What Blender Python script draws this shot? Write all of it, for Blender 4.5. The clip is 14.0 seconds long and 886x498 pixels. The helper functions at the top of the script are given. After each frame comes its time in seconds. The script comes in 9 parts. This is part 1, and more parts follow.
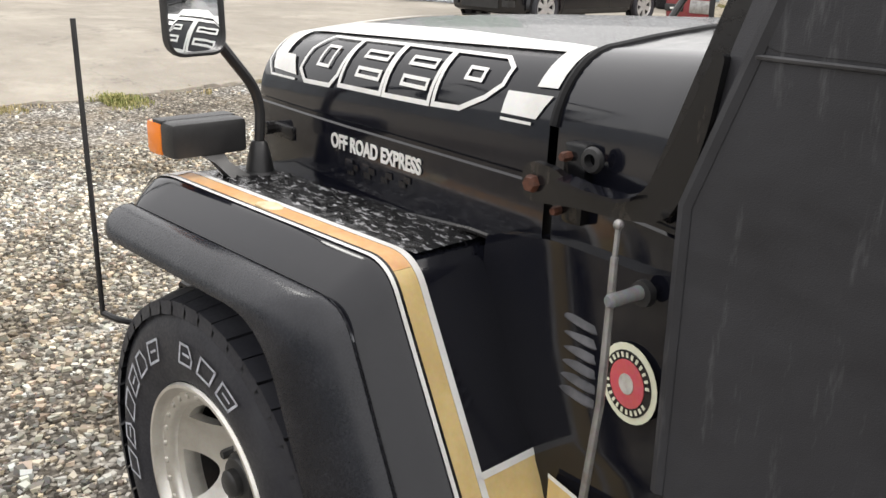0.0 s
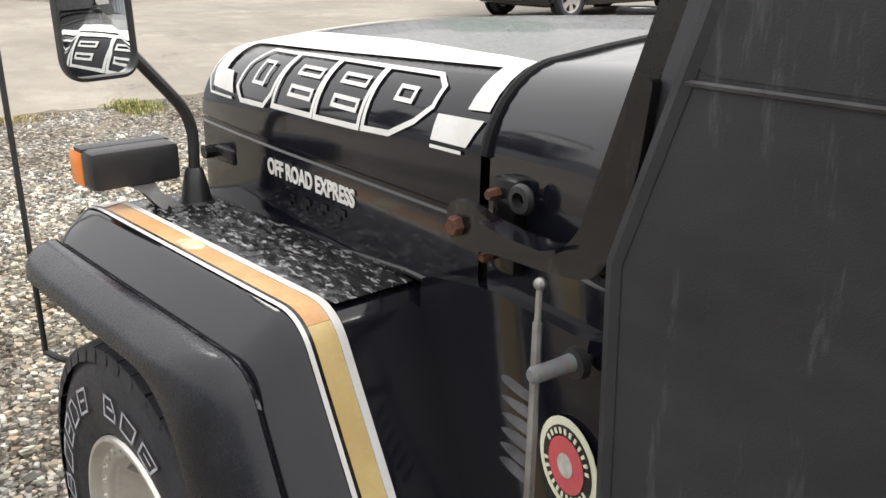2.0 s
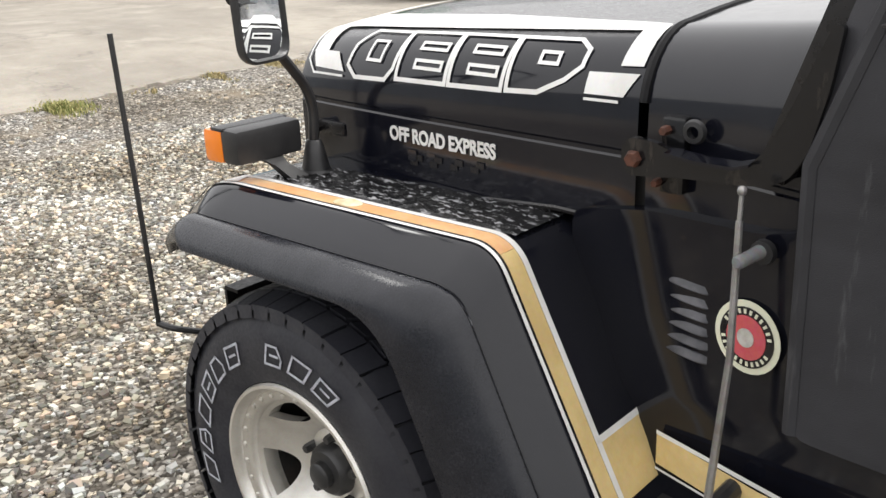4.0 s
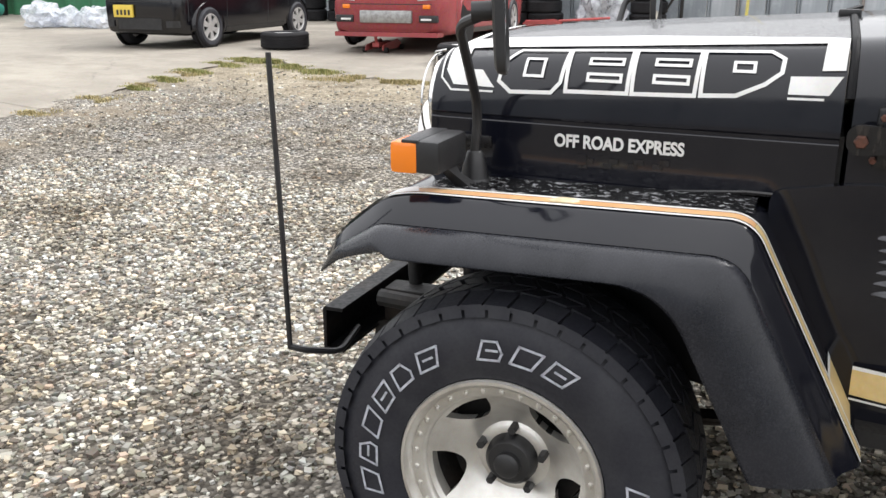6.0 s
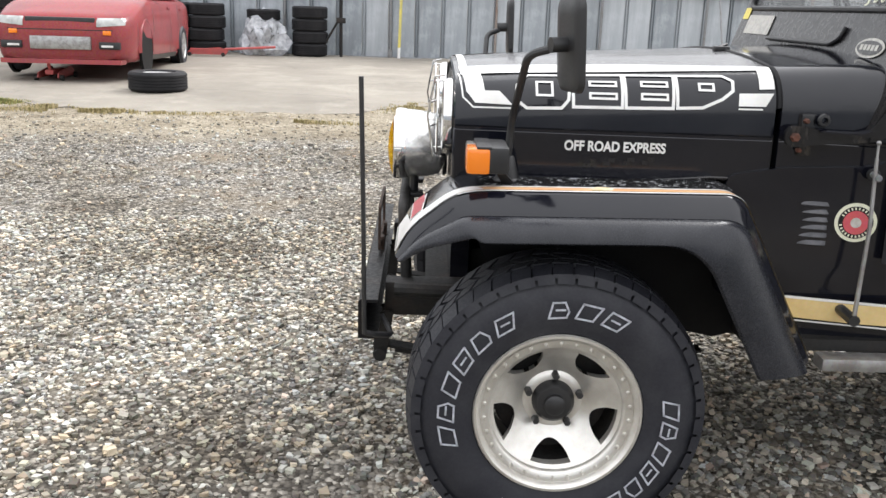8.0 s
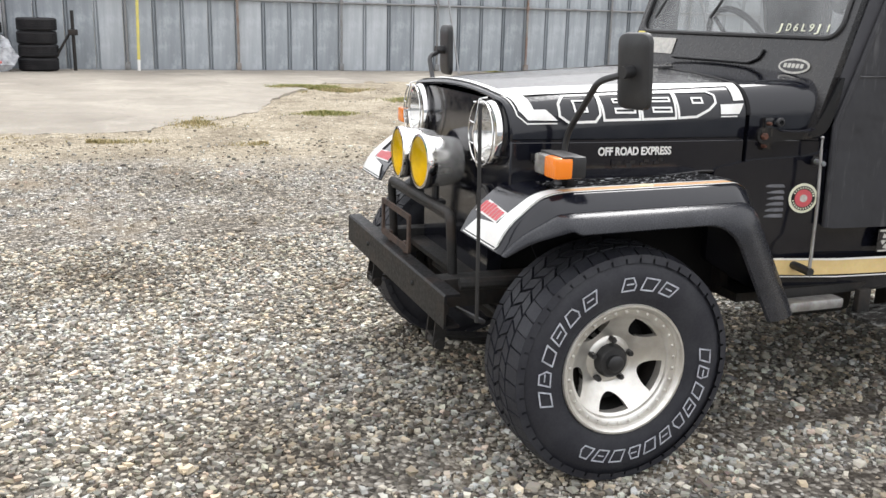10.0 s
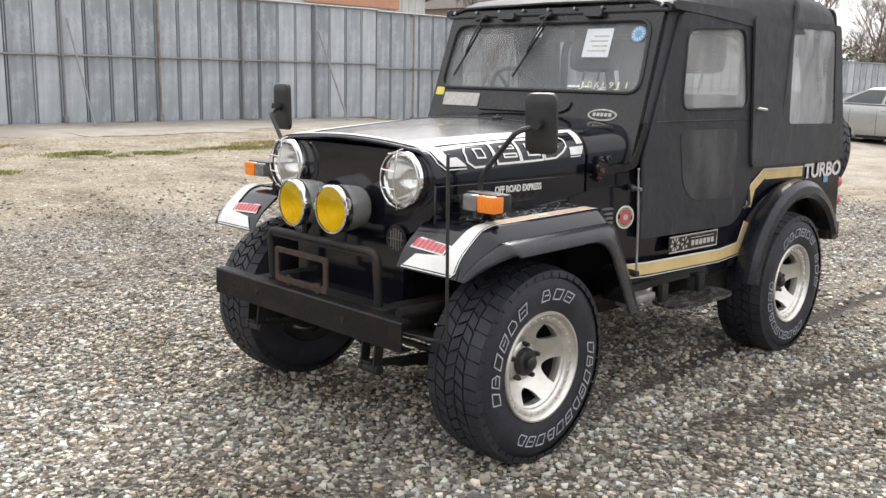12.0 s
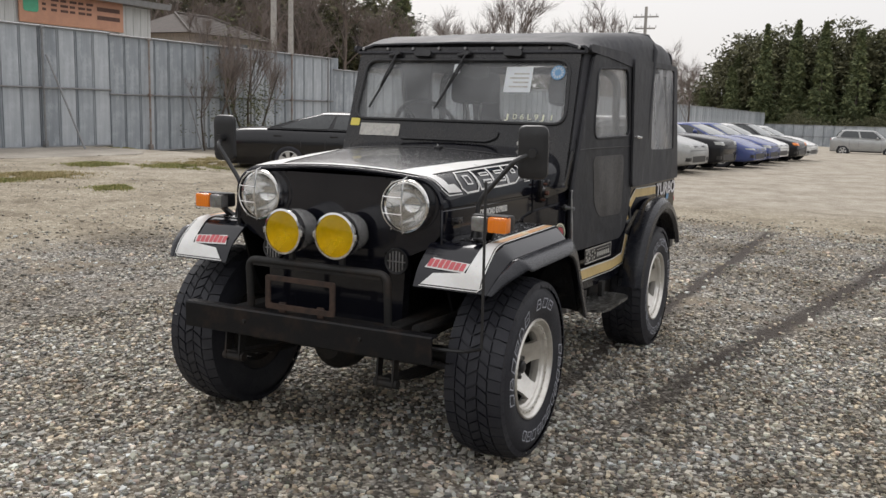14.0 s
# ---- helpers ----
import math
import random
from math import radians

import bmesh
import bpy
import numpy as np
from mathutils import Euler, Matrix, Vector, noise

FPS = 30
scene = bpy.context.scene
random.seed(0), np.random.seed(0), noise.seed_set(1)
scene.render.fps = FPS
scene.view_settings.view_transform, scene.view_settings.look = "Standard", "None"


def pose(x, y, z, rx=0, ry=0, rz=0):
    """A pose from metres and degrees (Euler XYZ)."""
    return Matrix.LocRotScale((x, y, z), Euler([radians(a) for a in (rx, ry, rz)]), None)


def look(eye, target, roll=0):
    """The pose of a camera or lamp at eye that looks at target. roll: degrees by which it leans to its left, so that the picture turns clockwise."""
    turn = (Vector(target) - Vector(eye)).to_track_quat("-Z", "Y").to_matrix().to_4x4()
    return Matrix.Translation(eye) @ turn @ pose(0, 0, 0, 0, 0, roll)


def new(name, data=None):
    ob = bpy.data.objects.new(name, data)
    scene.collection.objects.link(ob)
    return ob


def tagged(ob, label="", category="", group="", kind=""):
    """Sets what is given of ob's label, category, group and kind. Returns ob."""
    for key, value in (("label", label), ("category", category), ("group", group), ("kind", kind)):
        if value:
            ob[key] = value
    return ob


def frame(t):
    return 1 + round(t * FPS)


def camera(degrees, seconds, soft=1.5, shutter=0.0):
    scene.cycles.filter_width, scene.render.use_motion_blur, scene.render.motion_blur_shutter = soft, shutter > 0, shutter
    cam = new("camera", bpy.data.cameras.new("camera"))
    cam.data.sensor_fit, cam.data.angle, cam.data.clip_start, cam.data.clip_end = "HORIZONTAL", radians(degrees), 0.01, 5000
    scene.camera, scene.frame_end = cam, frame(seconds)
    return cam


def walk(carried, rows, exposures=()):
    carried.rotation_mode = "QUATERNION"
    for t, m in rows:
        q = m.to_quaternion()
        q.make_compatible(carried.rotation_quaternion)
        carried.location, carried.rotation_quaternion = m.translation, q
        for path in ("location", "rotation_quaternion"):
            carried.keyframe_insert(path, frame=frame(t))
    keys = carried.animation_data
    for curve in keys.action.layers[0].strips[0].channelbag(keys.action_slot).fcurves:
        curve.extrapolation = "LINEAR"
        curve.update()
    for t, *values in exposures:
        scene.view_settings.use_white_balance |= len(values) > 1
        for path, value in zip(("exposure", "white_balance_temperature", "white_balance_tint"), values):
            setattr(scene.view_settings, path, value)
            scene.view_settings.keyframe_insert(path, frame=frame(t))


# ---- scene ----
cam = camera(52.1, 14.0)
PATH = [
    (0, (1.273, -1.427, 1.278), (-0.112, -0.129, 0.647), 2.0),
    (0.5, (1.247, -1.331, 1.29), (-0.204, -0.081, 0.714), 0.2),
    (1, (1.217, -1.262, 1.295), (-0.316, -0.107, 0.733), 3.8),
    (1.5, (1.209, -1.211, 1.287), (-0.304, -0.042, 0.702), 2.7),
    (2, (1.233, -1.208, 1.29), (-0.203, 0.025, 0.644), 0.1),
    (2.5, (1.235, -1.279, 1.293), (-0.198, -0.019, 0.694), 1.1),
    (3, (1.253, -1.449, 1.306), (-0.237, -0.222, 0.783), -1.4),
    (3.5, (1.23, -1.533, 1.31), (-0.161, -0.244, 0.676), -2.7),
    (6, (0.48, -2.22, 1.277), (-0.248, -0.454, 0.687), -0.1),
    (6.5, (0.33, -2.423, 1.289), (-0.183, -0.565, 0.756), 0.2),
    (7, (0.177, -2.629, 1.299), (-0.208, -0.743, 0.758), 2.4),
    (7.5, (-0.101, -2.669, 1.284), (-0.319, -0.778, 0.67), -0.4),
    (8, (-0.335, -2.753, 1.285), (-0.286, -0.822, 0.765), 1.9),
    (10.5, (-1.647, -2.937, 1.346), (-0.761, -1.206, 0.88), 1.3),
    (11, (-1.935, -2.901, 1.349), (-0.785, -1.308, 0.97), 1.5),
    (11.5, (-2.211, -2.865, 1.364), (-0.936, -1.366, 1.008), 1.0),
    (12, (-2.445, -2.702, 1.369), (-1.052, -1.318, 0.991), 1.2),
    (12.5, (-2.723, -2.599, 1.368), (-1.201, -1.359, 0.988), 1.0),
    (13, (-2.95, -2.462, 1.371), (-1.333, -1.341, 1.011), 1.1),
    (13.5, (-3.104, -2.217, 1.372), (-1.42, -1.19, 1.043), 2.0),
    (14, (-3.297, -2.004, 1.373), (-1.527, -1.124, 1.065), 1.5),
]
EXPOSURES = [(0.0, 0.86, 6500, 10), (2.4, 0.88, 6480, 10), (3.0, 0.94, 6460, 10), (3.5, 0.86, 6450, 10), (6.0, 0.90, 6250, 10), (8.0, 0.93, 6200, 10), (10.3, 0.98, 6250, 10), (11.5, 0.86, 6300, 11), (12.5, 0.70, 6300, 11), (13.0, 0.63, 6300, 11), (13.5, 0.50, 6300, 11), (14.0, 0.06, 6350, 11)]
walk(cam, [(t, look(eye, target, roll)) for t, eye, target, roll in PATH], exposures=EXPOSURES)

# ---- light ----
world = bpy.data.worlds.new("overcast_sky")
scene.world = world
world.use_nodes = True
wn, wl = world.node_tree.nodes, world.node_tree.links
SUN_EL, SUN_AZ = radians(43), radians(52)
sky = wn.new("ShaderNodeTexSky")
sky.sky_type, sky.sun_disc, sky.sun_elevation, sky.sun_rotation = "NISHITA", False, SUN_EL, SUN_AZ
sky.dust_density, sky.air_density = 4.0, 1.0
veil = wn.new("ShaderNodeMix")
veil.data_type = "RGBA"
veil.inputs[0].default_value = 0.86
veil.inputs[7].default_value = (9.75, 9.5, 9.25, 1)
wl.new(sky.outputs[0], veil.inputs[6])
# an overcast dome is brighter overhead than at the horizon
dome, height, lift, cloud = (wn.new("ShaderNode" + k) for k in ("TexCoord", "SeparateXYZ", "MapRange", "VectorMath"))
wl.new(dome.outputs["Generated"], height.inputs[0])
lift.inputs[1].default_value, lift.inputs[2].default_value, lift.inputs[3].default_value, lift.inputs[4].default_value = 0.0, 1.0, 0.88, 1.42
wl.new(height.outputs[2], lift.inputs[0])
cloud.operation = "SCALE"
wl.new(veil.outputs[2], cloud.inputs[0]), wl.new(lift.outputs[0], cloud.inputs["Scale"])
wl.new(cloud.outputs[0], wn["Background"].inputs[0])
wn["Background"].inputs[1].default_value = 0.099
sun = new("sun", bpy.data.lights.new("sun", "SUN"))
sun.data.energy, sun.data.angle, sun.data.color = 1.5, radians(28), (1.0, 0.97, 0.93)
sun.matrix_world = look((20 * math.sin(SUN_AZ) * math.cos(SUN_EL), 20 * math.cos(SUN_AZ) * math.cos(SUN_EL), 20 * math.sin(SUN_EL)), (0, 0, 0))


# ---- materials ----
def nodes_of(name):
    m = bpy.data.materials.new(name)
    m.use_nodes = True
    return m, m.node_tree.nodes, m.node_tree.links, m.node_tree.nodes["Principled BSDF"]


def ramp(n, stops):
    r = n.new("ShaderNodeValToRGB")
    while len(r.color_ramp.elements) < len(stops):
        r.color_ramp.elements.new(0.5)
    for e, (p, c) in zip(r.color_ramp.elements, stops):
        e.position, e.color = p, (c, c, c, 1) if isinstance(c, (int, float)) else (*c, 1)
    return r


def noise_tex(n, l, scale, detail=4, rough=0.6, coords="Object", stretch=None):
    co, tx = n.new("ShaderNodeTexCoord"), n.new("ShaderNodeTexNoise")
    tx.inputs["Scale"].default_value, tx.inputs["Detail"].default_value, tx.inputs["Roughness"].default_value = scale, detail, rough
    if stretch:
        mp = n.new("ShaderNodeMapping")
        mp.inputs["Scale"].default_value = stretch
        l.new(co.outputs[coords], mp.inputs[0])
        l.new(mp.outputs[0], tx.inputs["Vector"])
    else:
        l.new(co.outputs[coords], tx.inputs["Vector"])
    return tx


def mixed(n, l, fac, a, b):
    m = n.new("ShaderNodeMix")
    m.data_type = "RGBA"
    for sock, v in ((m.inputs[0], fac), (m.inputs[6], a), (m.inputs[7], b)):
        if isinstance(v, tuple):
            sock.default_value = (*v, 1)
        elif isinstance(v, (int, float)):
            sock.default_value = v
        else:
            l.new(v, sock)
    return m.outputs[2]


def bumped(n, l, b, height, strength=0.3, dist=0.01):
    bp = n.new("ShaderNodeBump")
    bp.inputs["Strength"].default_value, bp.inputs["Distance"].default_value = strength, dist
    l.new(height, bp.inputs["Height"])
    l.new(bp.outputs[0], b.inputs["Normal"])


def surface(name, col, col2=None, rough=0.5, rough2=None, metal=0.0, scale=6.0, grain=120.0, bump=0.0, bdist=0.002, spec=0.5, coat=0.0, lo=0.42, hi=0.62, stretch=None):
    """A surface with large stains from col to col2, fine grain in the gloss and fine relief."""
    m, n, l, b = nodes_of(name)
    big = noise_tex(n, l, scale, 6, 0.65, stretch=stretch)
    r = ramp(n, [(lo, 0), (hi, 1)])
    l.new(big.outputs[0], r.inputs[0])
    fine = noise_tex(n, l, grain, 3, 0.7)
    col2 = col2 or tuple(c * 0.75 for c in col)
    base = mixed(n, l, r.outputs[0], col, col2)
    l.new(mixed(n, l, 0.12, base, fine.outputs[1]) if max(col) > 0.1 else base, b.inputs["Base Color"])
    rr = ramp(n, [(0.3, rough), (0.7, rough2 if rough2 is not None else min(1, rough + 0.12))])
    l.new(fine.outputs[0], rr.inputs[0])
    l.new(rr.outputs[0], b.inputs["Roughness"])
    b.inputs["Metallic"].default_value, b.inputs["Specular IOR Level"].default_value, b.inputs["Coat Weight"].default_value = metal, spec, coat
    if bump:
        bumped(n, l, b, fine.outputs[0], bump, bdist)
    return m


PAINT = surface("black_paint", (0.0045, 0.005, 0.009), (0.009, 0.0092, 0.0125), 0.06, 0.16, scale=3, grain=45, coat=0.08, spec=0.42)
PAINT_DULL = surface("black_paint_worn", (0.0085, 0.0085, 0.01), (0.019, 0.017, 0.016), 0.2, 0.4, scale=5, grain=60, bump=0.05)
RUBBER_TRIM = surface("flare_plastic", (0.008, 0.009, 0.013), (0.017, 0.018, 0.023), 0.19, 0.34, spec=0.42, scale=8, grain=260, bump=0.05)
TYRE = surface("tyre_rubber", (0.0125, 0.0132, 0.0195), (0.024, 0.025, 0.031), 0.5, 0.7, scale=9, grain=150, bump=0.15)
CHASSIS = surface("chassis_black", (0.008, 0.0075, 0.007), (0.035, 0.022, 0.015), 0.55, 0.75, scale=7, grain=90, bump=0.2, lo=0.5, hi=0.75)
BUMPER_MAT = surface("bumper_black_steel", (0.005, 0.005, 0.006), (0.028, 0.018, 0.013), 0.36, 0.6, spec=0.25, scale=11, grain=80, bump=0.25, lo=0.5, hi=0.75)
PLATE_RUST = surface("dark_rusty_steel", (0.055, 0.032, 0.022), (0.025, 0.016, 0.012), 0.7, 0.9, scale=30, grain=160, bump=0.4)
# only partly metallic: the pale base stands in for reflected sky
SHELL = surface("sky_pale_chrome", (0.8, 0.8, 0.79), (0.55, 0.54, 0.52), 0.12, 0.25, metal=0.75, scale=25, grain=120)
RUST = surface("rusty_steel", (0.16, 0.075, 0.04), (0.07, 0.03, 0.018), 0.7, 0.9, scale=30, grain=160, bump=0.4)
BOLT_RUST = surface("rusty_bolt", (0.10, 0.034, 0.018), (0.05, 0.02, 0.012), 0.6, 0.85, scale=60, grain=200, bump=0.3)
ALLOY = surface("cast_alloy", (0.74, 0.72, 0.67), (0.62, 0.59, 0.54), 0.28, 0.4, metal=0.75, scale=14, grain=220, bump=0.06)
CHROME = surface("chrome", (0.82, 0.82, 0.82), (0.7, 0.68, 0.64), 0.05, 0.14, metal=1.0, scale=20, grain=120)
DULL_REFLECTOR = surface("stippled_reflector", (0.85, 0.85, 0.82), (0.78, 0.78, 0.74), 0.42, 0.55, metal=0.7, scale=30)
STEEL = surface("dull_steel", (0.4, 0.4, 0.4), (0.25, 0.24, 0.23), 0.35, 0.5, metal=0.8, scale=18, grain=150)
WHITE_DECAL = surface("white_decal", (0.78, 0.78, 0.76), (0.68, 0.67, 0.64), 0.3, 0.42, scale=9, grain=140)
TAN = surface("tan_decal", (0.70, 0.515, 0.20), (0.60, 0.42, 0.145), 0.35, 0.5, scale=10, grain=120)
ORANGE_TAN = surface("faded_tan_decal", (0.62, 0.29, 0.085), (0.68, 0.40, 0.16), 0.4, 0.6, scale=14, grain=120)
RED_DECAL = surface("red_decal", (0.55, 0.03, 0.05), (0.46, 0.035, 0.045), 0.4)
YELLOW_DECAL = surface("yellow_decal", (0.75, 0.62, 0.05), (0.68, 0.55, 0.05), 0.4)
CREAM_DECAL = surface("cream_decal", (0.74, 0.74, 0.56), (0.66, 0.66, 0.5), 0.45)
BLUE_DECAL = surface("blue_decal", (0.09, 0.27, 0.5), (0.12, 0.33, 0.55), 0.4)
GREY_DECAL = surface("worn_grey_decal", (0.52, 0.5, 0.45), (0.36, 0.35, 0.32), 0.45, scale=60)
PALE_DECAL = surface("pale_grey_decal", (0.74, 0.72, 0.74), (0.62, 0.6, 0.6), 0.45, scale=60)
PAPER = surface("paper", (0.72, 0.76, 0.78), (0.66, 0.69, 0.71), 0.7)
WHITE_LETTER = surface("white_rubber", (0.50, 0.52, 0.58), (0.27, 0.28, 0.32), 0.7, scale=40)
LOUVRE = surface("louvre_worn_paint", (0.045, 0.046, 0.052), (0.09, 0.09, 0.1), 0.3, 0.45, scale=30)
WET_HOOD = surface("drizzled_black_paint", (0.012, 0.012, 0.014), (0.03, 0.03, 0.032), 0.15, 0.3, scale=22, grain=85, bump=0.3, bdist=0.006, coat=0.2)
GREY_RUBBER = surface("greyed_rubber", (0.13, 0.135, 0.14), (0.08, 0.08, 0.085), 0.6, 0.75, scale=20)
# the pale second colour paints sky glints onto the wet black
WET = surface("wet_paint_pale_glints", (0.006, 0.006, 0.0065), (0.34, 0.34, 0.35), 0.06, 0.16, scale=62, grain=140, bump=0.3, bdist=0.004, lo=0.55, hi=0.63, stretch=(0.55, 1.7, 1))
# matte black for the rubber seal, and for shade on apron and wheel wells
MATTE = surface("shade_and_seal_black", (0.005, 0.005, 0.006), (0.009, 0.0085, 0.009), 0.5, 0.65, scale=5, spec=0.2)
BLACK_PLASTIC = surface("black_plastic", (0.014, 0.014, 0.015), (0.024, 0.024, 0.025), 0.32, 0.5, scale=12, grain=300, bump=0.1)


def canvas_mat(name, dark, faded):
    """Black canvas, faded in places, with fine pale scuffs and a woven grain."""
    m, n, l, b = nodes_of(name)
    big, weave = noise_tex(n, l, 2.2, 6, 0.65), noise_tex(n, l, 650, 2, 0.6)
    scuff = noise_tex(n, l, 26, 5, 0.75, stretch=(1, 1, 0.14))
    r = ramp(n, [(0.35, dark), (0.68, faded)])
    l.new(big.outputs[0], r.inputs[0])
    sc = ramp(n, [(0.575, 0), (0.7, 0.5)])
    l.new(scuff.outputs[0], sc.inputs[0])
    l.new(mixed(n, l, sc.outputs[0], r.outputs[0], (0.10, 0.10, 0.105)), b.inputs["Base Color"])
    rr = ramp(n, [(0.3, 0.5), (0.7, 0.72)])
    l.new(big.outputs[0], rr.inputs[0])
    l.new(rr.outputs[0], b.inputs["Roughness"])
    b.inputs["Specular IOR Level"].default_value = 0.5
    slack = noise_tex(n, l, 5, 3, 0.5)
    mx = n.new("ShaderNodeMath")
    mx.operation = "MULTIPLY_ADD"
    mx.inputs[1].default_value = 0.02
    l.new(weave.outputs[0], mx.inputs[0]), l.new(slack.outputs[0], mx.inputs[2])
    bumped(n, l, b, mx.outputs[0], 0.35, 0.05)
    return m


CANVAS = canvas_mat("faded_black_canvas", (0.019, 0.0192, 0.023), (0.044, 0.044, 0.050))
DOOR_CANVAS = canvas_mat("black_door_canvas", (0.0118, 0.012, 0.015), (0.025, 0.0255, 0.030))
WORN_SEAM = surface("worn_seam", (0.012, 0.013, 0.017), (0.28, 0.29, 0.31), 0.35, 0.5, scale=38, grain=200, lo=0.55, hi=0.68)
FLAKE = surface("lifted_decal", (0.74, 0.64, 0.42), (0.6, 0.46, 0.24), 0.5, 0.6, scale=30)


def lens_mat(name, col, rough=0.08, trans=0.0):
    m, n, l, b = nodes_of(name)
    b.inputs["Base Color"].default_value, b.inputs["Roughness"].default_value = (*col, 1), rough
    b.inputs["Transmission Weight"].default_value, b.inputs["Coat Weight"].default_value = trans, 0.4
    w = n.new("ShaderNodeTexWave")
    co = n.new("ShaderNodeTexCoord")
    l.new(co.outputs["Object"], w.inputs["Vector"])
    w.bands_direction, w.inputs["Scale"].default_value, w.inputs["Distortion"].default_value = "Y", 26, 0.4
    bumped(n, l, b, w.outputs["Fac"], 0.25, 0.004)
    return m


AMBER = lens_mat("amber_lens", (0.85, 0.22, 0.01))
SMOKED = surface("clear_lens_dark", (0.22, 0.215, 0.2), (0.12, 0.115, 0.11), 0.08, 0.2, metal=0.3, scale=30)
MIRROR = surface("mirror_glass", (0.86, 0.88, 0.88), (0.84, 0.86, 0.86), 0.01, 0.02, metal=1.0)


def clear_mat(name, tint, dirt=0.25, rough=0.02, film=(0.45, 0.45, 0.45), scale=2.2, stretch=None):
    """Glass or clear vinyl: lets light through, with a film of dirt; on windows it also carries sky haze."""
    m, n, l, b = nodes_of(name)
    tr, mx = n.new("ShaderNodeBsdfTransparent"), n.new("ShaderNodeMixShader")
    tr.inputs[0].default_value = (*tint, 1)
    b.inputs["Base Color"].default_value, b.inputs["Roughness"].default_value = (*film, 1), rough
    b.inputs["Specular IOR Level"].default_value = 0.8
    tx = noise_tex(n, l, scale, 4, 0.6, stretch=stretch)
    r = ramp(n, [(0.35, dirt * 0.6), (0.7, min(1.0, dirt * 1.5))])
    l.new(tx.outputs[0], r.inputs[0])
    l.new(r.outputs[0], mx.inputs[0])
    l.new(tr.outputs[0], mx.inputs[1])
    l.new(b.outputs[0], mx.inputs[2])
    l.new(mx.outputs[0], n["Material Output"].inputs[0])
    return m


# these window films hold real haze plus reflected sky painted as pale colour
GLASS = clear_mat("window_glass", (0.95, 0.96, 0.955), 0.17, 0.02, (0.56, 0.57, 0.58))
VINYL = clear_mat("clear_vinyl", (0.96, 0.96, 0.96), 0.22, 0.12, (0.72, 0.72, 0.71), 5, (1, 1, 0.3))
OLD_VINYL = clear_mat("clouded_sky_pale_vinyl", (0.93, 0.93, 0.94), 0.4, 0.16, (0.78, 0.785, 0.80), 6, (1, 1, 0.3))
FOG_GLASS = clear_mat("yellow_glass", (0.95, 0.70, 0.01), 0.3, 0.05, (0.62, 0.46, 0.004), 9)
LAMP_GLASS = clear_mat("lamp_glass", (0.97, 0.97, 0.96), 0.16, 0.04)
STEP_PLATE = surface("worn_chequer_sheet", (0.018, 0.017, 0.016), (0.30, 0.30, 0.29), 0.22, 0.45, metal=0.4, scale=55, grain=180, bump=0.6, bdist=0.006, lo=0.5, hi=0.66, stretch=(0.5, 1.2, 1))
ARM_MAT = surface("worn_arm_paint", (0.007, 0.007, 0.008), (0.085, 0.072, 0.06), 0.12, 0.26, scale=26, grain=70, bump=0.1, lo=0.55, hi=0.78, stretch=(1, 1, 0.25))
# paler than the side glass: sky reflection put into the base colour
CAR_SCREEN = surface("sky_pale_windshield", (0.09, 0.105, 0.105), (0.15, 0.165, 0.16), 0.04, 0.08, spec=0.6, coat=0.2)
CAR_GLASS = surface("dark_car_glass", (0.02, 0.024, 0.026), (0.03, 0.034, 0.036), 0.04, 0.08, spec=0.8)


# ---- mesh tools ----
def V(*a):
    return Vector(a)


def mesh_of(name, bm, mats, smooth=32):
    me = bpy.data.meshes.new(name)
    bmesh.ops.recalc_face_normals(bm, faces=bm.faces)
    bm.to_mesh(me)
    bm.free()
    for m in mats if isinstance(mats, (list, tuple)) else [mats]:
        me.materials.append(m)
    if smooth:
        me.shade_smooth()
        me.set_sharp_from_angle(angle=radians(smooth))
    return me


def part(name, bm, mat, parent=None, label="", smooth=32):
    ob = new(name, mesh_of(name, bm, mat, smooth))
    if parent is not None:
        ob.parent = parent
    if label:
        ob["label"] = label
    return ob


def thing(name, label, category, group="", at=(0, 0, 0), kind=""):
    ob = new(name)
    ob.location = at
    ob.empty_display_size = 0.1
    return tagged(ob, label, category, group, kind)


def box(bm, x0, x1, y0, y1, z0, z1, bev=0.0, m=None, mi=0):
    r = bmesh.ops.create_cube(bm, size=1, matrix=Matrix.LocRotScale(((x0 + x1) / 2, (y0 + y1) / 2, (z0 + z1) / 2), None, (abs(x1 - x0), abs(y1 - y0), abs(z1 - z0))))
    vs = r["verts"]
    if m is not None:
        bmesh.ops.transform(bm, matrix=m, verts=vs)
    fs = {f for v in vs for f in v.link_faces}
    if bev:
        es = list({e for v in vs for e in v.link_edges})
        out = bmesh.ops.bevel(bm, geom=es, offset=bev, segments=2, profile=0.6, affect="EDGES")
        fs = {f for f in fs if f.is_valid} | set(out["faces"])
    for f in fs:
        f.material_index = mi
    return bm


def loft(bm, rings, ring_closed=True, caps=True, mi=0, loop=False):
    rows = [[bm.verts.new(p) for p in ring] for ring in rings]
    n = len(rows[0])
    pairs = list(zip(rows, rows[1:])) + ([(rows[-1], rows[0])] if loop else [])
    for a, b in pairs:
        for i in range(n if ring_closed else n - 1):
            j = (i + 1) % n
            bm.faces.new((a[i], a[j], b[j], b[i])).material_index = mi
    if caps and ring_closed and not loop:
        bm.faces.new(rows[0]).material_index = mi
        bm.faces.new(rows[-1][::-1]).material_index = mi
    return bm


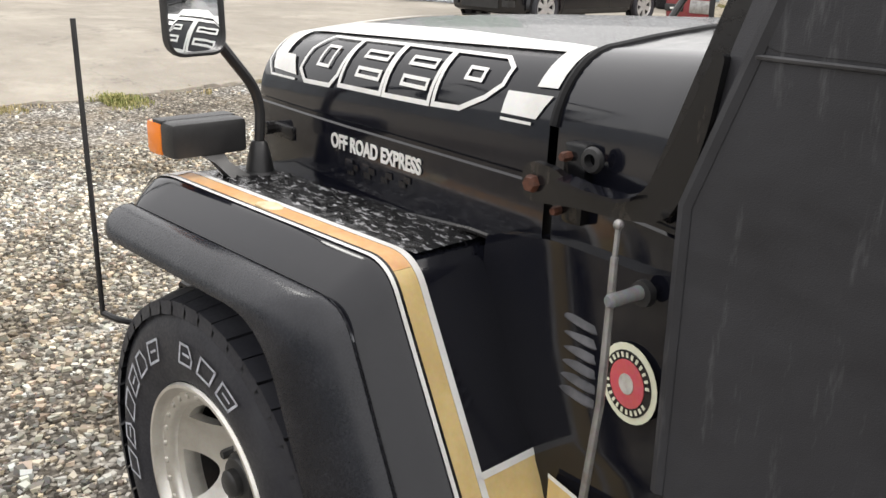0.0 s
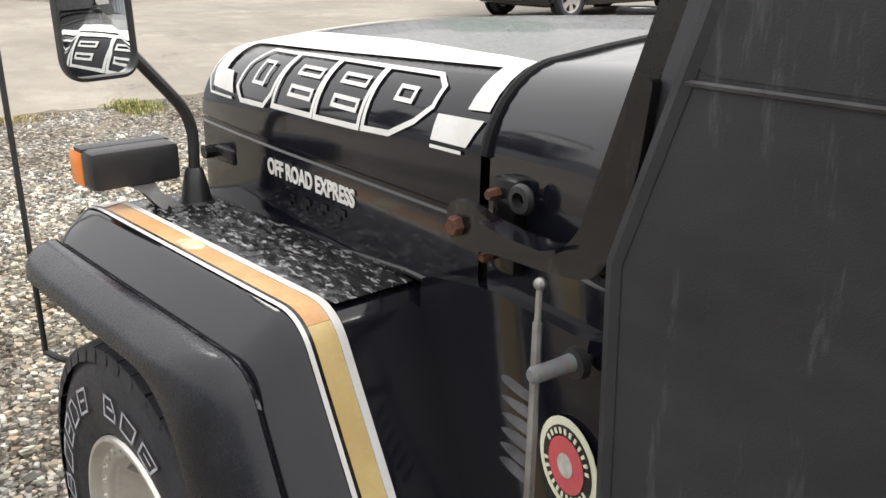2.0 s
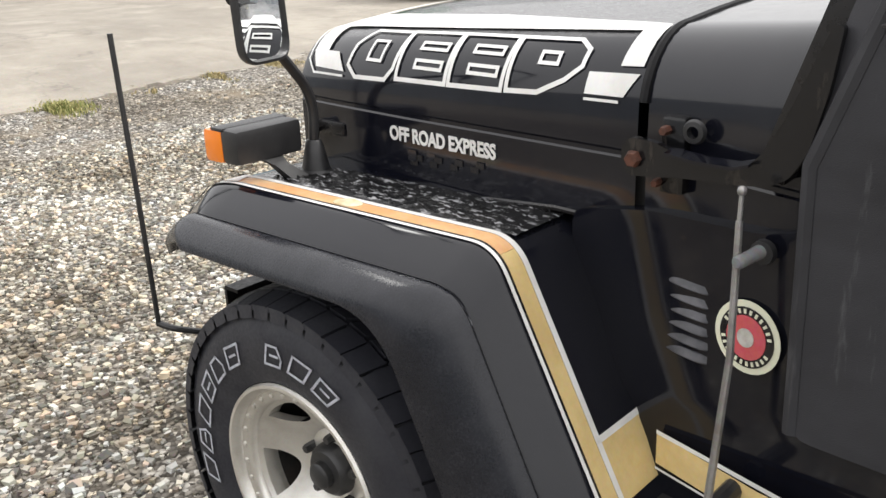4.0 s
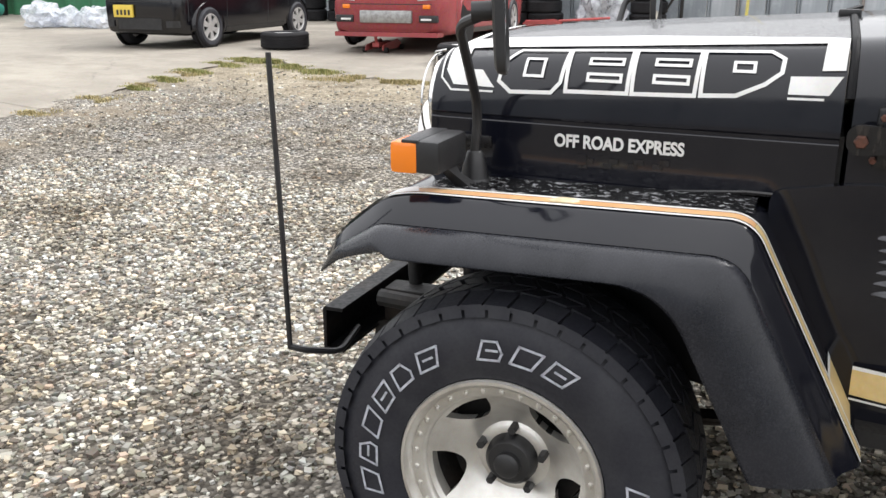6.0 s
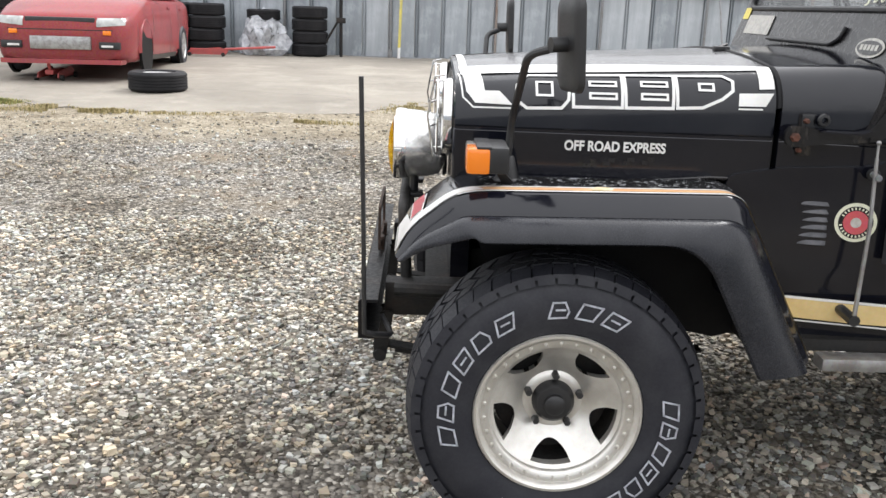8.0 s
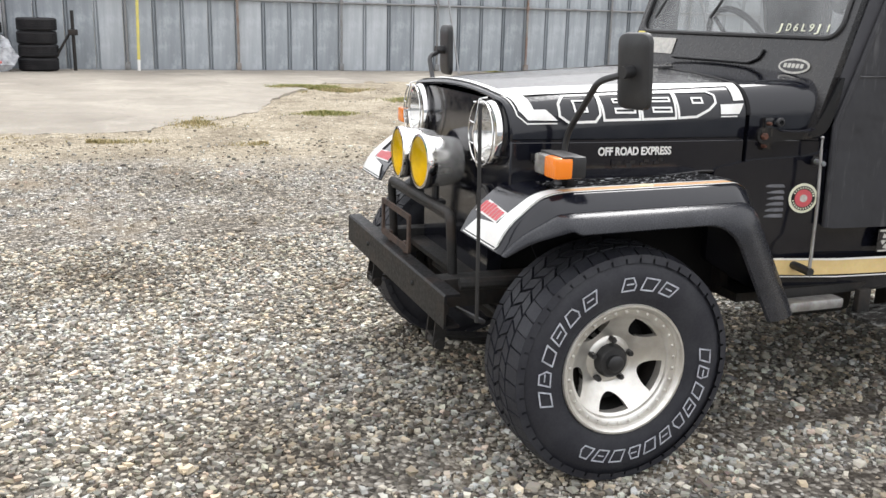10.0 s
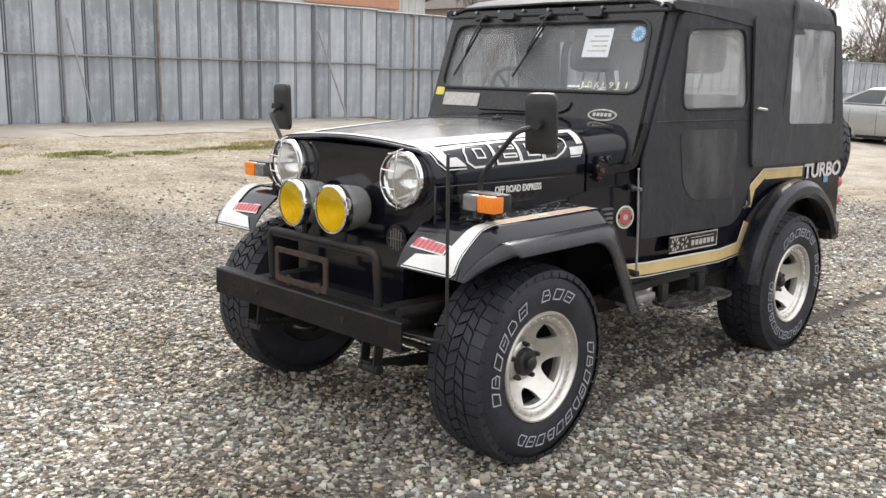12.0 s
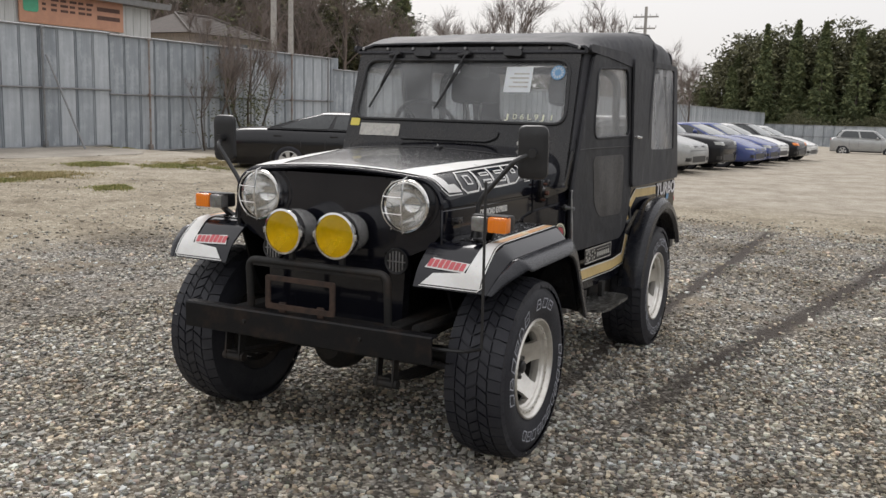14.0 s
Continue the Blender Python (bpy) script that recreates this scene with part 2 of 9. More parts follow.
def tube(bm, pts, r, seg=10, mi=0):
    pts = [Vector(p) for p in pts]
    rs = r if isinstance(r, (list, tuple)) else [r] * len(pts)
    rings, up = [], None
    for i, p in enumerate(pts):
        d = (pts[min(i + 1, len(pts) - 1)] - pts[max(i - 1, 0)]).normalized()
        if up is None:
            up = d.orthogonal().normalized()
        up = (up - d * up.dot(d)).normalized()
        s = d.cross(up)
        rings.append([p + rs[i] * (math.cos(a) * up + math.sin(a) * s) for a in (2 * math.pi * k / seg for k in range(seg))])
    return loft(bm, rings, mi=mi)


def lathe(bm, prof, centre, axis="y", seg=32, closed=False, mi=0):
    """Turn a profile of (radius, along) round an axis through centre."""
    c = Vector(centre)
    rings = []
    for k in range(seg):
        a = 2 * math.pi * k / seg
        ring = []
        for r, h in prof:
            u, v = r * math.cos(a), r * math.sin(a)
            ring.append(c + (V(u, h, v) if axis == "y" else V(h, u, v) if axis == "x" else V(u, v, h)))
        rings.append(ring)
    loft(bm, rings, ring_closed=closed, caps=False, mi=mi, loop=True)
    bmesh.ops.remove_doubles(bm, verts=bm.verts, dist=1e-5)
    return bm


def prism(bm, poly, d, frame3, mi=0):
    """Extrude a plane polygon (u, v) by d along the third axis of frame3 (origin, u, v, n)."""
    o, u, v, n = (Vector(q) for q in frame3)
    a = [bm.verts.new(o + u * p + v * q) for p, q in poly]
    b = [bm.verts.new(o + u * p + v * q + n * d) for p, q in poly]
    fs = [bm.faces.new(a[::-1]), bm.faces.new(b)]
    fs += [bm.faces.new((a[i], a[(i + 1) % len(a)], b[(i + 1) % len(a)], b[i])) for i in range(len(a))]
    for f in fs:
        f.material_index = mi
    return bm


def rounded(poly, r, seg=4):
    """A polygon with its corners rounded."""
    out, n = [], len(poly)
    for i, p in enumerate(poly):
        p, a, b = V(*p), V(*poly[i - 1]), V(*poly[(i + 1) % n])
        k = min(r, (a - p).length * 0.49, (b - p).length * 0.49)
        p0, p1 = p + (a - p).normalized() * k, p + (b - p).normalized() * k
        for s in range(seg + 1):
            t = s / seg
            out.append(tuple((1 - t) ** 2 * p0 + 2 * t * (1 - t) * p + t * t * p1))
    return out


def ring_plate(bm, outer, inner, d, frame3, mi=0):
    """A plate with a hole: outer and inner have the same count."""
    o, u, v, n = (Vector(q) for q in frame3)
    f = lambda poly, h: [o + u * p + v * q + n * h for p, q in poly]  # noqa: E731
    loft(bm, [f(outer, 0), f(outer, d), f(inner, d), f(inner, 0)], loop=True, mi=mi)
    return bm


def bend_path(pts, r, seg=6):
    """An open path with rounded corners."""
    out = [Vector(pts[0])]
    for a, p, b in zip(pts, pts[1:], pts[2:]):
        a, p, b = Vector(a), Vector(p), Vector(b)
        k = min(r, (a - p).length * 0.49, (b - p).length * 0.49)
        p0, p1 = p + (a - p).normalized() * k, p + (b - p).normalized() * k
        out += [(1 - t) ** 2 * p0 + 2 * t * (1 - t) * p + t * t * p1 for t in (s / seg for s in range(seg + 1))]
    return out + [Vector(pts[-1])]


def smoothstep(a, b, x):
    t = min(1, max(0, (x - a) / (b - a)))
    return t * t * (3 - 2 * t)


# ---- ground ----
def ground_z(x, y):
    """The yard: level round the vehicle, a little higher by the fences, falling away far behind."""
    up = 0.2 * smoothstep(2.0, 9.5, y + max(0, -x - 5) * 0.6) + 0.04 * smoothstep(9.5, 13, y)
    up = max(up, 0.2 * smoothstep(4.5, 9, -x))
    up -= 0.17 * smoothstep(12.5, 15, x) * smoothstep(9, 14, y)
    return up - 0.00031 * max(0, x - 4) ** 2 * (1 - smoothstep(60, 120, x)) - 1.1 * smoothstep(60, 120, x)


TRACKS = [(-0.86, -0.19, 0.125), (-0.55, -0.02, 0.10)]


def ground_mat():
    """Grey gravel that gives way to pale dry sand and old concrete further out."""
    m, n, l, b = nodes_of("gravel_yard")
    co = n.new("ShaderNodeTexCoord")
    vo = n.new("ShaderNodeTexVoronoi")
    vo.inputs["Scale"].default_value = 58
    l.new(co.outputs["Object"], vo.inputs["Vector"])
    vr = n.new("ShaderNodeSeparateColor")
    l.new(vo.outputs["Color"], vr.inputs[0])
    st = ramp(n, [(0.0, (0.055, 0.048, 0.039)), (0.4, (0.148, 0.135, 0.117)), (0.75, (0.325, 0.303, 0.266)), (1.0, (0.69, 0.66, 0.605))])
    l.new(vr.outputs[0], st.inputs[0])
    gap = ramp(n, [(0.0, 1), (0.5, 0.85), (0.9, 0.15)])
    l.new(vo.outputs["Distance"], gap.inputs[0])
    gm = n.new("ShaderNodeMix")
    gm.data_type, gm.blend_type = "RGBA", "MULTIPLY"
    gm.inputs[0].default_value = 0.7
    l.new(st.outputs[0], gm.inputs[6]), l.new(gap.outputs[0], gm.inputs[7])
    # finer grit in the sand
    vo2 = n.new("ShaderNodeTexVoronoi")
    vo2.inputs["Scale"].default_value = 34
    l.new(co.outputs["Object"], vo2.inputs["Vector"])
    vr2 = n.new("ShaderNodeSeparateColor")
    l.new(vo2.outputs["Color"], vr2.inputs[0])
    st2 = ramp(n, [(0.0, (0.10, 0.084, 0.06)), (0.35, (0.26, 0.225, 0.17)), (0.7, (0.40, 0.36, 0.285)), (1.0, (0.70, 0.65, 0.56))])
    l.new(vr2.outputs[0], st2.inputs[0])
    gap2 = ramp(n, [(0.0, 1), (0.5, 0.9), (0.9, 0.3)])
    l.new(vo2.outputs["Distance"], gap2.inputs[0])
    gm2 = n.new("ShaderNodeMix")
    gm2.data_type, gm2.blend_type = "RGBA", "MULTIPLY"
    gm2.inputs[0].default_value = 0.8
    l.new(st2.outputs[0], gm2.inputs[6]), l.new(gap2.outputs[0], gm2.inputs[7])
    big = noise_tex(n, l, 0.35, 6, 0.6)
    sandy = noise_tex(n, l, 24, 6, 0.85)
    sr = ramp(n, [(0.25, (0.18, 0.15, 0.10)), (0.45, (0.34, 0.295, 0.215)), (0.62, (0.44, 0.39, 0.297)), (0.8, (0.56, 0.51, 0.41))])
    l.new(sandy.outputs[0], sr.inputs[0])
    sr2 = ramp(n, [(0.3, (0.14, 0.108, 0.07)), (0.7, (0.31, 0.255, 0.18))])
    l.new(sandy.outputs[0], sr2.inputs[0])
    at = n.new("ShaderNodeAttribute")
    at.attribute_name = "sand"
    ad = n.new("ShaderNodeMath")
    ad.operation = "MULTIPLY_ADD"
    l.new(big.outputs[0], ad.inputs[0])
    ad.inputs[1].default_value = 0.9
    sub = n.new("ShaderNodeMath")
    sub.operation = "SUBTRACT"
    l.new(at.outputs["Fac"], sub.inputs[0])
    sub.inputs[1].default_value = 0.45
    l.new(sub.outputs[0], ad.inputs[2])
    mk = ramp(n, [(0.38, 0), (0.62, 1)])
    l.new(ad.outputs[0], mk.inputs[0])
    # damp dark wheel tracks and brown soil patches
    sep = n.new("ShaderNodeSeparateXYZ")
    l.new(co.outputs["Object"], sep.inputs[0])
    wob = noise_tex(n, l, 1.1, 5, 0.7)
    total = None
    for y0, slope, half in TRACKS:
        q = n.new("ShaderNodeMath")
        q.operation = "MULTIPLY_ADD"
        q.inputs[1].default_value, q.inputs[2].default_value = -slope, -y0
        l.new(sep.outputs[0], q.inputs[0])
        w = n.new("ShaderNodeMath")
        w.operation = "ADD"
        l.new(q.outputs[0], w.inputs[0]), l.new(sep.outputs[1], w.inputs[1])
        w2 = n.new("ShaderNodeMath")
        w2.operation = "MULTIPLY_ADD"
        l.new(wob.outputs[0], w2.inputs[0])
        w2.inputs[1].default_value = 0.22
        l.new(w.outputs[0], w2.inputs[2])
        d = n.new("ShaderNodeMath")
        d.operation = "SUBTRACT"
        l.new(w2.outputs[0], d.inputs[0])
        d.inputs[1].default_value = 0.11
        e = n.new("ShaderNodeMath")
        e.operation = "ABSOLUTE"
        l.new(d.outputs[0], e.inputs[0])
        rr = ramp(n, [(half * 0.4, 1), (half, 0)])
        l.new(e.outputs[0], rr.inputs[0])
        if total is None:
            total = rr.outputs[0]
        else:
            s = n.new("ShaderNodeMath")
            s.operation = "MAXIMUM"
            l.new(total, s.inputs[0]), l.new(rr.outputs[0], s.inputs[1])
            total = s.outputs[0]
    ahead = n.new("ShaderNodeMapRange")
    ahead.inputs[1].default_value, ahead.inputs[2].default_value = 0.2, 1.8
    l.new(sep.outputs[0], ahead.inputs[0])
    gate = n.new("ShaderNodeMath")
    gate.operation = "MULTIPLY"
    l.new(total, gate.inputs[0]), l.new(ahead.outputs[0], gate.inputs[1])
    total = gate.outputs[0]
    soil = noise_tex(n, l, 0.8, 5, 0.65)
    so = ramp(n, [(0.52, 0), (0.66, 0.75)])
    l.new(soil.outputs[0], so.inputs[0])
    patch = noise_tex(n, l, 0.75, 8, 0.7)
    pt = ramp(n, [(0.36, (0.46, 0.405, 0.335)), (0.47, (0.86, 0.825, 0.765)), (0.56, (1.01, 1.01, 1.015)), (0.67, (1.25, 1.24, 1.20))])
    l.new(patch.outputs[0], pt.inputs[0])
    pm = n.new("ShaderNodeMix")
    pm.data_type, pm.blend_type = "RGBA", "MULTIPLY"
    pm.inputs[0].default_value = 1.0
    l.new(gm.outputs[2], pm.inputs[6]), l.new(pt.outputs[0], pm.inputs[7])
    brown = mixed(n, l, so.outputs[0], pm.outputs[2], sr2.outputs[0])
    trk = n.new("ShaderNodeMath")
    trk.operation = "MULTIPLY"
    trk.inputs[1].default_value = 0.93
    l.new(total, trk.inputs[0])
    wet = mixed(n, l, trk.outputs[0], brown, (0.040, 0.030, 0.024))
    tone = noise_tex(n, l, 1.3, 9, 0.78)
    tr = ramp(n, [(0.36, (0.5, 0.46, 0.41)), (0.5, (0.88, 0.86, 0.83)), (0.66, (1.2, 1.2, 1.2))])
    l.new(tone.outputs[0], tr.inputs[0])
    sm = n.new("ShaderNodeMix")
    sm.data_type, sm.blend_type = "RGBA", "MULTIPLY"
    sm.inputs[0].default_value = 1.0
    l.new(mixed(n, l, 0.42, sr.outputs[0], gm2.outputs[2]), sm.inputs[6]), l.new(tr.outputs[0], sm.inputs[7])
    # pale dry dust further down the yard
    dust = ramp(n, [(0.3, (0.22, 0.185, 0.14)), (0.5, (0.385, 0.345, 0.285)), (0.7, (0.52, 0.48, 0.415))])
    l.new(tone.outputs[0], dust.inputs[0])
    far = n.new("ShaderNodeMapRange")
    far.inputs[1].default_value, far.inputs[2].default_value, far.inputs[4].default_value = 1.0, 1.7, 0.75
    l.new(at.outputs["Fac"], far.inputs[0])
    dry = mixed(n, l, far.outputs[0], sm.outputs[2], dust.outputs[0])
    l.new(mixed(n, l, mk.outputs[0], wet, dry), b.inputs["Base Color"])
    b.inputs["Roughness"].default_value = 0.85
    b.inputs["Specular IOR Level"].default_value = 0.3
    inv = ramp(n, [(0, 1), (0.8, 0)])
    l.new(vo.outputs["Distance"], inv.inputs[0])
    bumped(n, l, b, inv.outputs[0], 1.0, 0.012)
    return m


def concrete_mat():
    """Old warm concrete: stained, dusted with sand and crossed by wandering cracks."""
    m, n, l, b = nodes_of("old_concrete")
    big, fine = noise_tex(n, l, 0.6, 8, 0.7), noise_tex(n, l, 45, 5, 0.75)
    r = ramp(n, [(0.3, (0.14, 0.116, 0.083)), (0.5, (0.225, 0.195, 0.149)), (0.7, (0.305, 0.27, 0.213))])
    l.new(big.outputs[0], r.inputs[0])
    dirt = noise_tex(n, l, 1.9, 9, 0.75, stretch=(0.5, 1.2, 1))
    dr = ramp(n, [(0.5, 0), (0.68, 0.7)])
    l.new(dirt.outputs[0], dr.inputs[0])
    soiled = mixed(n, l, dr.outputs[0], r.outputs[0], (0.15, 0.122, 0.085))
    pale = noise_tex(n, l, 1.1, 7, 0.7)
    pr = ramp(n, [(0.52, 0), (0.64, 0.55)])
    l.new(pale.outputs[0], pr.inputs[0])
    dusty = mixed(n, l, pr.outputs[0], soiled, (0.36, 0.323, 0.258))
    grit = noise_tex(n, l, 160, 3, 0.8)
    gr = ramp(n, [(0.58, 0), (0.72, 0.7)])
    l.new(grit.outputs[0], gr.inputs[0])
    gritty = mixed(n, l, gr.outputs[0], dusty, (0.11, 0.095, 0.075))
    # cracks: the edges of large, bent cells
    co = n.new("ShaderNodeTexCoord")
    bend = noise_tex(n, l, 1.4, 5, 0.65)
    warp = n.new("ShaderNodeVectorMath")
    warp.operation = "MULTIPLY_ADD"
    warp.inputs[1].default_value = (0.9, 0.9, 0.9)
    l.new(bend.outputs[1], warp.inputs[0]), l.new(co.outputs["Object"], warp.inputs[2])
    cell = n.new("ShaderNodeTexVoronoi")
    cell.feature = "DISTANCE_TO_EDGE"
    cell.inputs["Scale"].default_value = 0.42
    l.new(warp.outputs[0], cell.inputs["Vector"])
    cr = ramp(n, [(0.003, 1), (0.010, 0)])
    l.new(cell.outputs["Distance"], cr.inputs[0])
    some = ramp(n, [(0.44, 0), (0.56, 0.45)])
    l.new(dirt.outputs[0], some.inputs[0])
    cm = n.new("ShaderNodeMath")
    cm.operation = "MULTIPLY"
    l.new(cr.outputs[0], cm.inputs[0]), l.new(some.outputs[0], cm.inputs[1])
    cracked = mixed(n, l, cm.outputs[0], gritty, (0.05, 0.042, 0.03))
    l.new(mixed(n, l, 0.15, cracked, fine.outputs[1]), b.inputs["Base Color"])
    b.inputs["Roughness"].default_value = 0.88
    bumped(n, l, b, fine.outputs[0], 0.5, 0.012)
    return m


def sand_amount(x, y):
    s = smoothstep(2.8, 7.6, y + 0.25 * max(0, x)) * (1 - smoothstep(-4, -7, x) * 0.3)
    return max(s, smoothstep(6, 13, x)) + 0.7 * smoothstep(6, 13, x)


def build_ground():
    bm = bmesh.new()
    edges = lambda a, b, far, step: ([a - far, a - far * 0.5, a - far * 0.25, a - far * 0.1] + [a + step * i for i in range(int((b - a) / step) + 1)] + [b + far * 0.1, b + far * 0.25, b + far * 0.5, b + far])  # noqa: E731
    xs, ys = edges(-24, 40, 600, 0.5), edges(-14, 18, 600, 0.5)
    lay = bm.verts.layers.float.new("sand")
    grid = []
    for x in xs:
        row = []
        for y in ys:
            lump = 0.03 * (noise.noise((x * 0.35, y * 0.35, 3)) + 0.5 * noise.noise((x * 1.1, y * 1.1, 8)))
            away = smoothstep(1.2, 3.5, math.hypot(max(0, abs(x - 1) - 1.6), max(0, abs(y) - 1)))
            v = bm.verts.new((x, y, ground_z(x, y) + lump * away))
            v[lay] = sand_amount(x, y)
            row.append(v)
        grid.append(row)
    for a, b in zip(grid, grid[1:]):
        for i in range(len(ys) - 1):
            bm.faces.new((a[i], b[i], b[i + 1], a[i + 1]))
    g = part("ground", bm, ground_mat(), smooth=180)
    return tagged(g, "grey crushed gravel yard with sandy patches", "ground", kind="structure")


build_ground()


# ---- fence ----
def fence_mat():
    m, n, l, b = nodes_of("galvanised_sheet")
    big, streak, fine = noise_tex(n, l, 0.9, 6, 0.7), noise_tex(n, l, 7, 5, 0.7, stretch=(1, 1, 0.08)), noise_tex(n, l, 60, 4, 0.7)
    r = ramp(n, [(0.15, (0.205, 0.228, 0.25)), (0.55, (0.322, 0.352, 0.38)), (0.8, (0.428, 0.455, 0.482))])
    mx = n.new("ShaderNodeMath")
    mx.operation = "MULTIPLY_ADD"
    inf = n.new("ShaderNodeObjectInfo")
    mx.inputs[1].default_value = 0.5
    l.new(inf.outputs["Random"], mx.inputs[0])
    hf = n.new("ShaderNodeMath")
    hf.operation = "MULTIPLY_ADD"
    hf.inputs[1].default_value, hf.inputs[2].default_value = 0.75, -0.14
    l.new(streak.outputs[0], hf.inputs[0])
    l.new(hf.outputs[0], mx.inputs[2])
    l.new(mx.outputs[0], r.inputs[0])
    rs = ramp(n, [(0.60, 0), (0.8, 0.6)])
    l.new(big.outputs[0], rs.inputs[0])
    pale = noise_tex(n, l, 2.2, 6, 0.7, stretch=(1, 1, 0.6))
    pr = ramp(n, [(0.5, 0), (0.68, 0.55)])
    l.new(pale.outputs[0], pr.inputs[0])
    base = mixed(n, l, pr.outputs[0], r.outputs[0], (0.58, 0.61, 0.65))
    l.new(mixed(n, l, rs.outputs[0], base, (0.3, 0.27, 0.24)), b.inputs["Base Color"])
    b.inputs["Metallic"].default_value, b.inputs["Roughness"].default_value = 0.0, 0.5
    bumped(n, l, b, fine.outputs[0], 0.12, 0.004)
    return m


FENCE = fence_mat()
PIPE = surface("galvanised_pipe", (0.2, 0.205, 0.21), (0.13, 0.115, 0.1), 0.45, 0.6, metal=0.4, scale=8, lo=0.5, hi=0.7)
PIPE_RUST = surface("rusty_pipe", (0.22, 0.2, 0.18), (0.16, 0.085, 0.05), 0.6, 0.8, scale=6)
YELLOW_PAINT = surface("yellow_pole_paint", (0.65, 0.55, 0.08), (0.5, 0.44, 0.12), 0.5, 0.7)


def panel_mesh(width, height):
    """A pressed steel hoarding panel: a flat field between raised ribs."""
    w = width
    prof = [(0.001, 0.0), (0.006, 0.05), (0.028, 0.05), (0.034, 0.004), (0.050, 0.004), (0.056, 0.05), (0.078, 0.05), (0.084, 0.0), (w * 0.35, -0.004), (w * 0.65, -0.004), (w - 0.012, 0.0), (w - 0.001, 0.0)]
    bm = bmesh.new()
    ring = prof + [(x, y + 0.006) for x, y in reversed(prof)]
    loft(bm, [[V(x, y, 0) for x, y in ring], [V(x, y, height) for x, y in ring]])
    return mesh_of("panel", bm, FENCE, smooth=20)


def build_fence(name, start, heading, length, height, pitch, post_step, label, rail=0.5, posts=True, count_from=0.0):
    f = thing(name, label, "fence", kind="structure")
    f.matrix_world = pose(*start, 0, 0, heading)
    me = panel_mesh(pitch, height)
    for i in range(math.ceil(length / pitch - 0.05)):
        p = new("panel", me)
        p.parent, p.location = f, (i * pitch, random.uniform(-0.004, 0.004), random.uniform(-0.012, 0.012))
    for h in (0.04, height * rail, height - 0.03):
        bm = bmesh.new()
        tube(bm, [(0, -0.055, h), (length, -0.055, h)], 0.024, 8)
        part("rail", bm, PIPE, f)
    k = 0
    while posts and k * post_step + count_from < length:
        x = k * post_step + count_from
        bm = bmesh.new()
        tube(bm, [(x, -0.1, -0.15), (x, -0.1, height - 0.02)], 0.026, 8)
        for h in (0.05, height * rail, height - 0.05):
            box(bm, x - 0.035, x + 0.035, -0.14, -0.04, h - 0.035, h + 0.035, 0.006)
        box(bm, x - 0.045, x + 0.045, -0.15, -0.05, 0.06, 0.2, 0.01)
        part("post", bm, PIPE_RUST if k % 3 == 0 else PIPE, f)
        k += 1
    return f


build_fence("fence_north", (-18.6, 15.6, 0.2), 0, 31.95, 2.79, 0.515, 2.06, "tall grey-blue galvanised steel hoarding with pipe rails and posts", count_from=17.56 % 2.06)
build_fence("fence_north_far", (13.3, 15.6, 0.03), 0, 9.9, 2.93, 0.515, 2.06, "tall grey steel hoarding with pipe rails beside bare shrubs", count_from=1.3)
far = build_fence("fence_north_end", (23.2, 15.6, -0.35), -4.8, 67, 2.95, 0.6, 4.0, "weathered grey steel hoarding running off behind parked cars", posts=False)
far.matrix_world = pose(23.2, 15.6, -0.35, 0, 0, -4.8) @ pose(0, 0, 0, 0, 0.77, 0)
build_fence("fence_east", (90, 10.0, -1.5), -90, 60, 2.15, 0.9, 5.0, "low weathered grey fence across the far end of the yard", posts=False)
build_fence("fence_west", (-18.6, -24, 0.2), 90, 39.6, 2.8, 0.515, 2.06, "tall grey steel hoarding behind stacked tyres")

# plain walls added unseen behind the camera; they close the yard and return light
build_fence("unseen_fence_south", (-18.6, -13.0, 0.05), 0, 60, 2.8, 0.6, 3.0, "unseen grey steel hoarding added to close the yard", posts=False)


def build_bounce_wall():
    bm = bmesh.new()
    box(bm, -18.6, 45, -16.0, -14.5, -0.5, 3.1)
    w = part("wall_south", bm, surface("bounce_wall_grey", (0.36, 0.355, 0.345), (0.29, 0.285, 0.275), 0.8, 0.9, scale=0.6))
    tagged(w, "unseen grey wall added behind the camera to return light", "wall", kind="structure")


build_bounce_wall()


# ---- the off-road vehicle: nose towards -x, ground under the front axle at the origin ----
VEH = thing("off_road_vehicle", "black soft-top off-road vehicle with white and gold striping on gravel", "car")


def side_y(x):
    """Half width of the tub at x."""
    return float(np.interp(x, [0.40, 0.55, 0.73, 0.85, 1.60, 2.75], [0.545, 0.560, 0.609, 0.632, 0.672, 0.715]))


def hood_half(x):
    return float(np.interp(x, [-0.26, 0.0, 0.30, 0.55, 0.80], [0.492, 0.517, 0.533, 0.546, 0.612]))


def hood_top(x):
    return float(np.interp(x, [-0.26, -0.15, 0.2, 0.53, 0.80], [1.134, 1.145, 1.166, 1.184, 1.205]))


HOOD_R = 0.112


def hood_pt(x, s, lift=0.0):
    """A point of the left hood side: s metres up along the skin from the crease at z = 1."""
    hw, zt = hood_half(x), hood_top(x) - 0.022
    z0 = zt - HOOD_R
    if s < z0 - 1.0:
        return V(x, -hw - lift, 1.0 + s)
    a = (s - (z0 - 1.0)) / HOOD_R
    if a < math.pi / 2:
        return V(x, -hw + HOOD_R - (HOOD_R + lift) * math.cos(a), z0 + (HOOD_R + lift) * math.sin(a))
    d = (a - math.pi / 2) * HOOD_R
    y = -hw + HOOD_R + d
    return V(x, y, zt + 0.022 * (1 - (y / (hw - HOOD_R)) ** 2) + lift)


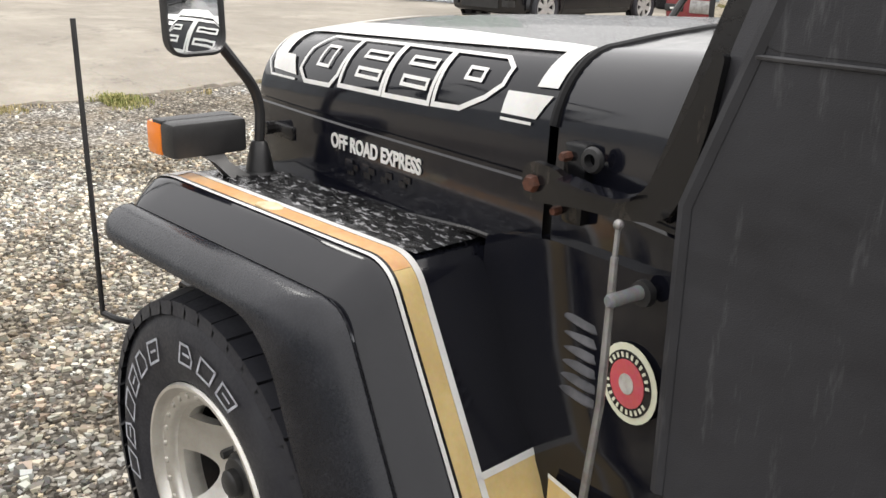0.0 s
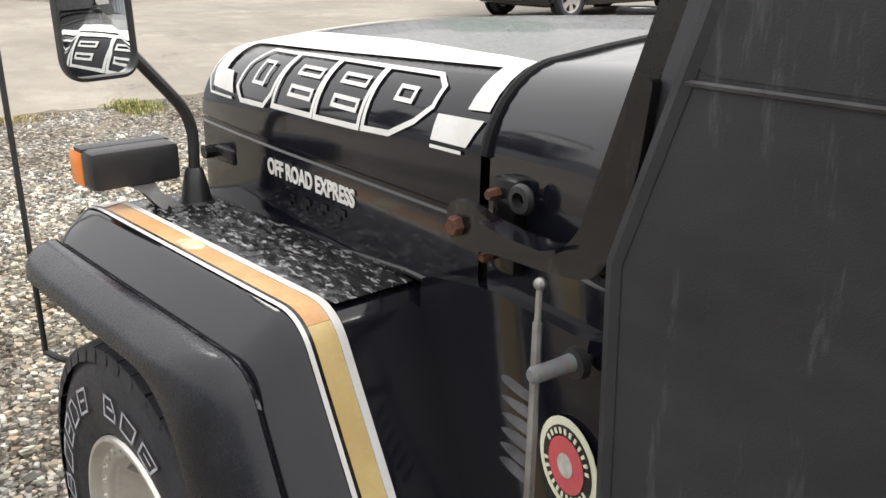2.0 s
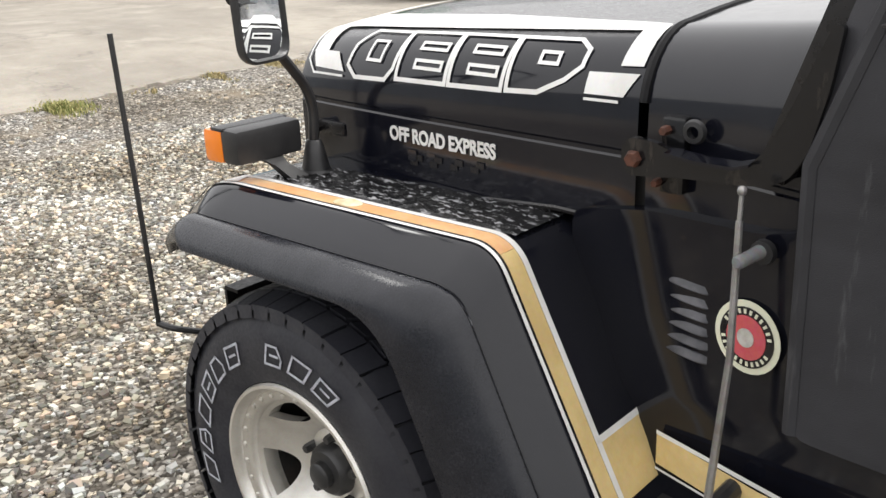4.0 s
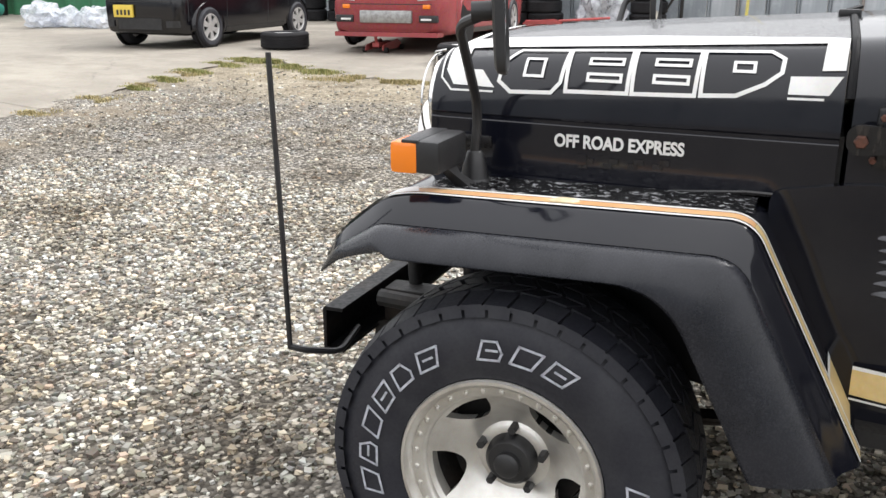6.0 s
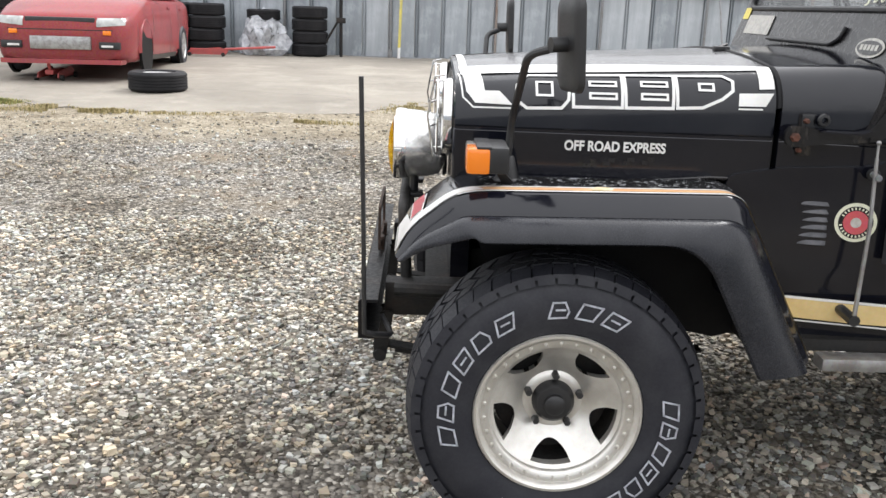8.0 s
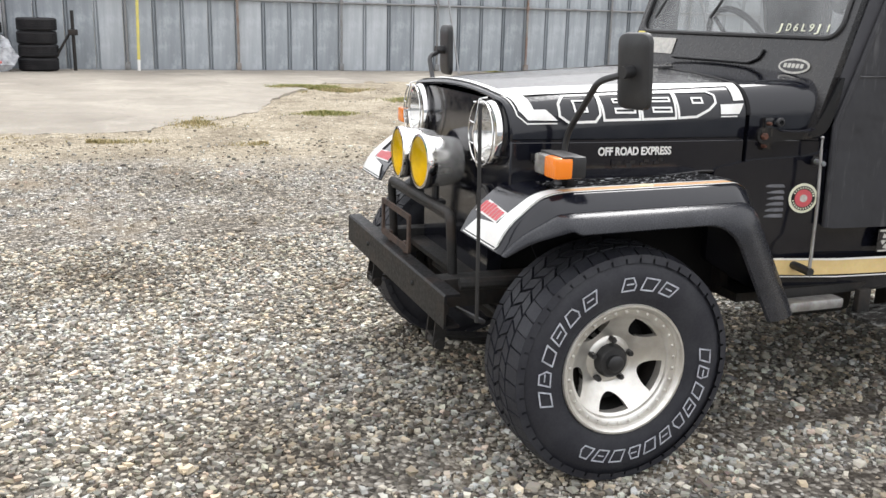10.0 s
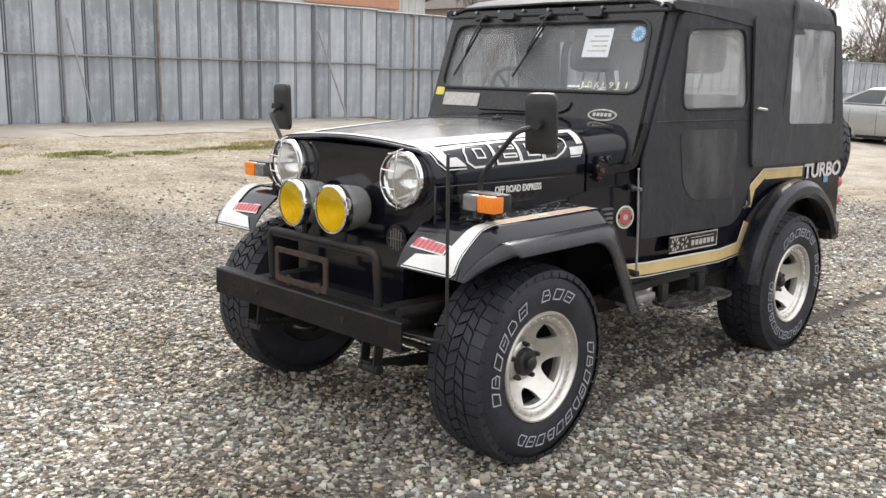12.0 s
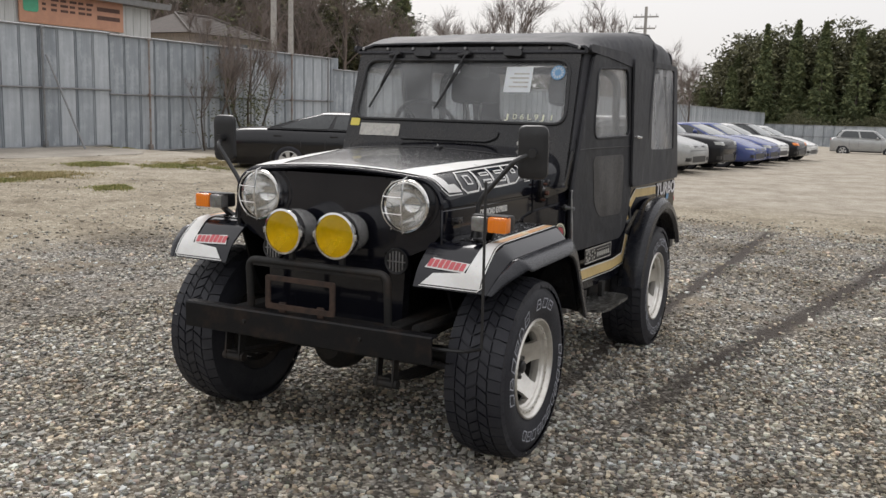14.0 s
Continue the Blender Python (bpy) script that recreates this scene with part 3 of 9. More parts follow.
def hood_ring(x, zb, shrink=0.0):
    hw, zt = hood_half(x) - shrink, hood_top(x) - 0.022 - shrink
    half = [(hw, zb), (hw, 0.986), (hw - 0.003, 0.989), (hw - 0.003, 0.995), (hw, 0.999)]
    z0 = zt - HOOD_R
    half += [(hw - HOOD_R + HOOD_R * math.cos(a), max(1.003, z0 + HOOD_R * math.sin(a))) for a in (math.pi / 2 * k / 9 for k in range(1, 10))]
    half += [((hw - HOOD_R) * k, zt + 0.022 * (1 - k * k)) for k in (0.8, 0.55, 0.3)]
    left = [V(x, -y, z) for y, z in half]
    return left + [V(x, 0, zt + 0.022)] + [V(x, y, z) for y, z in reversed(half)]


def build_hood():
    bm = bmesh.new()
    low = lambda x: float(np.interp(x, [-0.26, 0.03, 0.40, 0.48, 0.522], [0.835, 0.858, 0.892, 0.888, 0.877]))  # noqa: E731
    loft(bm, [hood_ring(-0.25, 0.835, 0.02), hood_ring(-0.258, 0.835, 0.013), hood_ring(-0.262, 0.835, 0.008), hood_ring(-0.258, 0.835, 0.002), hood_ring(-0.24, 0.835)] + [hood_ring(x, low(x)) for x in (-0.1, 0.05, 0.2, 0.35, 0.42, 0.47, 0.50, 0.522)], caps=False, ring_closed=False)
    bm.faces.new([bm.verts.new(q) for q in hood_ring(0.50, 0.862, 0.004)])
    bm.normal_update()
    for q in bm.faces:
        if abs(q.normal.z) > 0.86 and q.calc_center_median().z > 1.08:
            q.material_index = 1
    hood = part("hood", bm, [PAINT, WET_HOOD], VEH, "glossy black hood wet with drizzle")
    bm = bmesh.new()
    ring = hood_ring(0.53, 1.0)[5:-5]
    tube(bm, [p + V(0.001, 0, -0.003) for p in ring], 0.008, 8)
    part("seal", bm, MATTE, hood, "black rubber strip between hood and cowl")
    for sg in (-1, 1):
        # rolled lower edge of the hood side
        bm = bmesh.new()
        tube(bm, [V(x, sg * (hood_half(x) - 0.002), low(x)) for x in (-0.2, -0.05, 0.1, 0.25, 0.38, 0.44, 0.49, 0.515)], 0.005, 6)
        part("side_flange", bm, PAINT_DULL, hood)
        bm = bmesh.new()
        box(bm, -0.2, -0.12, sg * 0.498 - 0.012, sg * 0.498 + 0.012, 0.93, 0.955, 0.004)
        lathe(bm, [(0, -0.012), (0.012, -0.012), (0.012, 0.012), (0, 0.012)], (-0.19, sg * 0.515, 0.945), seg=10)
        part("latch", bm, PAINT_DULL, hood)
    return hood


HOOD = build_hood()


def mapped(bm, poly, fn, step=0.02, mi=0):
    """Lay a quad (four plane points) on a curved skin as a fine grid."""
    a, b, c, d = (V(*p) for p in poly)
    nu, nv = max(1, int((b - a).length / step) + 1), max(1, int((d - a).length / step) + 1)
    g = [[bm.verts.new(fn(*((1 - j / nv) * ((1 - i / nu) * a + i / nu * b) + j / nv * ((1 - i / nu) * d + i / nu * c)))) for j in range(nv + 1)] for i in range(nu + 1)]
    for i in range(nu):
        for j in range(nv):
            bm.faces.new((g[i][j], g[i + 1][j], g[i + 1][j + 1], g[i][j + 1])).material_index = mi
    return bm


def outline(bm, poly, w, fn, closed=True, step=0.02):
    """A line of width w along a plane polygon, laid on a curved skin with mitred corners."""
    n = len(poly)
    pts = [V(*p) for p in poly]

    def off(i):
        p = pts[i]
        a = pts[i - 1] if closed or i else None
        b = pts[(i + 1) % n] if closed or i < n - 1 else None
        da = (p - a).normalized() if a is not None else (b - p).normalized()
        db = (b - p).normalized() if b is not None else da
        na, nb = V(-da.y, da.x), V(-db.y, db.x)
        m = (na + nb)
        m = m / max(0.5, m.dot(na)) if m.length > 1e-6 else na
        return m * w / 2

    for i in range(n if closed else n - 1):
        j = (i + 1) % n
        mapped(bm, [pts[i] - off(i), pts[j] - off(j), pts[j] + off(j), pts[i] + off(i)], fn, step)
    return bm


def side_lift(sg, fn):
    """The same decal on either side."""
    return lambda x, s: (lambda p: V(p.x, -sg * p.y, p.z))(fn(x, s))


def build_hood_decals():
    for sg in (-1, 1):
        fn = side_lift(sg, lambda x, s: hood_pt(x, s, 0.0025))
        bm = bmesh.new()
        # frame of the decal: front hook, broad upper band, rear hook and foot
        mapped(bm, [(-0.232, 0.088), (-0.186, 0.088), (-0.196, 0.166), (-0.245, 0.19)], fn)
        mapped(bm, [(-0.210, 0.054), (-0.118, 0.052), (-0.150, 0.088), (-0.234, 0.088)], fn)
        mapped(bm, [(-0.245, 0.19), (-0.196, 0.164), (0.15, 0.168), (0.15, 0.265)], fn)
        mapped(bm, [(-0.245, 0.19), (0.15, 0.265), (0.0, 0.275), (-0.248, 0.285)], fn)
        mapped(bm, [(0.15, 0.168), (0.486, 0.178), (0.522, 0.200), (0.15, 0.265)], fn)
        mapped(bm, [(0.482, 0.112), (0.519, 0.114), (0.522, 0.200), (0.486, 0.178)], fn)
        mapped(bm, [(0.431, 0.069), (0.497, 0.070), (0.517, 0.103), (0.433, 0.100)], fn)
        outline(bm, [(-0.120, 0.044), (-0.214, 0.043), (-0.240, 0.068), (-0.252, 0.18)], 0.004, fn, False)
        outline(bm, [(0.431, 0.062), (0.490, 0.063)], 0.004, fn, False)
        part("band_decal", bm, WHITE_DECAL, HOOD, "white vinyl band round the hood lettering")
        # four outlined blocks stand for the maker's lettering
        slot = lambda x0, x1, z0, z1: [(x0, z0), (x1, z0), (x1, z1), (x0, z1)]  # noqa: E731
        blocks = [([(-0.110, 0.066), (-0.083, 0.046), (0.002, 0.049), (0.019, 0.069), (0.026, 0.148), (-0.078, 0.148), (-0.106, 0.108)], [slot(-0.058, -0.020, 0.080, 0.120)]),
                  ([(0.031, 0.053), (0.150, 0.055), (0.152, 0.150), (0.029, 0.149)], [slot(0.072, 0.136, 0.076, 0.089), slot(0.072, 0.136, 0.111, 0.124)]),
                  ([(0.159, 0.055), (0.273, 0.058), (0.278, 0.150), (0.158, 0.150)], [slot(0.198, 0.260, 0.078, 0.091), slot(0.198, 0.260, 0.113, 0.126)]),
                  ([(0.284, 0.059), (0.345, 0.062), (0.392, 0.084), (0.418, 0.106), (0.420, 0.134), (0.397, 0.151), (0.284, 0.150)], [slot(0.338, 0.372, 0.106, 0.124)])]
        for o, inner in blocks:
            bm = bmesh.new()
            outline(bm, o, 0.0075, fn, True, 0.012)
            for q in inner:
                outline(bm, q, 0.006, fn, True, 0.012)
            part("block_decal", bm, WHITE_DECAL, HOOD, "white outlined block")
        for k in range(4):
            bm = bmesh.new()
            prism(bm, rounded([(0, 0), (0.02, 0), (0.02, 0.02), (0, 0.02)], 0.004, 2), 0.004, ((0.06 + k * 0.045, sg * (hood_half(0.1) - 0.002), 0.915), (1, 0, 0), (0, 0, 1), (0, sg, 0)))
            part("pressed_mark", bm, PAINT, HOOD)
    bm = bmesh.new()
    top = lambda y, w: V(-0.245 + w, y, hood_top(-0.245 + w) - 0.022 + 0.022 * (1 - (y / 0.385) ** 2) + 0.003)  # noqa: E731
    mapped(bm, [(-0.40, 0.0), (0.40, 0.0), (0.40, 0.02), (-0.40, 0.02)], top)
    part("front_line_decal", bm, WHITE_DECAL, HOOD, "white line along the hood's front edge")


build_hood_decals()

def word(text, size, matrix, mat, name, parent, bold=0.0, label="", width=None):
    cu = bpy.data.curves.new(name, "FONT")
    cu.body, cu.size, cu.extrude, cu.offset, cu.align_x = text, size, 0.0008, bold, "LEFT"
    tmp = bpy.data.objects.new(name, cu)
    scene.collection.objects.link(tmp)
    bpy.context.view_layer.update()
    me = bpy.data.meshes.new_from_object(tmp.evaluated_get(bpy.context.evaluated_depsgraph_get()))
    bpy.data.objects.remove(tmp)
    me.materials.clear()
    me.materials.append(mat)
    xs = [v.co.x for v in me.vertices]
    k = width / (max(xs) - min(xs)) if width else 1
    me.transform(Matrix.Diagonal((k, 1, 1, 1)))
    me.transform(matrix)
    ob = new(name, me)
    ob.parent = parent
    if label:
        ob["label"] = label
    return ob


def left_frame(x, z, lift=0.002, fy=None):
    """A matrix that lays writing on the left side, reading from nose to tail."""
    fy = fy or hood_half
    d = math.atan2(-(fy(x + 0.2) - fy(x)), 0.2)
    return Matrix.Translation((x, -fy(x) - lift, z)) @ Matrix.Rotation(d, 4, "Z") @ Matrix.Rotation(radians(90), 4, "X")


word("OFF ROAD EXPRESS", 0.034, left_frame(0.014, 0.9475), WHITE_DECAL, "lettering", HOOD, 0.0011, "white lettering OFF ROAD EXPRESS", 0.25)

for k in range(4):
    for i in range(2):
        b = bmesh.new()
        x, z = 0.064 + 0.048 * k, 0.908 + 0.003 * k
        mapped(b, [(x + 0.012 * i, z + 0.009 * i), (x + 0.018 + 0.012 * i, z + 0.009 * i), (x + 0.018 + 0.012 * i, z + 0.0105 + 0.009 * i), (x + 0.012 * i, z + 0.0105 + 0.009 * i)], lambda p, q: V(p, -hood_half(p) - 0.002, q), 0.05)
        part("glue_trace", b, PAINT_DULL, HOOD)
b = bmesh.new()
box(b, 0.50, 0.545, -0.085, -0.055, hood_top(0.52) - 0.004, hood_top(0.52) + 0.012, 0.005)
tube(b, [(0.515, -0.07, hood_top(0.52) + 0.008), (0.545, -0.05, hood_top(0.53) + 0.016)], 0.005, 6)
part("hood_latch", b, BLACK_PLASTIC, HOOD, "small black latch on the hood")


def build_cowl():
    bm = bmesh.new()
    loft(bm, [hood_ring(x, 0.88) for x in (0.538, 0.6, 0.7, 0.79, 0.86)])
    part("cowl", bm, PAINT, VEH, "black cowl panel below the windshield")
    for sg in (-1, 1):
        bm = bmesh.new()
        # hood hinge, bracket arm of the windshield and bolts
        box(bm, 0.575, 0.61, sg * 0.565 - 0.012, sg * 0.565 + 0.012, 0.957, 1.060, 0.006)
        part("hinge_plate", bm, ARM_MAT, VEH)
        bm = bmesh.new()
        lathe(bm, [(0.008, -0.006), (0.014, -0.005), (0.0165, 0), (0.014, 0.005), (0.008, 0.006)], (0.626, sg * 0.584, 1.046), closed=True, seg=18)
        part("hinge_ring", bm, BLACK_PLASTIC, VEH)
        bm = bmesh.new()
        arm = [(0.531, 0.994), (0.531, 1.022), (0.545, 1.033), (0.584, 1.032), (0.604, 1.025), (0.66, 1.021), (0.70, 1.022), (0.722, 1.030), (0.738, 1.050), (0.758, 1.09), (0.80, 1.19), (0.812, 1.19), (0.803, 1.12), (0.786, 1.05), (0.766, 1.016), (0.742, 1.004), (0.70, 0.998), (0.62, 0.992), (0.575, 0.985), (0.545, 0.982)]
        prism(bm, rounded(arm, 0.012, 3), 0.012, ((0, sg * 0.519, 0), (1, sg * 0.13, 0), (0, 0, 1), (0, sg, 0)))
        part("windshield_arm", bm, ARM_MAT, VEH, "scratched black steel windshield arm")
        for bx, by, bz, r in ((0.553, 0.604, 1.006, 0.0115), (0.585, 0.582, 1.043, 0.0065), (0.575, 0.58, 0.972, 0.006)):
            bm = bmesh.new()
            lathe(bm, [(0, -0.010), (r * 0.8, -0.010), (r, -0.006), (r, 0.006), (r * 0.8, 0.010), (0, 0.010)], (bx, sg * by, bz), seg=6)
            part("bolt", bm, BOLT_RUST, VEH, "rusty hexagonal bolt")
        bm = bmesh.new()
        loft(bm, [[V(x, sg * (0.519 + 0.13 * x + y), z + dz) for y, dz in ((0.0, -0.004), (0.026, -0.006), (0.026, -0.002), (0.0, 0.0))] for x, z in ((0.606, 1.027), (0.65, 1.024), (0.70, 1.025), (0.722, 1.032))])
        part("arm_flange", bm, PAINT, VEH, "wet folded edge of the windshield arm")


build_cowl()


def build_tub():
    for sg in (-1, 1):
        poly = [(0.42, 0.6), (0.42, 0.9), (0.56, 0.925), (0.74, 0.94), (0.88, 0.99), (0.9, 0.74), (1.56, 0.74), (1.64, 0.82), (1.66, 0.965), (2.66, 0.965), (2.68, 0.60), (2.50, 0.58)]
        poly += [(2.03 + 0.45 * math.cos(a), 0.36 + 0.47 * math.sin(a)) for a in (math.pi * k / 14 for k in range(2, 14))]
        poly += [(1.60, 0.50), (1.45, 0.478), (0.62, 0.478)]
        bm = bmesh.new()
        prism(bm, rounded(poly, 0.02, 2), 0.03, ((0, 0, 0), (1, 0, 0), (0, 0, 1), (0, -sg, 0)))
        for v in bm.verts:
            v.co.y += sg * side_y(v.co.x)
        part("tub_side", bm, PAINT, VEH, "glossy black body side")
        for k in range(6):
            # each louvre is a pressed hood, open below
            bm = bmesh.new()
            z = 0.842 - k * 0.0198
            rows = []
            for i in range(9):
                t = i / 8
                swell = math.sin(math.pi * min(1, max(0, t))) ** 0.4 if 0 < t < 1 else 0.0
                x = 0.592 + 0.076 * t
                y = side_y(x)
                rows.append([V(x, sg * (y - 0.002), z + 0.010), V(x, sg * (y + 0.002 + 0.004 * swell), z + 0.007), V(x, sg * (y + 0.002 + 0.009 * swell), z - 0.003), V(x, sg * (y + 0.001 + 0.008 * swell), z - 0.005), V(x, sg * (y - 0.003), z - 0.004)])
            loft(bm, rows)
            part("louvre", bm, LOUVRE, VEH, "pressed black cooling louvre")
        # gold stripe with white edges along the rocker and up the rear wing
        f = lambda x, z: V(x, sg * (side_y(x) + 0.003), z)  # noqa: E731
        bm = bmesh.new()
        lane = [[(0.59, 0.545), (1.45, 0.535), (1.45, 0.585), (0.59, 0.595)], [(1.45, 0.535), (1.625, 0.55), (1.60, 0.60), (1.45, 0.585)],
                [(1.625, 0.55), (1.70, 0.69), (1.655, 0.705), (1.60, 0.60)], [(1.66, 0.775), (1.705, 0.765), (1.735, 0.85), (1.69, 0.875)],
                [(1.69, 0.875), (1.735, 0.85), (1.83, 0.905), (1.80, 0.945)], [(1.83, 0.895), (2.215, 0.888), (2.215, 0.934), (1.80, 0.942)]]
        for q in lane:
            mapped(bm, q, f, 0.2)
        part("side_stripe", bm, TAN, VEH, "gold vinyl stripe with white edges")
        bm = bmesh.new()
        g = lambda x, z: V(x, sg * (side_y(x) + 0.0045), z)  # noqa: E731
        for line in ([(0.59, 0.598), (1.45, 0.588), (1.60, 0.603), (1.652, 0.705)], [(1.657, 0.775), (1.687, 0.878), (1.80, 0.946), (2.215, 0.938)]):
            outline(bm, line, 0.007, g, False, 0.3)
        part("stripe_edge", bm, WHITE_DECAL, VEH)
        bm = bmesh.new()
        outline(bm, [(0.59, 0.538), (1.45, 0.528), (1.63, 0.543), (1.71, 0.69)], 0.004, g, False, 0.3)
        part("stripe_line", bm, WHITE_DECAL, VEH)
    bm = bmesh.new()
    box(bm, 0.5, 2.66, -0.62, 0.62, 0.47, 0.5)
    box(bm, 2.64, 2.675, -0.69, 0.69, 0.5, 0.96, 0.01)
    box(bm, 0.5, 0.53, -0.53, 0.53, 0.5, 1.0)
    box(bm, 1.62, 1.66, -0.64, 0.64, 0.5, 0.72)
    box(bm, 1.62, 2.5, -0.62, -0.42, 0.5, 0.8)
    box(bm, 1.62, 2.5, 0.42, 0.62, 0.5, 0.8)
    part("tub_floor", bm, CHASSIS, VEH)


build_tub()
word("TURBO", 0.104, left_frame(2.228, 0.876, 0.006, side_y), PALE_DECAL, "lettering", VEH, 0.003, "pale grey lettering TURBO", 0.43)


# front wings with rubber flares
WING_PTS = [V(-0.395, 0, 0.718), V(-0.36, 0, 0.785), V(-0.262, 0, 0.864), V(-0.2, 0, 0.876), V(0.405, 0, 0.883), V(0.611, 0, 0.488)]
WING = bend_path(WING_PTS, 0.042, 8)
WING_EDGE, WING_FOOT = 0.718, 0.482


def along(path, y, n):
    """The path set in by n along its inner normal, at width y."""
    out = []
    for i, p in enumerate(path):
        d = (path[min(i + 1, len(path) - 1)] - path[max(i - 1, 0)]).normalized()
        inner = V(d.z, 0, -d.x)
        out.append(V(p.x, y, p.z) + inner * n)
    return out


def wing_loft(bm, path, section, sg, closed=True, mi=0):
    cols = [along(path, sg * y, n) for y, n in section]
    return loft(bm, [[c[i] for c in cols] for i in range(len(path))], ring_closed=closed, caps=closed, mi=mi)


def wing_column(y, on_top, on_leg, r, sg):
    """One line along the wing, set in from its spine: by on_top over the wheel, by on_leg behind it, running out at the nose."""
    pts = []
    for p, d, k, wide in zip(WING_PTS[:4], (V(0.46, 0, 0.89), V(0.6, 0, 0.8), V(0.84, 0, 0.54), V(1, 0, 0)), (0.16, 0.5, 0.9, 1.0), (0.3, 0.62, 0.95, 1.0)):
        yy = WING_EDGE + (y - WING_EDGE) * wide if y > WING_EDGE else y
        pts.append(V(p.x, sg * yy, p.z) + V(d.z, 0, -d.x) * on_top * k)
    d = (WING_PTS[5] - WING_PTS[4]).normalized()
    nrm = V(d.z, 0, -d.x)
    c = WING_PTS[4] + nrm * on_leg
    c += d * ((WING_PTS[4].z - on_top - c.z) / d.z)
    foot = c + d * ((WING_FOOT - c.z) / d.z)
    pts += [V(c.x, sg * y, c.z), V(foot.x, sg * (y + (0.010 if y > 0.76 else 0)), foot.z)]
    return bend_path(pts, r, 8)


def wing_skin(bm, section, sg, closed=True, part_of=slice(None)):
    cols = [wing_column(*c, sg)[part_of] for c in section]
    return loft(bm, [list(row) for row in zip(*cols)], ring_closed=closed, caps=closed)


def build_front_wing(sg):
    bm = bmesh.new()
    wing_skin(bm, [(0.44, 0, 0, 0.042), (0.712, 0, 0, 0.042), (0.718, 0.0015, 0.002, 0.042), (0.724, 0.006, 0.005, 0.042), (0.734, 0.015, 0.012, 0.042), (0.752, 0.031, 0.025, 0.045), (0.766, 0.047, 0.035, 0.05), (0.772, 0.056, 0.042, 0.05), (0.766, 0.066, 0.054, 0.055), (0.71, 0.03, 0.032, 0.05), (0.44, 0.012, 0.012, 0.042)], sg)
    wing = part("front_wing", bm, PAINT, VEH, "black front wing with gold edge stripe", smooth=40)
    bm = bmesh.new()
    p = WING
    wing_skin(bm, [(0.768, 0.056, 0.043, 0.05), (0.772, 0.0500, 0.035, 0.05), (0.779, 0.0445, 0.031, 0.05), (0.790, 0.0435, 0.036, 0.055), (0.801, 0.0465, 0.048, 0.06), (0.814, 0.053, 0.067, 0.065), (0.826, 0.064, 0.093, 0.075), (0.835, 0.077, 0.120, 0.085), (0.838, 0.091, 0.146, 0.09), (0.832, 0.095, 0.152, 0.09), (0.826, 0.089, 0.142, 0.09), (0.80, 0.068, 0.10, 0.08), (0.772, 0.064, 0.062, 0.06)], sg)
    part("wheel_flare", bm, RUBBER_TRIM, wing, "dull black rubber wheel-arch flare", smooth=50)
    # stripes along the outer edge
    i0 = next(i for i, q in enumerate(p) if q.x > -0.26)
    corner = next(i for i, q in enumerate(p) if q.x > 0.40)
    flat, leg = p[i0:corner + 1], p[corner:]
    for seg, mat, lab in ((flat, ORANGE_TAN, "faded orange stripe"), (leg, TAN, "gold stripe")):
        bm = bmesh.new()
        wing_loft(bm, seg, [(0.673, -0.0025), (0.705, -0.0025)], sg, False)
        part("stripe", bm, mat, wing, lab)
    for a, b, mat in ((0.662, 0.673, WHITE_DECAL), (0.705, 0.710, PAINT_DULL)):
        bm = bmesh.new()
        wing_loft(bm, p[i0:], [(a, -0.003), (b, -0.003)], sg, False)
        part("stripe_edge", bm, mat, wing)
    bm = bmesh.new()
    wing_loft(bm, p[i0:], [(0.710, -0.003), (0.716, -0.002)], sg, False)
    part("stripe_line", bm, WHITE_DECAL, wing)
    # white front block, white outer band and a red emblem above the block
    reach = [0.0]
    for q0, q1 in zip(p, p[1:]):
        reach.append(reach[-1] + (q1 - q0).length)

    def on_nose(y, w, lift=0.004):
        k = min(len(p) - 2, max(0, next(i for i, r in enumerate(reach) if r > w) - 1))
        t = (w - reach[k]) / (reach[k + 1] - reach[k])
        d = (p[min(k + 2, len(p) - 1)] - p[max(k - 1, 0)]).normalized()
        q = p[k].lerp(p[k + 1], t)
        return V(q.x - d.z * lift, sg * y, q.z + d.x * lift)

    bm = bmesh.new()
    mapped(bm, [(0.470, 0.012), (0.660, 0.012), (0.640, 0.072), (0.510, 0.058)], on_nose, 0.012)
    mapped(bm, [(0.660, 0.012), (0.708, 0.012), (0.708, 0.15), (0.640, 0.072)], on_nose, 0.012)
    mapped(bm, [(0.640, 0.072), (0.708, 0.15), (0.706, 0.27), (0.662, 0.25)], on_nose, 0.012)
    part("front_decal", bm, WHITE_DECAL, wing, "white vinyl corner on the wing's nose")
    bm = bmesh.new()
    outline(bm, [(0.463, 0.006), (0.700, 0.006), (0.714, 0.02), (0.714, 0.26)], 0.004, on_nose, False, 0.012)
    part("edge_line", bm, WHITE_DECAL, wing)
    raised = lambda y, w: on_nose(y, w, 0.0055)  # noqa: E731
    bm = bmesh.new()
    mapped(bm, [(0.468, 0.078), (0.632, 0.070), (0.644, 0.112), (0.488, 0.126)], on_nose, 0.012)
    part("emblem", bm, WHITE_DECAL, wing, "white backing of a red emblem")
    for k in range(7):
        y0 = 0.476 + k * 0.0222
        lo, hi = 0.083 - 0.0011 * k, 0.119 - 0.0016 * k + (0.004 if k in (2, 3) else 0)
        bm = bmesh.new()
        mapped(bm, [(y0, lo), (y0 + 0.0185, lo), (y0 + 0.0225, hi), (y0 + 0.004, hi)], raised, 0.012)
        part("emblem_mark", bm, RED_DECAL, wing, "red emblem reduced to plain bars")
    # gold foot band across the leg's lower end
    foot = [leg[-1].lerp(leg[-2], t) for t in (0.33, 0.25, 0.17, 0.1)]
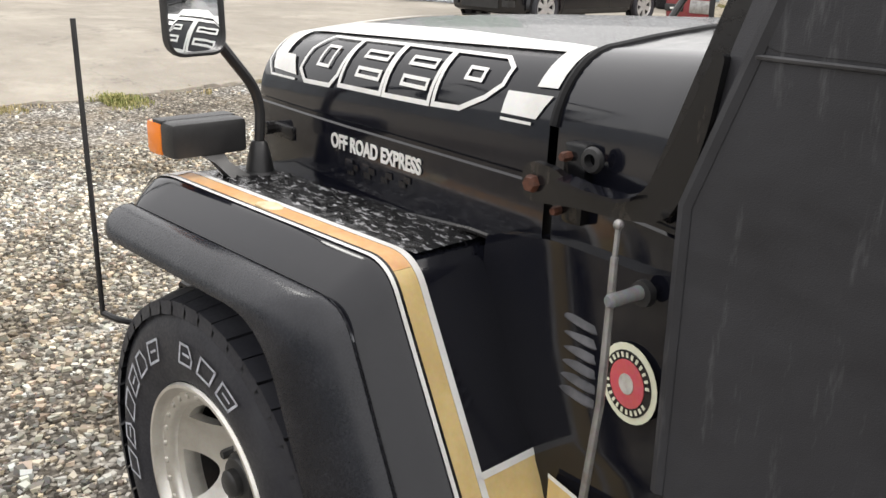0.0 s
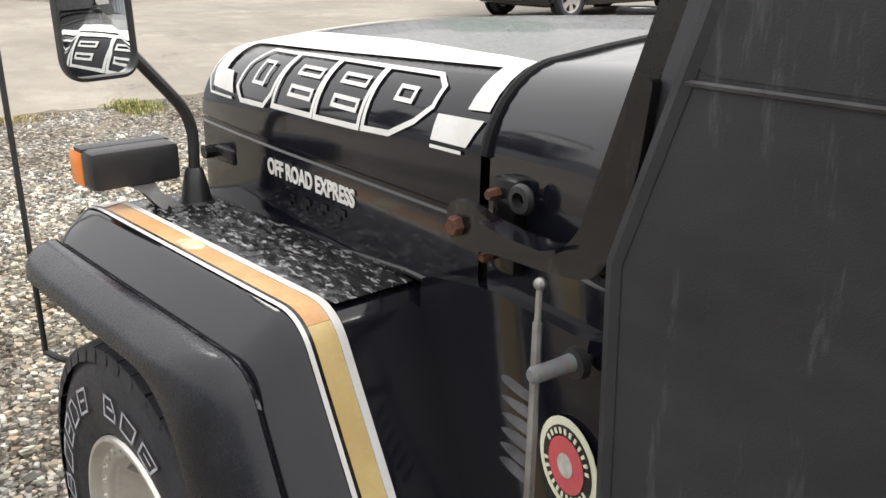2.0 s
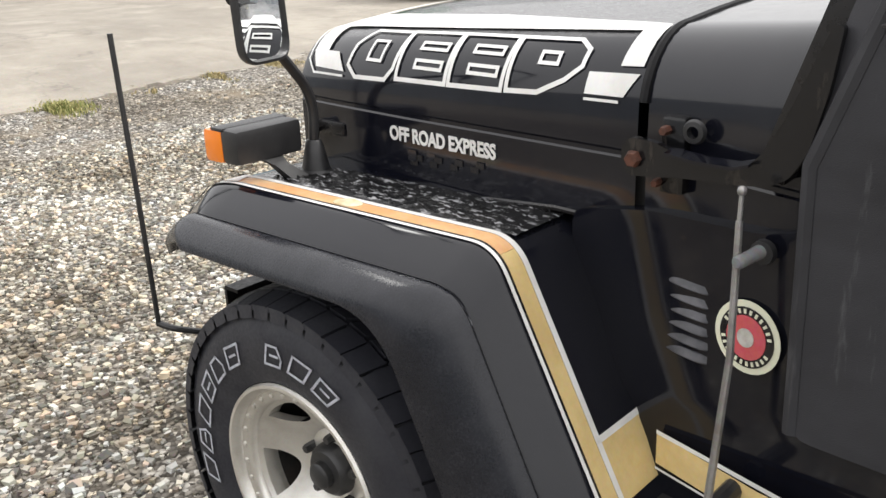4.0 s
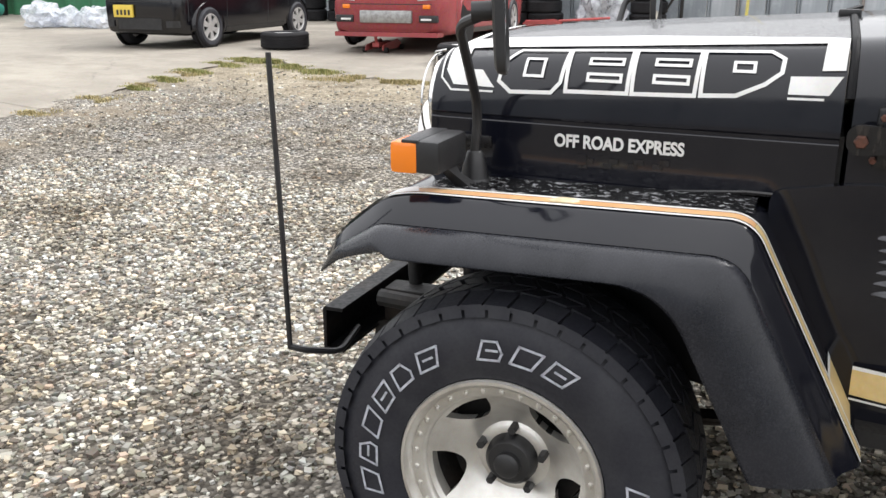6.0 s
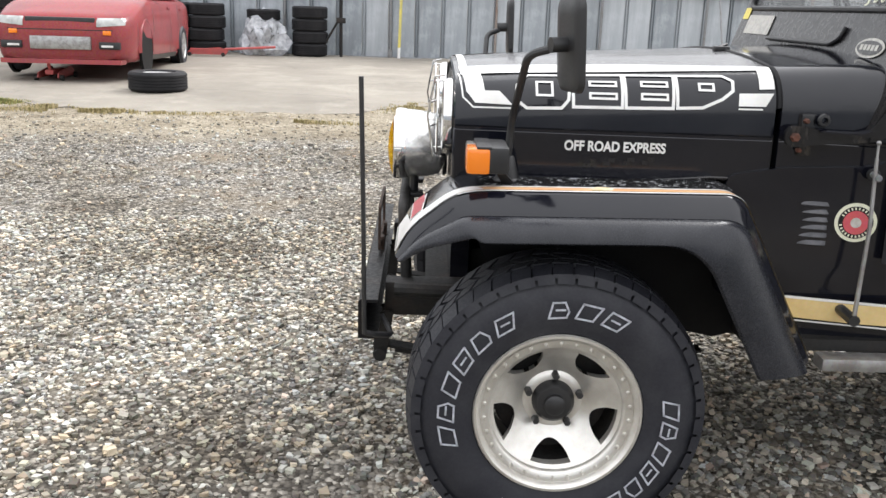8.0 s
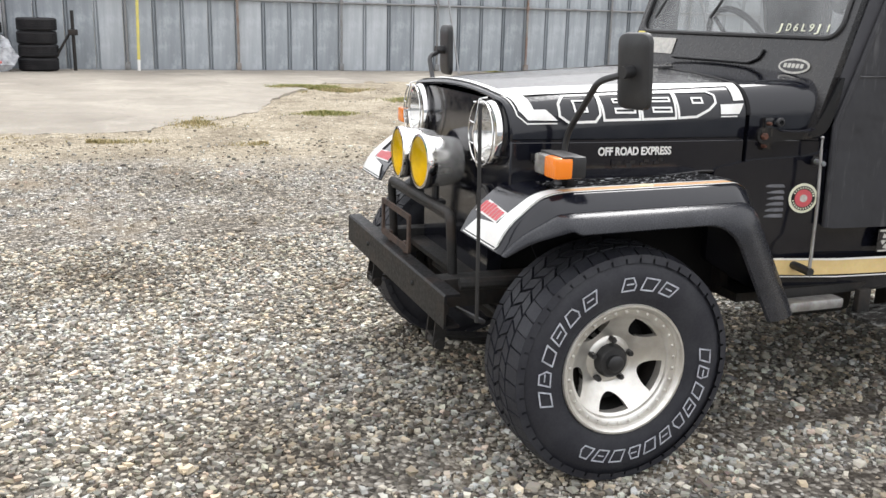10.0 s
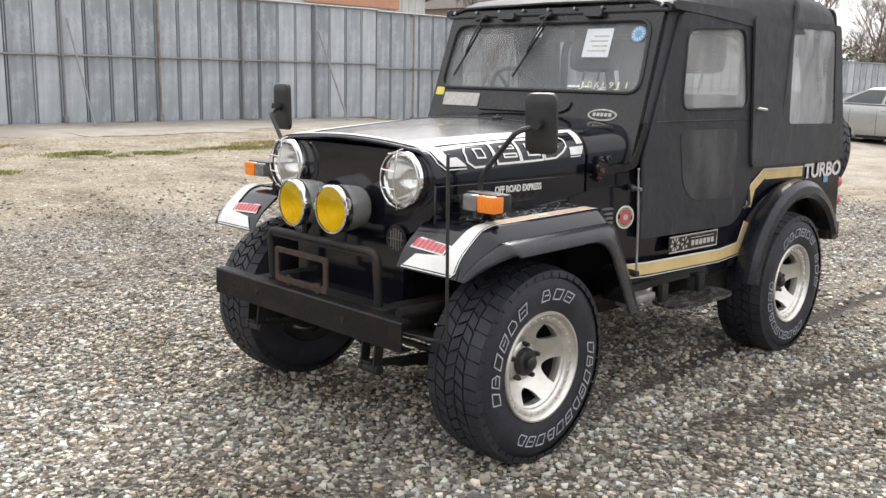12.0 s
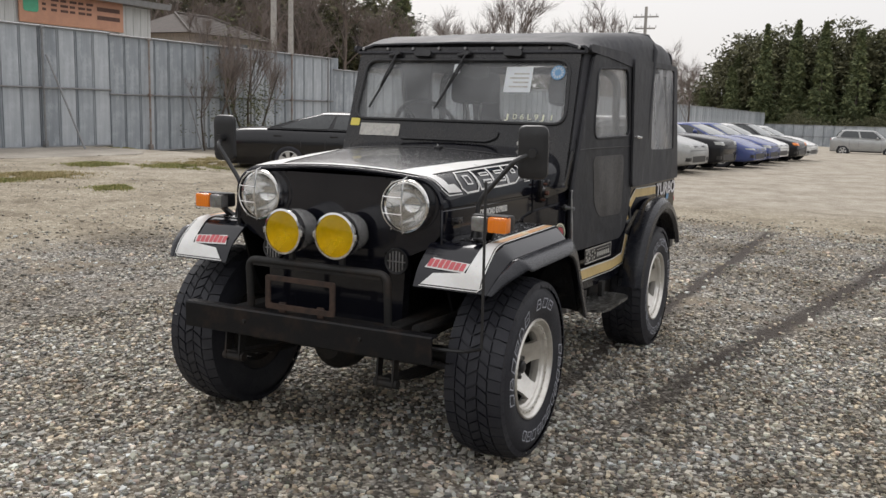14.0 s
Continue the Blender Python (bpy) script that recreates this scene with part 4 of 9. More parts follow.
    bm = bmesh.new()
    wing_loft(bm, foot, [(0.54, -0.0022), (0.672, -0.0022)], sg, False)
    part("stripe_foot", bm, TAN, wing)
    bm = bmesh.new()
    wing_loft(bm, [leg[-1].lerp(leg[-2], t) for t in (0.355, 0.33)], [(0.54, -0.003), (0.672, -0.003)], sg, False)
    part("stripe_foot_edge", bm, WHITE_DECAL, wing)
    # seam between wing and flare, rubbed pale in places
    bm = bmesh.new()
    wing_skin(bm, [(0.7715, 0.0495, 0.0345, 0.05), (0.7785, 0.0435, 0.0300, 0.05)], sg, False, slice(12, -1))
    part("worn_seam", bm, WORN_SEAM, wing, "seam rubbed pale in places")
    if sg < 0:
        bm = bmesh.new()
        rings = []
        for h, k in ((0.877, 1.0), (0.8835, 1.0), (0.8855, 0.86)):
            rings.append([V(0.083 + k * 0.026 * math.cos(a) + 0.003 * math.sin(3 * a), -0.690 + k * 0.019 * max(-0.7, math.sin(a)), h) for a in (2 * math.pi * i / 20 for i in range(20))])
        loft(bm, rings, caps=True)
        part("lifted_flake", bm, FLAKE, wing, "cream flake of lifted stripe")
    # beaded rain water on the flat top, its glints painted as pale flecks
    bm = bmesh.new()
    rows = []
    for i in range(150):
        x = -0.2 + 0.6 * i / 149
        z = 0.876 + 0.007 * (x + 0.2) / 0.605 + 0.0012
        row = []
        for j in range(25):
            y = 0.534 + 0.126 * j / 24
            edge = min(1, j / 3, (24 - j) / 3, i / 4, (149 - i) / 4)
            h = abs(noise.noise((x * 50, y * 125, 2 + sg))) * 0.007 + abs(noise.noise((x * 120, y * 230, 7))) * 0.003
            row.append(V(x, sg * y, z + h * edge))
        rows.append(row)
    loft(bm, rows, ring_closed=False)
    part("wet_film", bm, WET, wing, "wet black paint with water glints painted as pale flecks", smooth=180)
    # inner apron down to the frame, its deep shade given by matte black
    bm = bmesh.new()
    prism(bm, [(-0.25, 0.86), (0.405, 0.865), (0.60, 0.49), (0.45, 0.45), (0.2, 0.5), (-0.12, 0.56), (-0.2, 0.72)], 0.01, ((0, sg * 0.47, 0), (1, 0, 0), (0, 0, 1), (0, sg, 0)))
    part("apron", bm, MATTE, wing)
    return wing


for sg in (-1, 1):
    build_front_wing(sg)


def build_rear_flare(sg):
    sec = [(0.70, 0.52), (0.735, 0.535), (0.78, 0.53), (0.805, 0.505), (0.81, 0.47), (0.795, 0.445), (0.785, 0.46), (0.775, 0.495), (0.70, 0.49)]
    rings = []
    for k in range(25):
        a = radians(172 - 144 * k / 24)
        rings.append([V(2.05 + r * 0.98 * math.cos(a), sg * y, 0.352 + r * math.sin(a)) for y, r in sec])
    bm = bmesh.new()
    loft(bm, rings)
    part("rear_flare", bm, RUBBER_TRIM, VEH, "dull black rubber wheel-arch flare")


for sg in (-1, 1):
    build_rear_flare(sg)


# ---- wheels ----
def tyre_mesh(R=0.362, W=0.235):
    h = W / 2
    prof = [(0.198, -h + 0.02), (0.205, -h + 0.006), (0.225, -h - 0.001), (0.265, -h - 0.008), (0.30, -h - 0.004), (0.328, -h + 0.008), (0.343, -h + 0.018), (0.3515, -h + 0.034), (0.3520, -0.04), (0.3525, 0)]
    prof = prof + [(r, -w) for r, w in reversed(prof[:-1])]
    bm = bmesh.new()
    lathe(bm, prof, (0, 0, 0), seg=72)
    carcass = mesh_of("tyre", bm, TYRE, 28)
    bm = bmesh.new()
    # tread blocks: three rows in the middle, long shoulder blocks that wrap over the edge

    def block(a0, a1, w0, w1, skew, r0=0.344, r1=R, drop=0.0):
        q = [(a0 + skew * w0, w0), (a1 + skew * w0, w0), (a1 + skew * w1, w1), (a0 + skew * w1, w1)]
        lo = [bm.verts.new((r0 * math.cos(a), w, r0 * math.sin(a))) for a, w in q]
        hi = []
        for a, w in q:
            r = r1 - (drop if abs(w) > 0.09 else 0)
            hi.append(bm.verts.new((r * math.cos(a), w * 0.99, r * math.sin(a))))
        bm.faces.new(hi)
        for i in range(4):
            bm.faces.new((lo[i], lo[(i + 1) % 4], hi[(i + 1) % 4], hi[i]))

    n = 46
    for k in range(n):
        a = 2 * math.pi * k / n
        st = 2 * math.pi / n
        block(a, a + st * 0.78, -0.022, 0.018, 1.6)
        block(a + st * 0.4, a + st * 1.2, 0.024, 0.062, -1.8)
        block(a + st * 0.5, a + st * 1.3, -0.062, -0.028, -1.8)
        for s in (-1, 1):
            block(a + st * 0.15 * s, a + st * (0.15 * s + 0.88 + 0.05 * (k % 2)), s * 0.068, s * 0.116, 0.5 * s, 0.340, R - 0.001, 0.011)
            # shoulder flank rib
            q0, q1 = a + st * 0.12, a + st * 0.98
            w = s * (h - 0.0005 + 0.003)
            v = [bm.verts.new((r * math.cos(t), ww, r * math.sin(t))) for r, t, ww in ((0.3485, q0, s * 0.1155), (0.3485, q1, s * 0.1155), (0.327, q1, w), (0.327, q0, w))]
            bm.faces.new(v)
    return carcass, mesh_of("tread", bm, TYRE, 28)


def block_meshes(a_from, a_to, n, skip=()):
    """White outlined slanted blocks round the outer sidewall, in place of the maker's lettering."""
    made = []
    r0, r1, w = 0.249, 0.285, 0.0046
    st = (a_to - a_from) / n
    for k in range(n):
        if k in skip:
            continue
        bm = bmesh.new()
        a0, a1, sl = a_from + st * (k + 0.12), a_from + st * (k + 0.78), -0.05

        def line(p, q2):
            (pa, pr), (qa, qr) = p, q2
            p3, q3 = V(pr * math.cos(pa), pr * math.sin(pa)), V(qr * math.cos(qa), qr * math.sin(qa))
            d = (q3 - p3).normalized()
            nn, e = V(-d.y, d.x) * w / 2, d * w / 2
            bm.faces.new([bm.verts.new((v.x, -0.1272, v.y)) for v in (p3 - nn - e, q3 - nn + e, q3 + nn + e, p3 + nn - e)])

        q = [(a0, r0), (a1, r0), (a1 + sl, r1), (a0 + sl, r1)]
        if k % 3 == 1:
            q = [(a0, r0), (a1, r0), (a1 + sl * 0.4, r0 + 0.4 * (r1 - r0)), (a0 * 0.4 + a1 * 0.6 + sl, r1), (a0 + sl, r1)]
        for i in range(len(q)):
            line(q[i], q[(i + 1) % len(q)])
        if k % 2:
            line((a0 * 0.7 + a1 * 0.3 + sl * 0.5, (r0 + r1) / 2), (a0 * 0.25 + a1 * 0.75 + sl * 0.5, (r0 + r1) / 2))
        made.append(mesh_of("sidewall_mark", bm, WHITE_LETTER, 0))
    return made


def rim_mesh():
    """Dished five-window alloy with a studded lip."""
    bm = bmesh.new()
    lathe(bm, [(0.200, -0.104), (0.203, -0.112), (0.200, -0.118), (0.194, -0.118), (0.186, -0.110), (0.183, -0.100), (0.166, -0.098), (0.160, -0.092), (0.158, -0.082), (0.156, -0.04), (0.165, 0.1), (0.2, 0.11)], (0, 0, 0), seg=60)
    for k in range(30):
        a = 2 * math.pi * (k + 0.5) / 30
        bmesh.ops.create_uvsphere(bm, u_segments=6, v_segments=4, radius=0.0062, matrix=Matrix.Translation((0.1745 * math.cos(a), -0.099, 0.1745 * math.sin(a))))
    # dished face with five half-moon windows
    seg, half = 240, 19.5
    dish = lambda r: float(np.interp(r, [0.05, 0.062, 0.074, 0.09, 0.12, 0.15, 0.161], [-0.024, -0.023, -0.017, -0.024, -0.050, -0.076, -0.086]))  # noqa: E731
    g, inside_window = [], []
    for k in range(seg):
        d = (k * 360 / seg - 52.5 + 36) % 72 - 36
        inside_window.append((d + 180 / seg, abs(d + 180 / seg) < half))
        cut = 0.150 - (0.05 * math.sqrt(max(0.0, 1 - (d / half) ** 2)) if abs(d) < half else 0) - 0.001
        a = math.radians(k * 360 / seg)
        g.append([bm.verts.new((r * math.cos(a), dish(r), r * math.sin(a))) for r in (0.161, 0.150, cut, 0.5 * (0.09 + min(cut, 0.094)), 0.08, 0.074, 0.068, 0.062, 0.052)])
    faces = []
    for k in range(seg):
        p, q = g[k], g[(k + 1) % seg]
        for i in range(8):
            if not (i == 1 and inside_window[k][1]):
                faces.append(bm.faces.new((p[i], q[i], q[i + 1], p[i + 1])))
    ext = bmesh.ops.extrude_face_region(bm, geom=faces)
    vs = [e for e in ext["geom"] if isinstance(e, bmesh.types.BMVert)]
    bmesh.ops.translate(bm, vec=(0, 0.022, 0), verts=vs)
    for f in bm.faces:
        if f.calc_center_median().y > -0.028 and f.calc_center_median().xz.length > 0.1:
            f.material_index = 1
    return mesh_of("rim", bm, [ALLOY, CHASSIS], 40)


def hub_mesh():
    bm = bmesh.new()
    lathe(bm, [(0.0, -0.070), (0.020, -0.070), (0.026, -0.065), (0.026, -0.052), (0.042, -0.050), (0.051, -0.040), (0.053, -0.022), (0.058, -0.012), (0.06, 0.05), (0, 0.05)], (0, 0, 0), seg=28)
    return mesh_of("hub", bm, BLACK_PLASTIC, 40)


def nut_mesh():
    bm = bmesh.new()
    lathe(bm, [(0, -0.044), (0.008, -0.044), (0.0095, -0.038), (0.0095, -0.006), (0, -0.006)], (0, 0, 0), seg=6)
    return mesh_of("wheel_nut", bm, BLACK_PLASTIC, 30)


def drum_mesh():
    bm = bmesh.new()
    lathe(bm, [(0, 0.012), (0.143, 0.012), (0.147, 0.02), (0.147, 0.085), (0.14, 0.095), (0, 0.095)], (0, 0, 0), seg=24)
    return mesh_of("brake_drum", bm, CHASSIS, 40)


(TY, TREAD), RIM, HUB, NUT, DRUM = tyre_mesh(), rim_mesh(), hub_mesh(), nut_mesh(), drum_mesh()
MARKS = block_meshes(radians(200), radians(58), 10, skip=(6,)) + block_meshes(radians(12), radians(-122), 11)


def build_wheel(x, y, spin, out=-1, name="wheel"):
    w = new(name)
    w.parent = VEH
    w["label"] = "all-terrain tyre on a five-window silver alloy wheel"
    w.matrix_basis = Matrix.Translation((x, y, 0.355)) @ Matrix.Rotation(0 if out < 0 else math.pi, 4, "Z") @ Matrix.Rotation(spin, 4, "Y")
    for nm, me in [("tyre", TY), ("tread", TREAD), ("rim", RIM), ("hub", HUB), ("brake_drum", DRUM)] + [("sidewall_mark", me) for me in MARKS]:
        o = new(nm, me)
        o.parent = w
        if nm == "tread":
            o["kind"] = "stuff"
    for k in range(5):
        a = 2 * math.pi * k / 5 + radians(88)
        o = new("wheel_nut", NUT)
        o.parent, o.location = w, (0.066 * math.cos(a), 0, 0.066 * math.sin(a))
    return w


build_wheel(0.0, -0.672, 0.0)
build_wheel(2.03, -0.665, radians(70))
build_wheel(0.0, 0.672, radians(25), 1)
build_wheel(2.03, 0.665, radians(140), 1)
spare = build_wheel(2.86, 0.08, radians(30), name="spare_wheel")
spare.matrix_basis = Matrix.Translation((2.84, -0.30, 0.98)) @ Matrix.Rotation(radians(90), 4, "Z")


# ---- windshield, doors and canvas top ----
WS_U, WS_V = V(0, 1, 0), V(0.19, 0, 0.58).normalized()
WS_N = V(-WS_V.z, 0, WS_V.x)
WS_O = V(0.777, 0, 1.085)


def ws(y, v, n=0.0):
    return WS_O + WS_U * y + WS_V * v + WS_N * n


def build_windshield():
    fr = (WS_O, WS_U, WS_V, WS_N)
    bm = bmesh.new()
    outer = rounded([(-0.622, -0.09), (0.622, -0.09), (0.61, 0.615), (-0.61, 0.615)], 0.035, 6)
    inner = rounded([(-0.582, 0.225), (0.582, 0.225), (0.562, 0.545), (-0.562, 0.545)], 0.065, 6)
    ring_plate(bm, outer, inner, 0.03, fr)
    frame_ob = part("windshield_frame", bm, PAINT_DULL, VEH, "dull black steel windshield frame")
    bm = bmesh.new()
    tube(bm, [ws(p, q, 0.031) for p, q in inner + inner[:1]], 0.009, 8)
    part("seal", bm, BLACK_PLASTIC, frame_ob)
    bm = bmesh.new()
    prism(bm, inner, 0.005, (ws(0, 0, 0.012), WS_U, WS_V, WS_N))
    g = part("glass", bm, GLASS, frame_ob, "clear windshield glass with dust and painted-in sky haze")
    g.visible_shadow = False
    # air flap outline below the glass
    bm = bmesh.new()
    tube(bm, bend_path([ws(0.28, 0.125, 0.036), ws(-0.2, 0.125, 0.036), ws(-0.245, 0.145, 0.036), ws(-0.25, 0.175, 0.036)], 0.02), 0.006, 8)
    part("vent_flap", bm, BLACK_PLASTIC, frame_ob)
    def sticker(name, y0, y1, v0, v1, mat, lab, n=0.0325, r=0.006):
        b2 = bmesh.new()
        prism(b2, rounded([(y0, v0), (y1, v0), (y1, v1), (y0, v1)], r, 3), 0.0012, (ws(0, 0, n), WS_U, WS_V, WS_N))
        return part(name, b2, mat, frame_ob, lab)

    sticker("sticker", 0.545, 0.60, 0.185, 0.225, YELLOW_DECAL, "small yellow sticker")
    sticker("sticker", 0.30, 0.535, 0.135, 0.20, GREY_DECAL, "faded beige caution label")
    sticker("paper_sheet", -0.375, -0.235, 0.385, 0.515, PAPER, "white paper sheet taped inside the glass", 0.0175)
    bm = bmesh.new()
    for k in range(4):
        mapped(bm, [(-0.36, 0.41 + k * 0.022), (-0.26 - 0.02 * (k % 2), 0.41 + k * 0.022), (-0.26 - 0.02 * (k % 2), 0.418 + k * 0.022), (-0.36, 0.418 + k * 0.022)], lambda y, v: ws(y, v, 0.0195), 1)
    part("printed_lines", bm, GREY_DECAL, frame_ob)
    bm = bmesh.new()
    prism(bm, [(-0.505 + 0.036 * math.cos(a), 0.487 + 0.036 * math.sin(a)) for a in (2 * math.pi * k / 20 for k in range(20))], 0.001, (ws(0, 0, 0.0185), WS_U, WS_V, WS_N))
    part("round_sticker", bm, BLUE_DECAL, frame_ob, "round blue and white inspection sticker")
    bm = bmesh.new()
    for k in range(12):
        a = 2 * math.pi * k / 12
        mapped(bm, [(-0.505 + r * math.cos(a + d), 0.487 + r * math.sin(a + d)) for r, d in ((0.017, -0.13), (0.03, -0.1), (0.03, 0.1), (0.017, 0.13))], lambda y, v: ws(y, v, 0.0205), 1)
    part("sticker_ticks", bm, WHITE_DECAL, frame_ob)
    sticker("sticker", 0.02, 0.055, 0.48, 0.53, PAPER, "small white tag", 0.0175)
    for k, ch in enumerate("JD6L9J1"):
        m = Matrix.Translation(ws(-0.27 - 0.037 * k, 0.248, 0.021)) @ Matrix((( 0, WS_V.x, WS_N.x, 0), (-1, WS_V.y, WS_N.y, 0), (0, WS_V.z, WS_N.z, 0), (0, 0, 0, 1)))
        word(ch, 0.038, m, CREAM_DECAL, "code_letter", frame_ob, 0.0, "cream letter of the code JD6L9J1", 0.02 if ch != "1" else 0.006)
    b2 = bmesh.new()
    prism(b2, [(-0.43 + 0.075 * math.cos(a), 0.125 + 0.026 * math.sin(a)) for a in (2 * math.pi * k / 24 for k in range(24))], 0.0015, (ws(0, 0, 0.0325), WS_U, WS_V, WS_N))
    part("oval_sticker", b2, GREY_DECAL, frame_ob, "worn grey oval sticker")
    b2 = bmesh.new()
    prism(b2, [(-0.43 + 0.066 * math.cos(a), 0.125 + 0.019 * math.sin(a)) for a in (2 * math.pi * k / 24 for k in range(24))], 0.001, (ws(0, 0, 0.0345), WS_U, WS_V, WS_N))
    part("oval_field", b2, PAINT_DULL, frame_ob)
    for k in range(5):
        b2 = bmesh.new()
        mapped(b2, [(-0.478 + k * 0.02, 0.118), (-0.463 + k * 0.02, 0.118), (-0.463 + k * 0.02, 0.133), (-0.478 + k * 0.02, 0.133)], lambda p, v: ws(p, v, 0.0365), 1)
        part("oval_mark", b2, GREY_DECAL, frame_ob)
    # wipers hang from the top rail
    for y, tilt in ((0.38, 0.10), (-0.02, 0.115)):
        bm = bmesh.new()
        tube(bm, [ws(y, 0.575, 0.03), ws(y, 0.575, 0.06)], 0.012, 10)
        tube(bm, [ws(y - 0.02, 0.575, 0.05), ws(y + 0.05, 0.565, 0.045)], 0.010, 8)
        tube(bm, [ws(y, 0.575, 0.055), ws(y + tilt * 0.5, 0.46, 0.05), ws(y + tilt * 0.75, 0.40, 0.042)], [0.006, 0.004, 0.004], 8)
        w = part("wiper", bm, BLACK_PLASTIC, frame_ob, "black wiper arm with metal pivot")
        bm = bmesh.new()
        tube(bm, [ws(y + tilt * 0.18, 0.53, 0.034), ws(y + tilt * 0.75, 0.40, 0.032), ws(y + tilt * 1.25, 0.285, 0.034)], 0.006, 6)
        part("wiper_blade", bm, BLACK_PLASTIC, w)
    for y in (0.23, -0.27):
        bm = bmesh.new()
        prism(bm, rounded([(y - 0.05, 0.556), (y + 0.05, 0.56), (y + 0.045, 0.598), (y - 0.045, 0.592)], 0.015, 3), 0.03, (ws(0, 0, 0.03), WS_U, WS_V, WS_N))
        part("wiper_motor", bm, BLACK_PLASTIC, frame_ob)


build_windshield()

PATCH = surface("scuffed_vinyl", (0.019, 0.019, 0.022), (0.085, 0.085, 0.09), 0.3, 0.5, scale=5, grain=90, lo=0.46, hi=0.72, stretch=(1, 1, 0.35))
DO = {-1: V(0.84, -0.627, 0), 1: V(0.84, 0.627, 0)}


def build_door(sg):
    u = V(1, sg * 0.058, 0).normalized()
    n = V(-u.y * sg, u.x * sg, 0)
    fr = (DO[sg], u, V(0, 0, 1), n)
    bm = bmesh.new()
    prism(bm, rounded([(-0.038, 0.705), (-0.046, 1.04), (-0.022, 1.11), (0.012, 1.20), (0.022, 1.22), (0.81, 1.22), (0.815, 0.93), (0.79, 0.82), (0.73, 0.735), (0.66, 0.70)], 0.03), 0.022, fr)
    door = part("door", bm, DOOR_CANVAS, VEH, "soft black canvas half door")
    bm = bmesh.new()
    outer = rounded([(0.010, 1.20), (0.81, 1.20), (0.76, 1.655), (0.155, 1.645)], 0.03, 5)
    inner = rounded([(0.195, 1.242), (0.735, 1.246), (0.66, 1.603), (0.205, 1.582)], 0.06, 5)
    ring_plate(bm, outer, inner, 0.02, (DO[sg] + n * 0.003, u, V(0, 0, 1), n))
    part("door_top", bm, DOOR_CANVAS, door)
    bm = bmesh.new()
    prism(bm, inner, 0.003, (DO[sg] + n * 0.01, u, V(0, 0, 1), n))
    w = part("door_window", bm, VINYL, door, "cloudy clear vinyl door window")
    w.visible_shadow = False
    bm = bmesh.new()
    tube(bm, [DO[sg] + u * p + V(0, 0, q) + n * 0.023 for p, q in inner + inner[:1]], 0.006, 6)
    part("window_binding", bm, DOOR_CANVAS, door)
    bm = bmesh.new()
    tube(bm, [DO[sg] + u * p + V(0, 0, 1.193 + 0.0015 * math.sin(p * 40)) + n * 0.0235 for p in (0.008, 0.2, 0.35, 0.5, 0.65, 0.8)], 0.0026, 6)
    part("door_seam", bm, PATCH, door, "worn grey welt along the door seam")
    bm = bmesh.new()
    prism(bm, rounded([(0.245, 0.905), (0.33, 0.842), (0.64, 0.835), (0.665, 0.90), (0.66, 1.152), (0.195, 1.154)], 0.05), 0.002, (DO[sg] + n * 0.022, u, V(0, 0, 1), n))
    part("door_panel", bm, PATCH, door, "scuffed grey vinyl patch on the door")
    bm = bmesh.new()
    tube(bm, [DO[sg] + u * 0.775 + V(0, 0, 1.243) + n * 0.02, DO[sg] + u * 0.775 + V(0, 0, 1.243) + n * 0.05, DO[sg] + u * 0.845 + V(0, 0, 1.238) + n * 0.055], [0.009, 0.008, 0.006], 8)
    part("door_handle", bm, CHROME, door, "small chrome lever handle")
    bm = bmesh.new()
    tube(bm, [DO[sg] + u * 0.80 + V(0, 0, 0.86) + n * 0.02, DO[sg] + u * 0.80 + V(0, 0, 0.79) + n * 0.03, DO[sg] + u * 0.76 + V(0, 0, 0.77) + n * 0.02], 0.009, 8)
    part("door_catch", bm, BLACK_PLASTIC, door)
    bm = bmesh.new()
    tube(bm, [DO[sg] + u * -0.036 + V(0, 0, 0.71) + n * 0.016, DO[sg] + u * -0.044 + V(0, 0, 1.04) + n * 0.016, DO[sg] + u * 0.014 + V(0, 0, 1.205) + n * 0.016, DO[sg] + u * 0.16 + V(0, 0, 1.63) + n * 0.013], 0.011, 8)
    part("door_edge", bm, DOOR_CANVAS, door)


for sg in (-1, 1):
    build_door(sg)


def roof_half(x):
    return float(np.interp(x, [0.88, 1.0, 1.6, 1.95, 2.5], [0.625, 0.64, 0.69, 0.705, 0.69]))


def roof_top(x):
    return float(np.interp(x, [0.88, 0.93, 1.1, 1.5, 1.85, 1.97, 2.06, 2.38, 2.46], [1.695, 1.705, 1.755, 1.79, 1.822, 1.83, 1.805, 1.795, 1.75]))


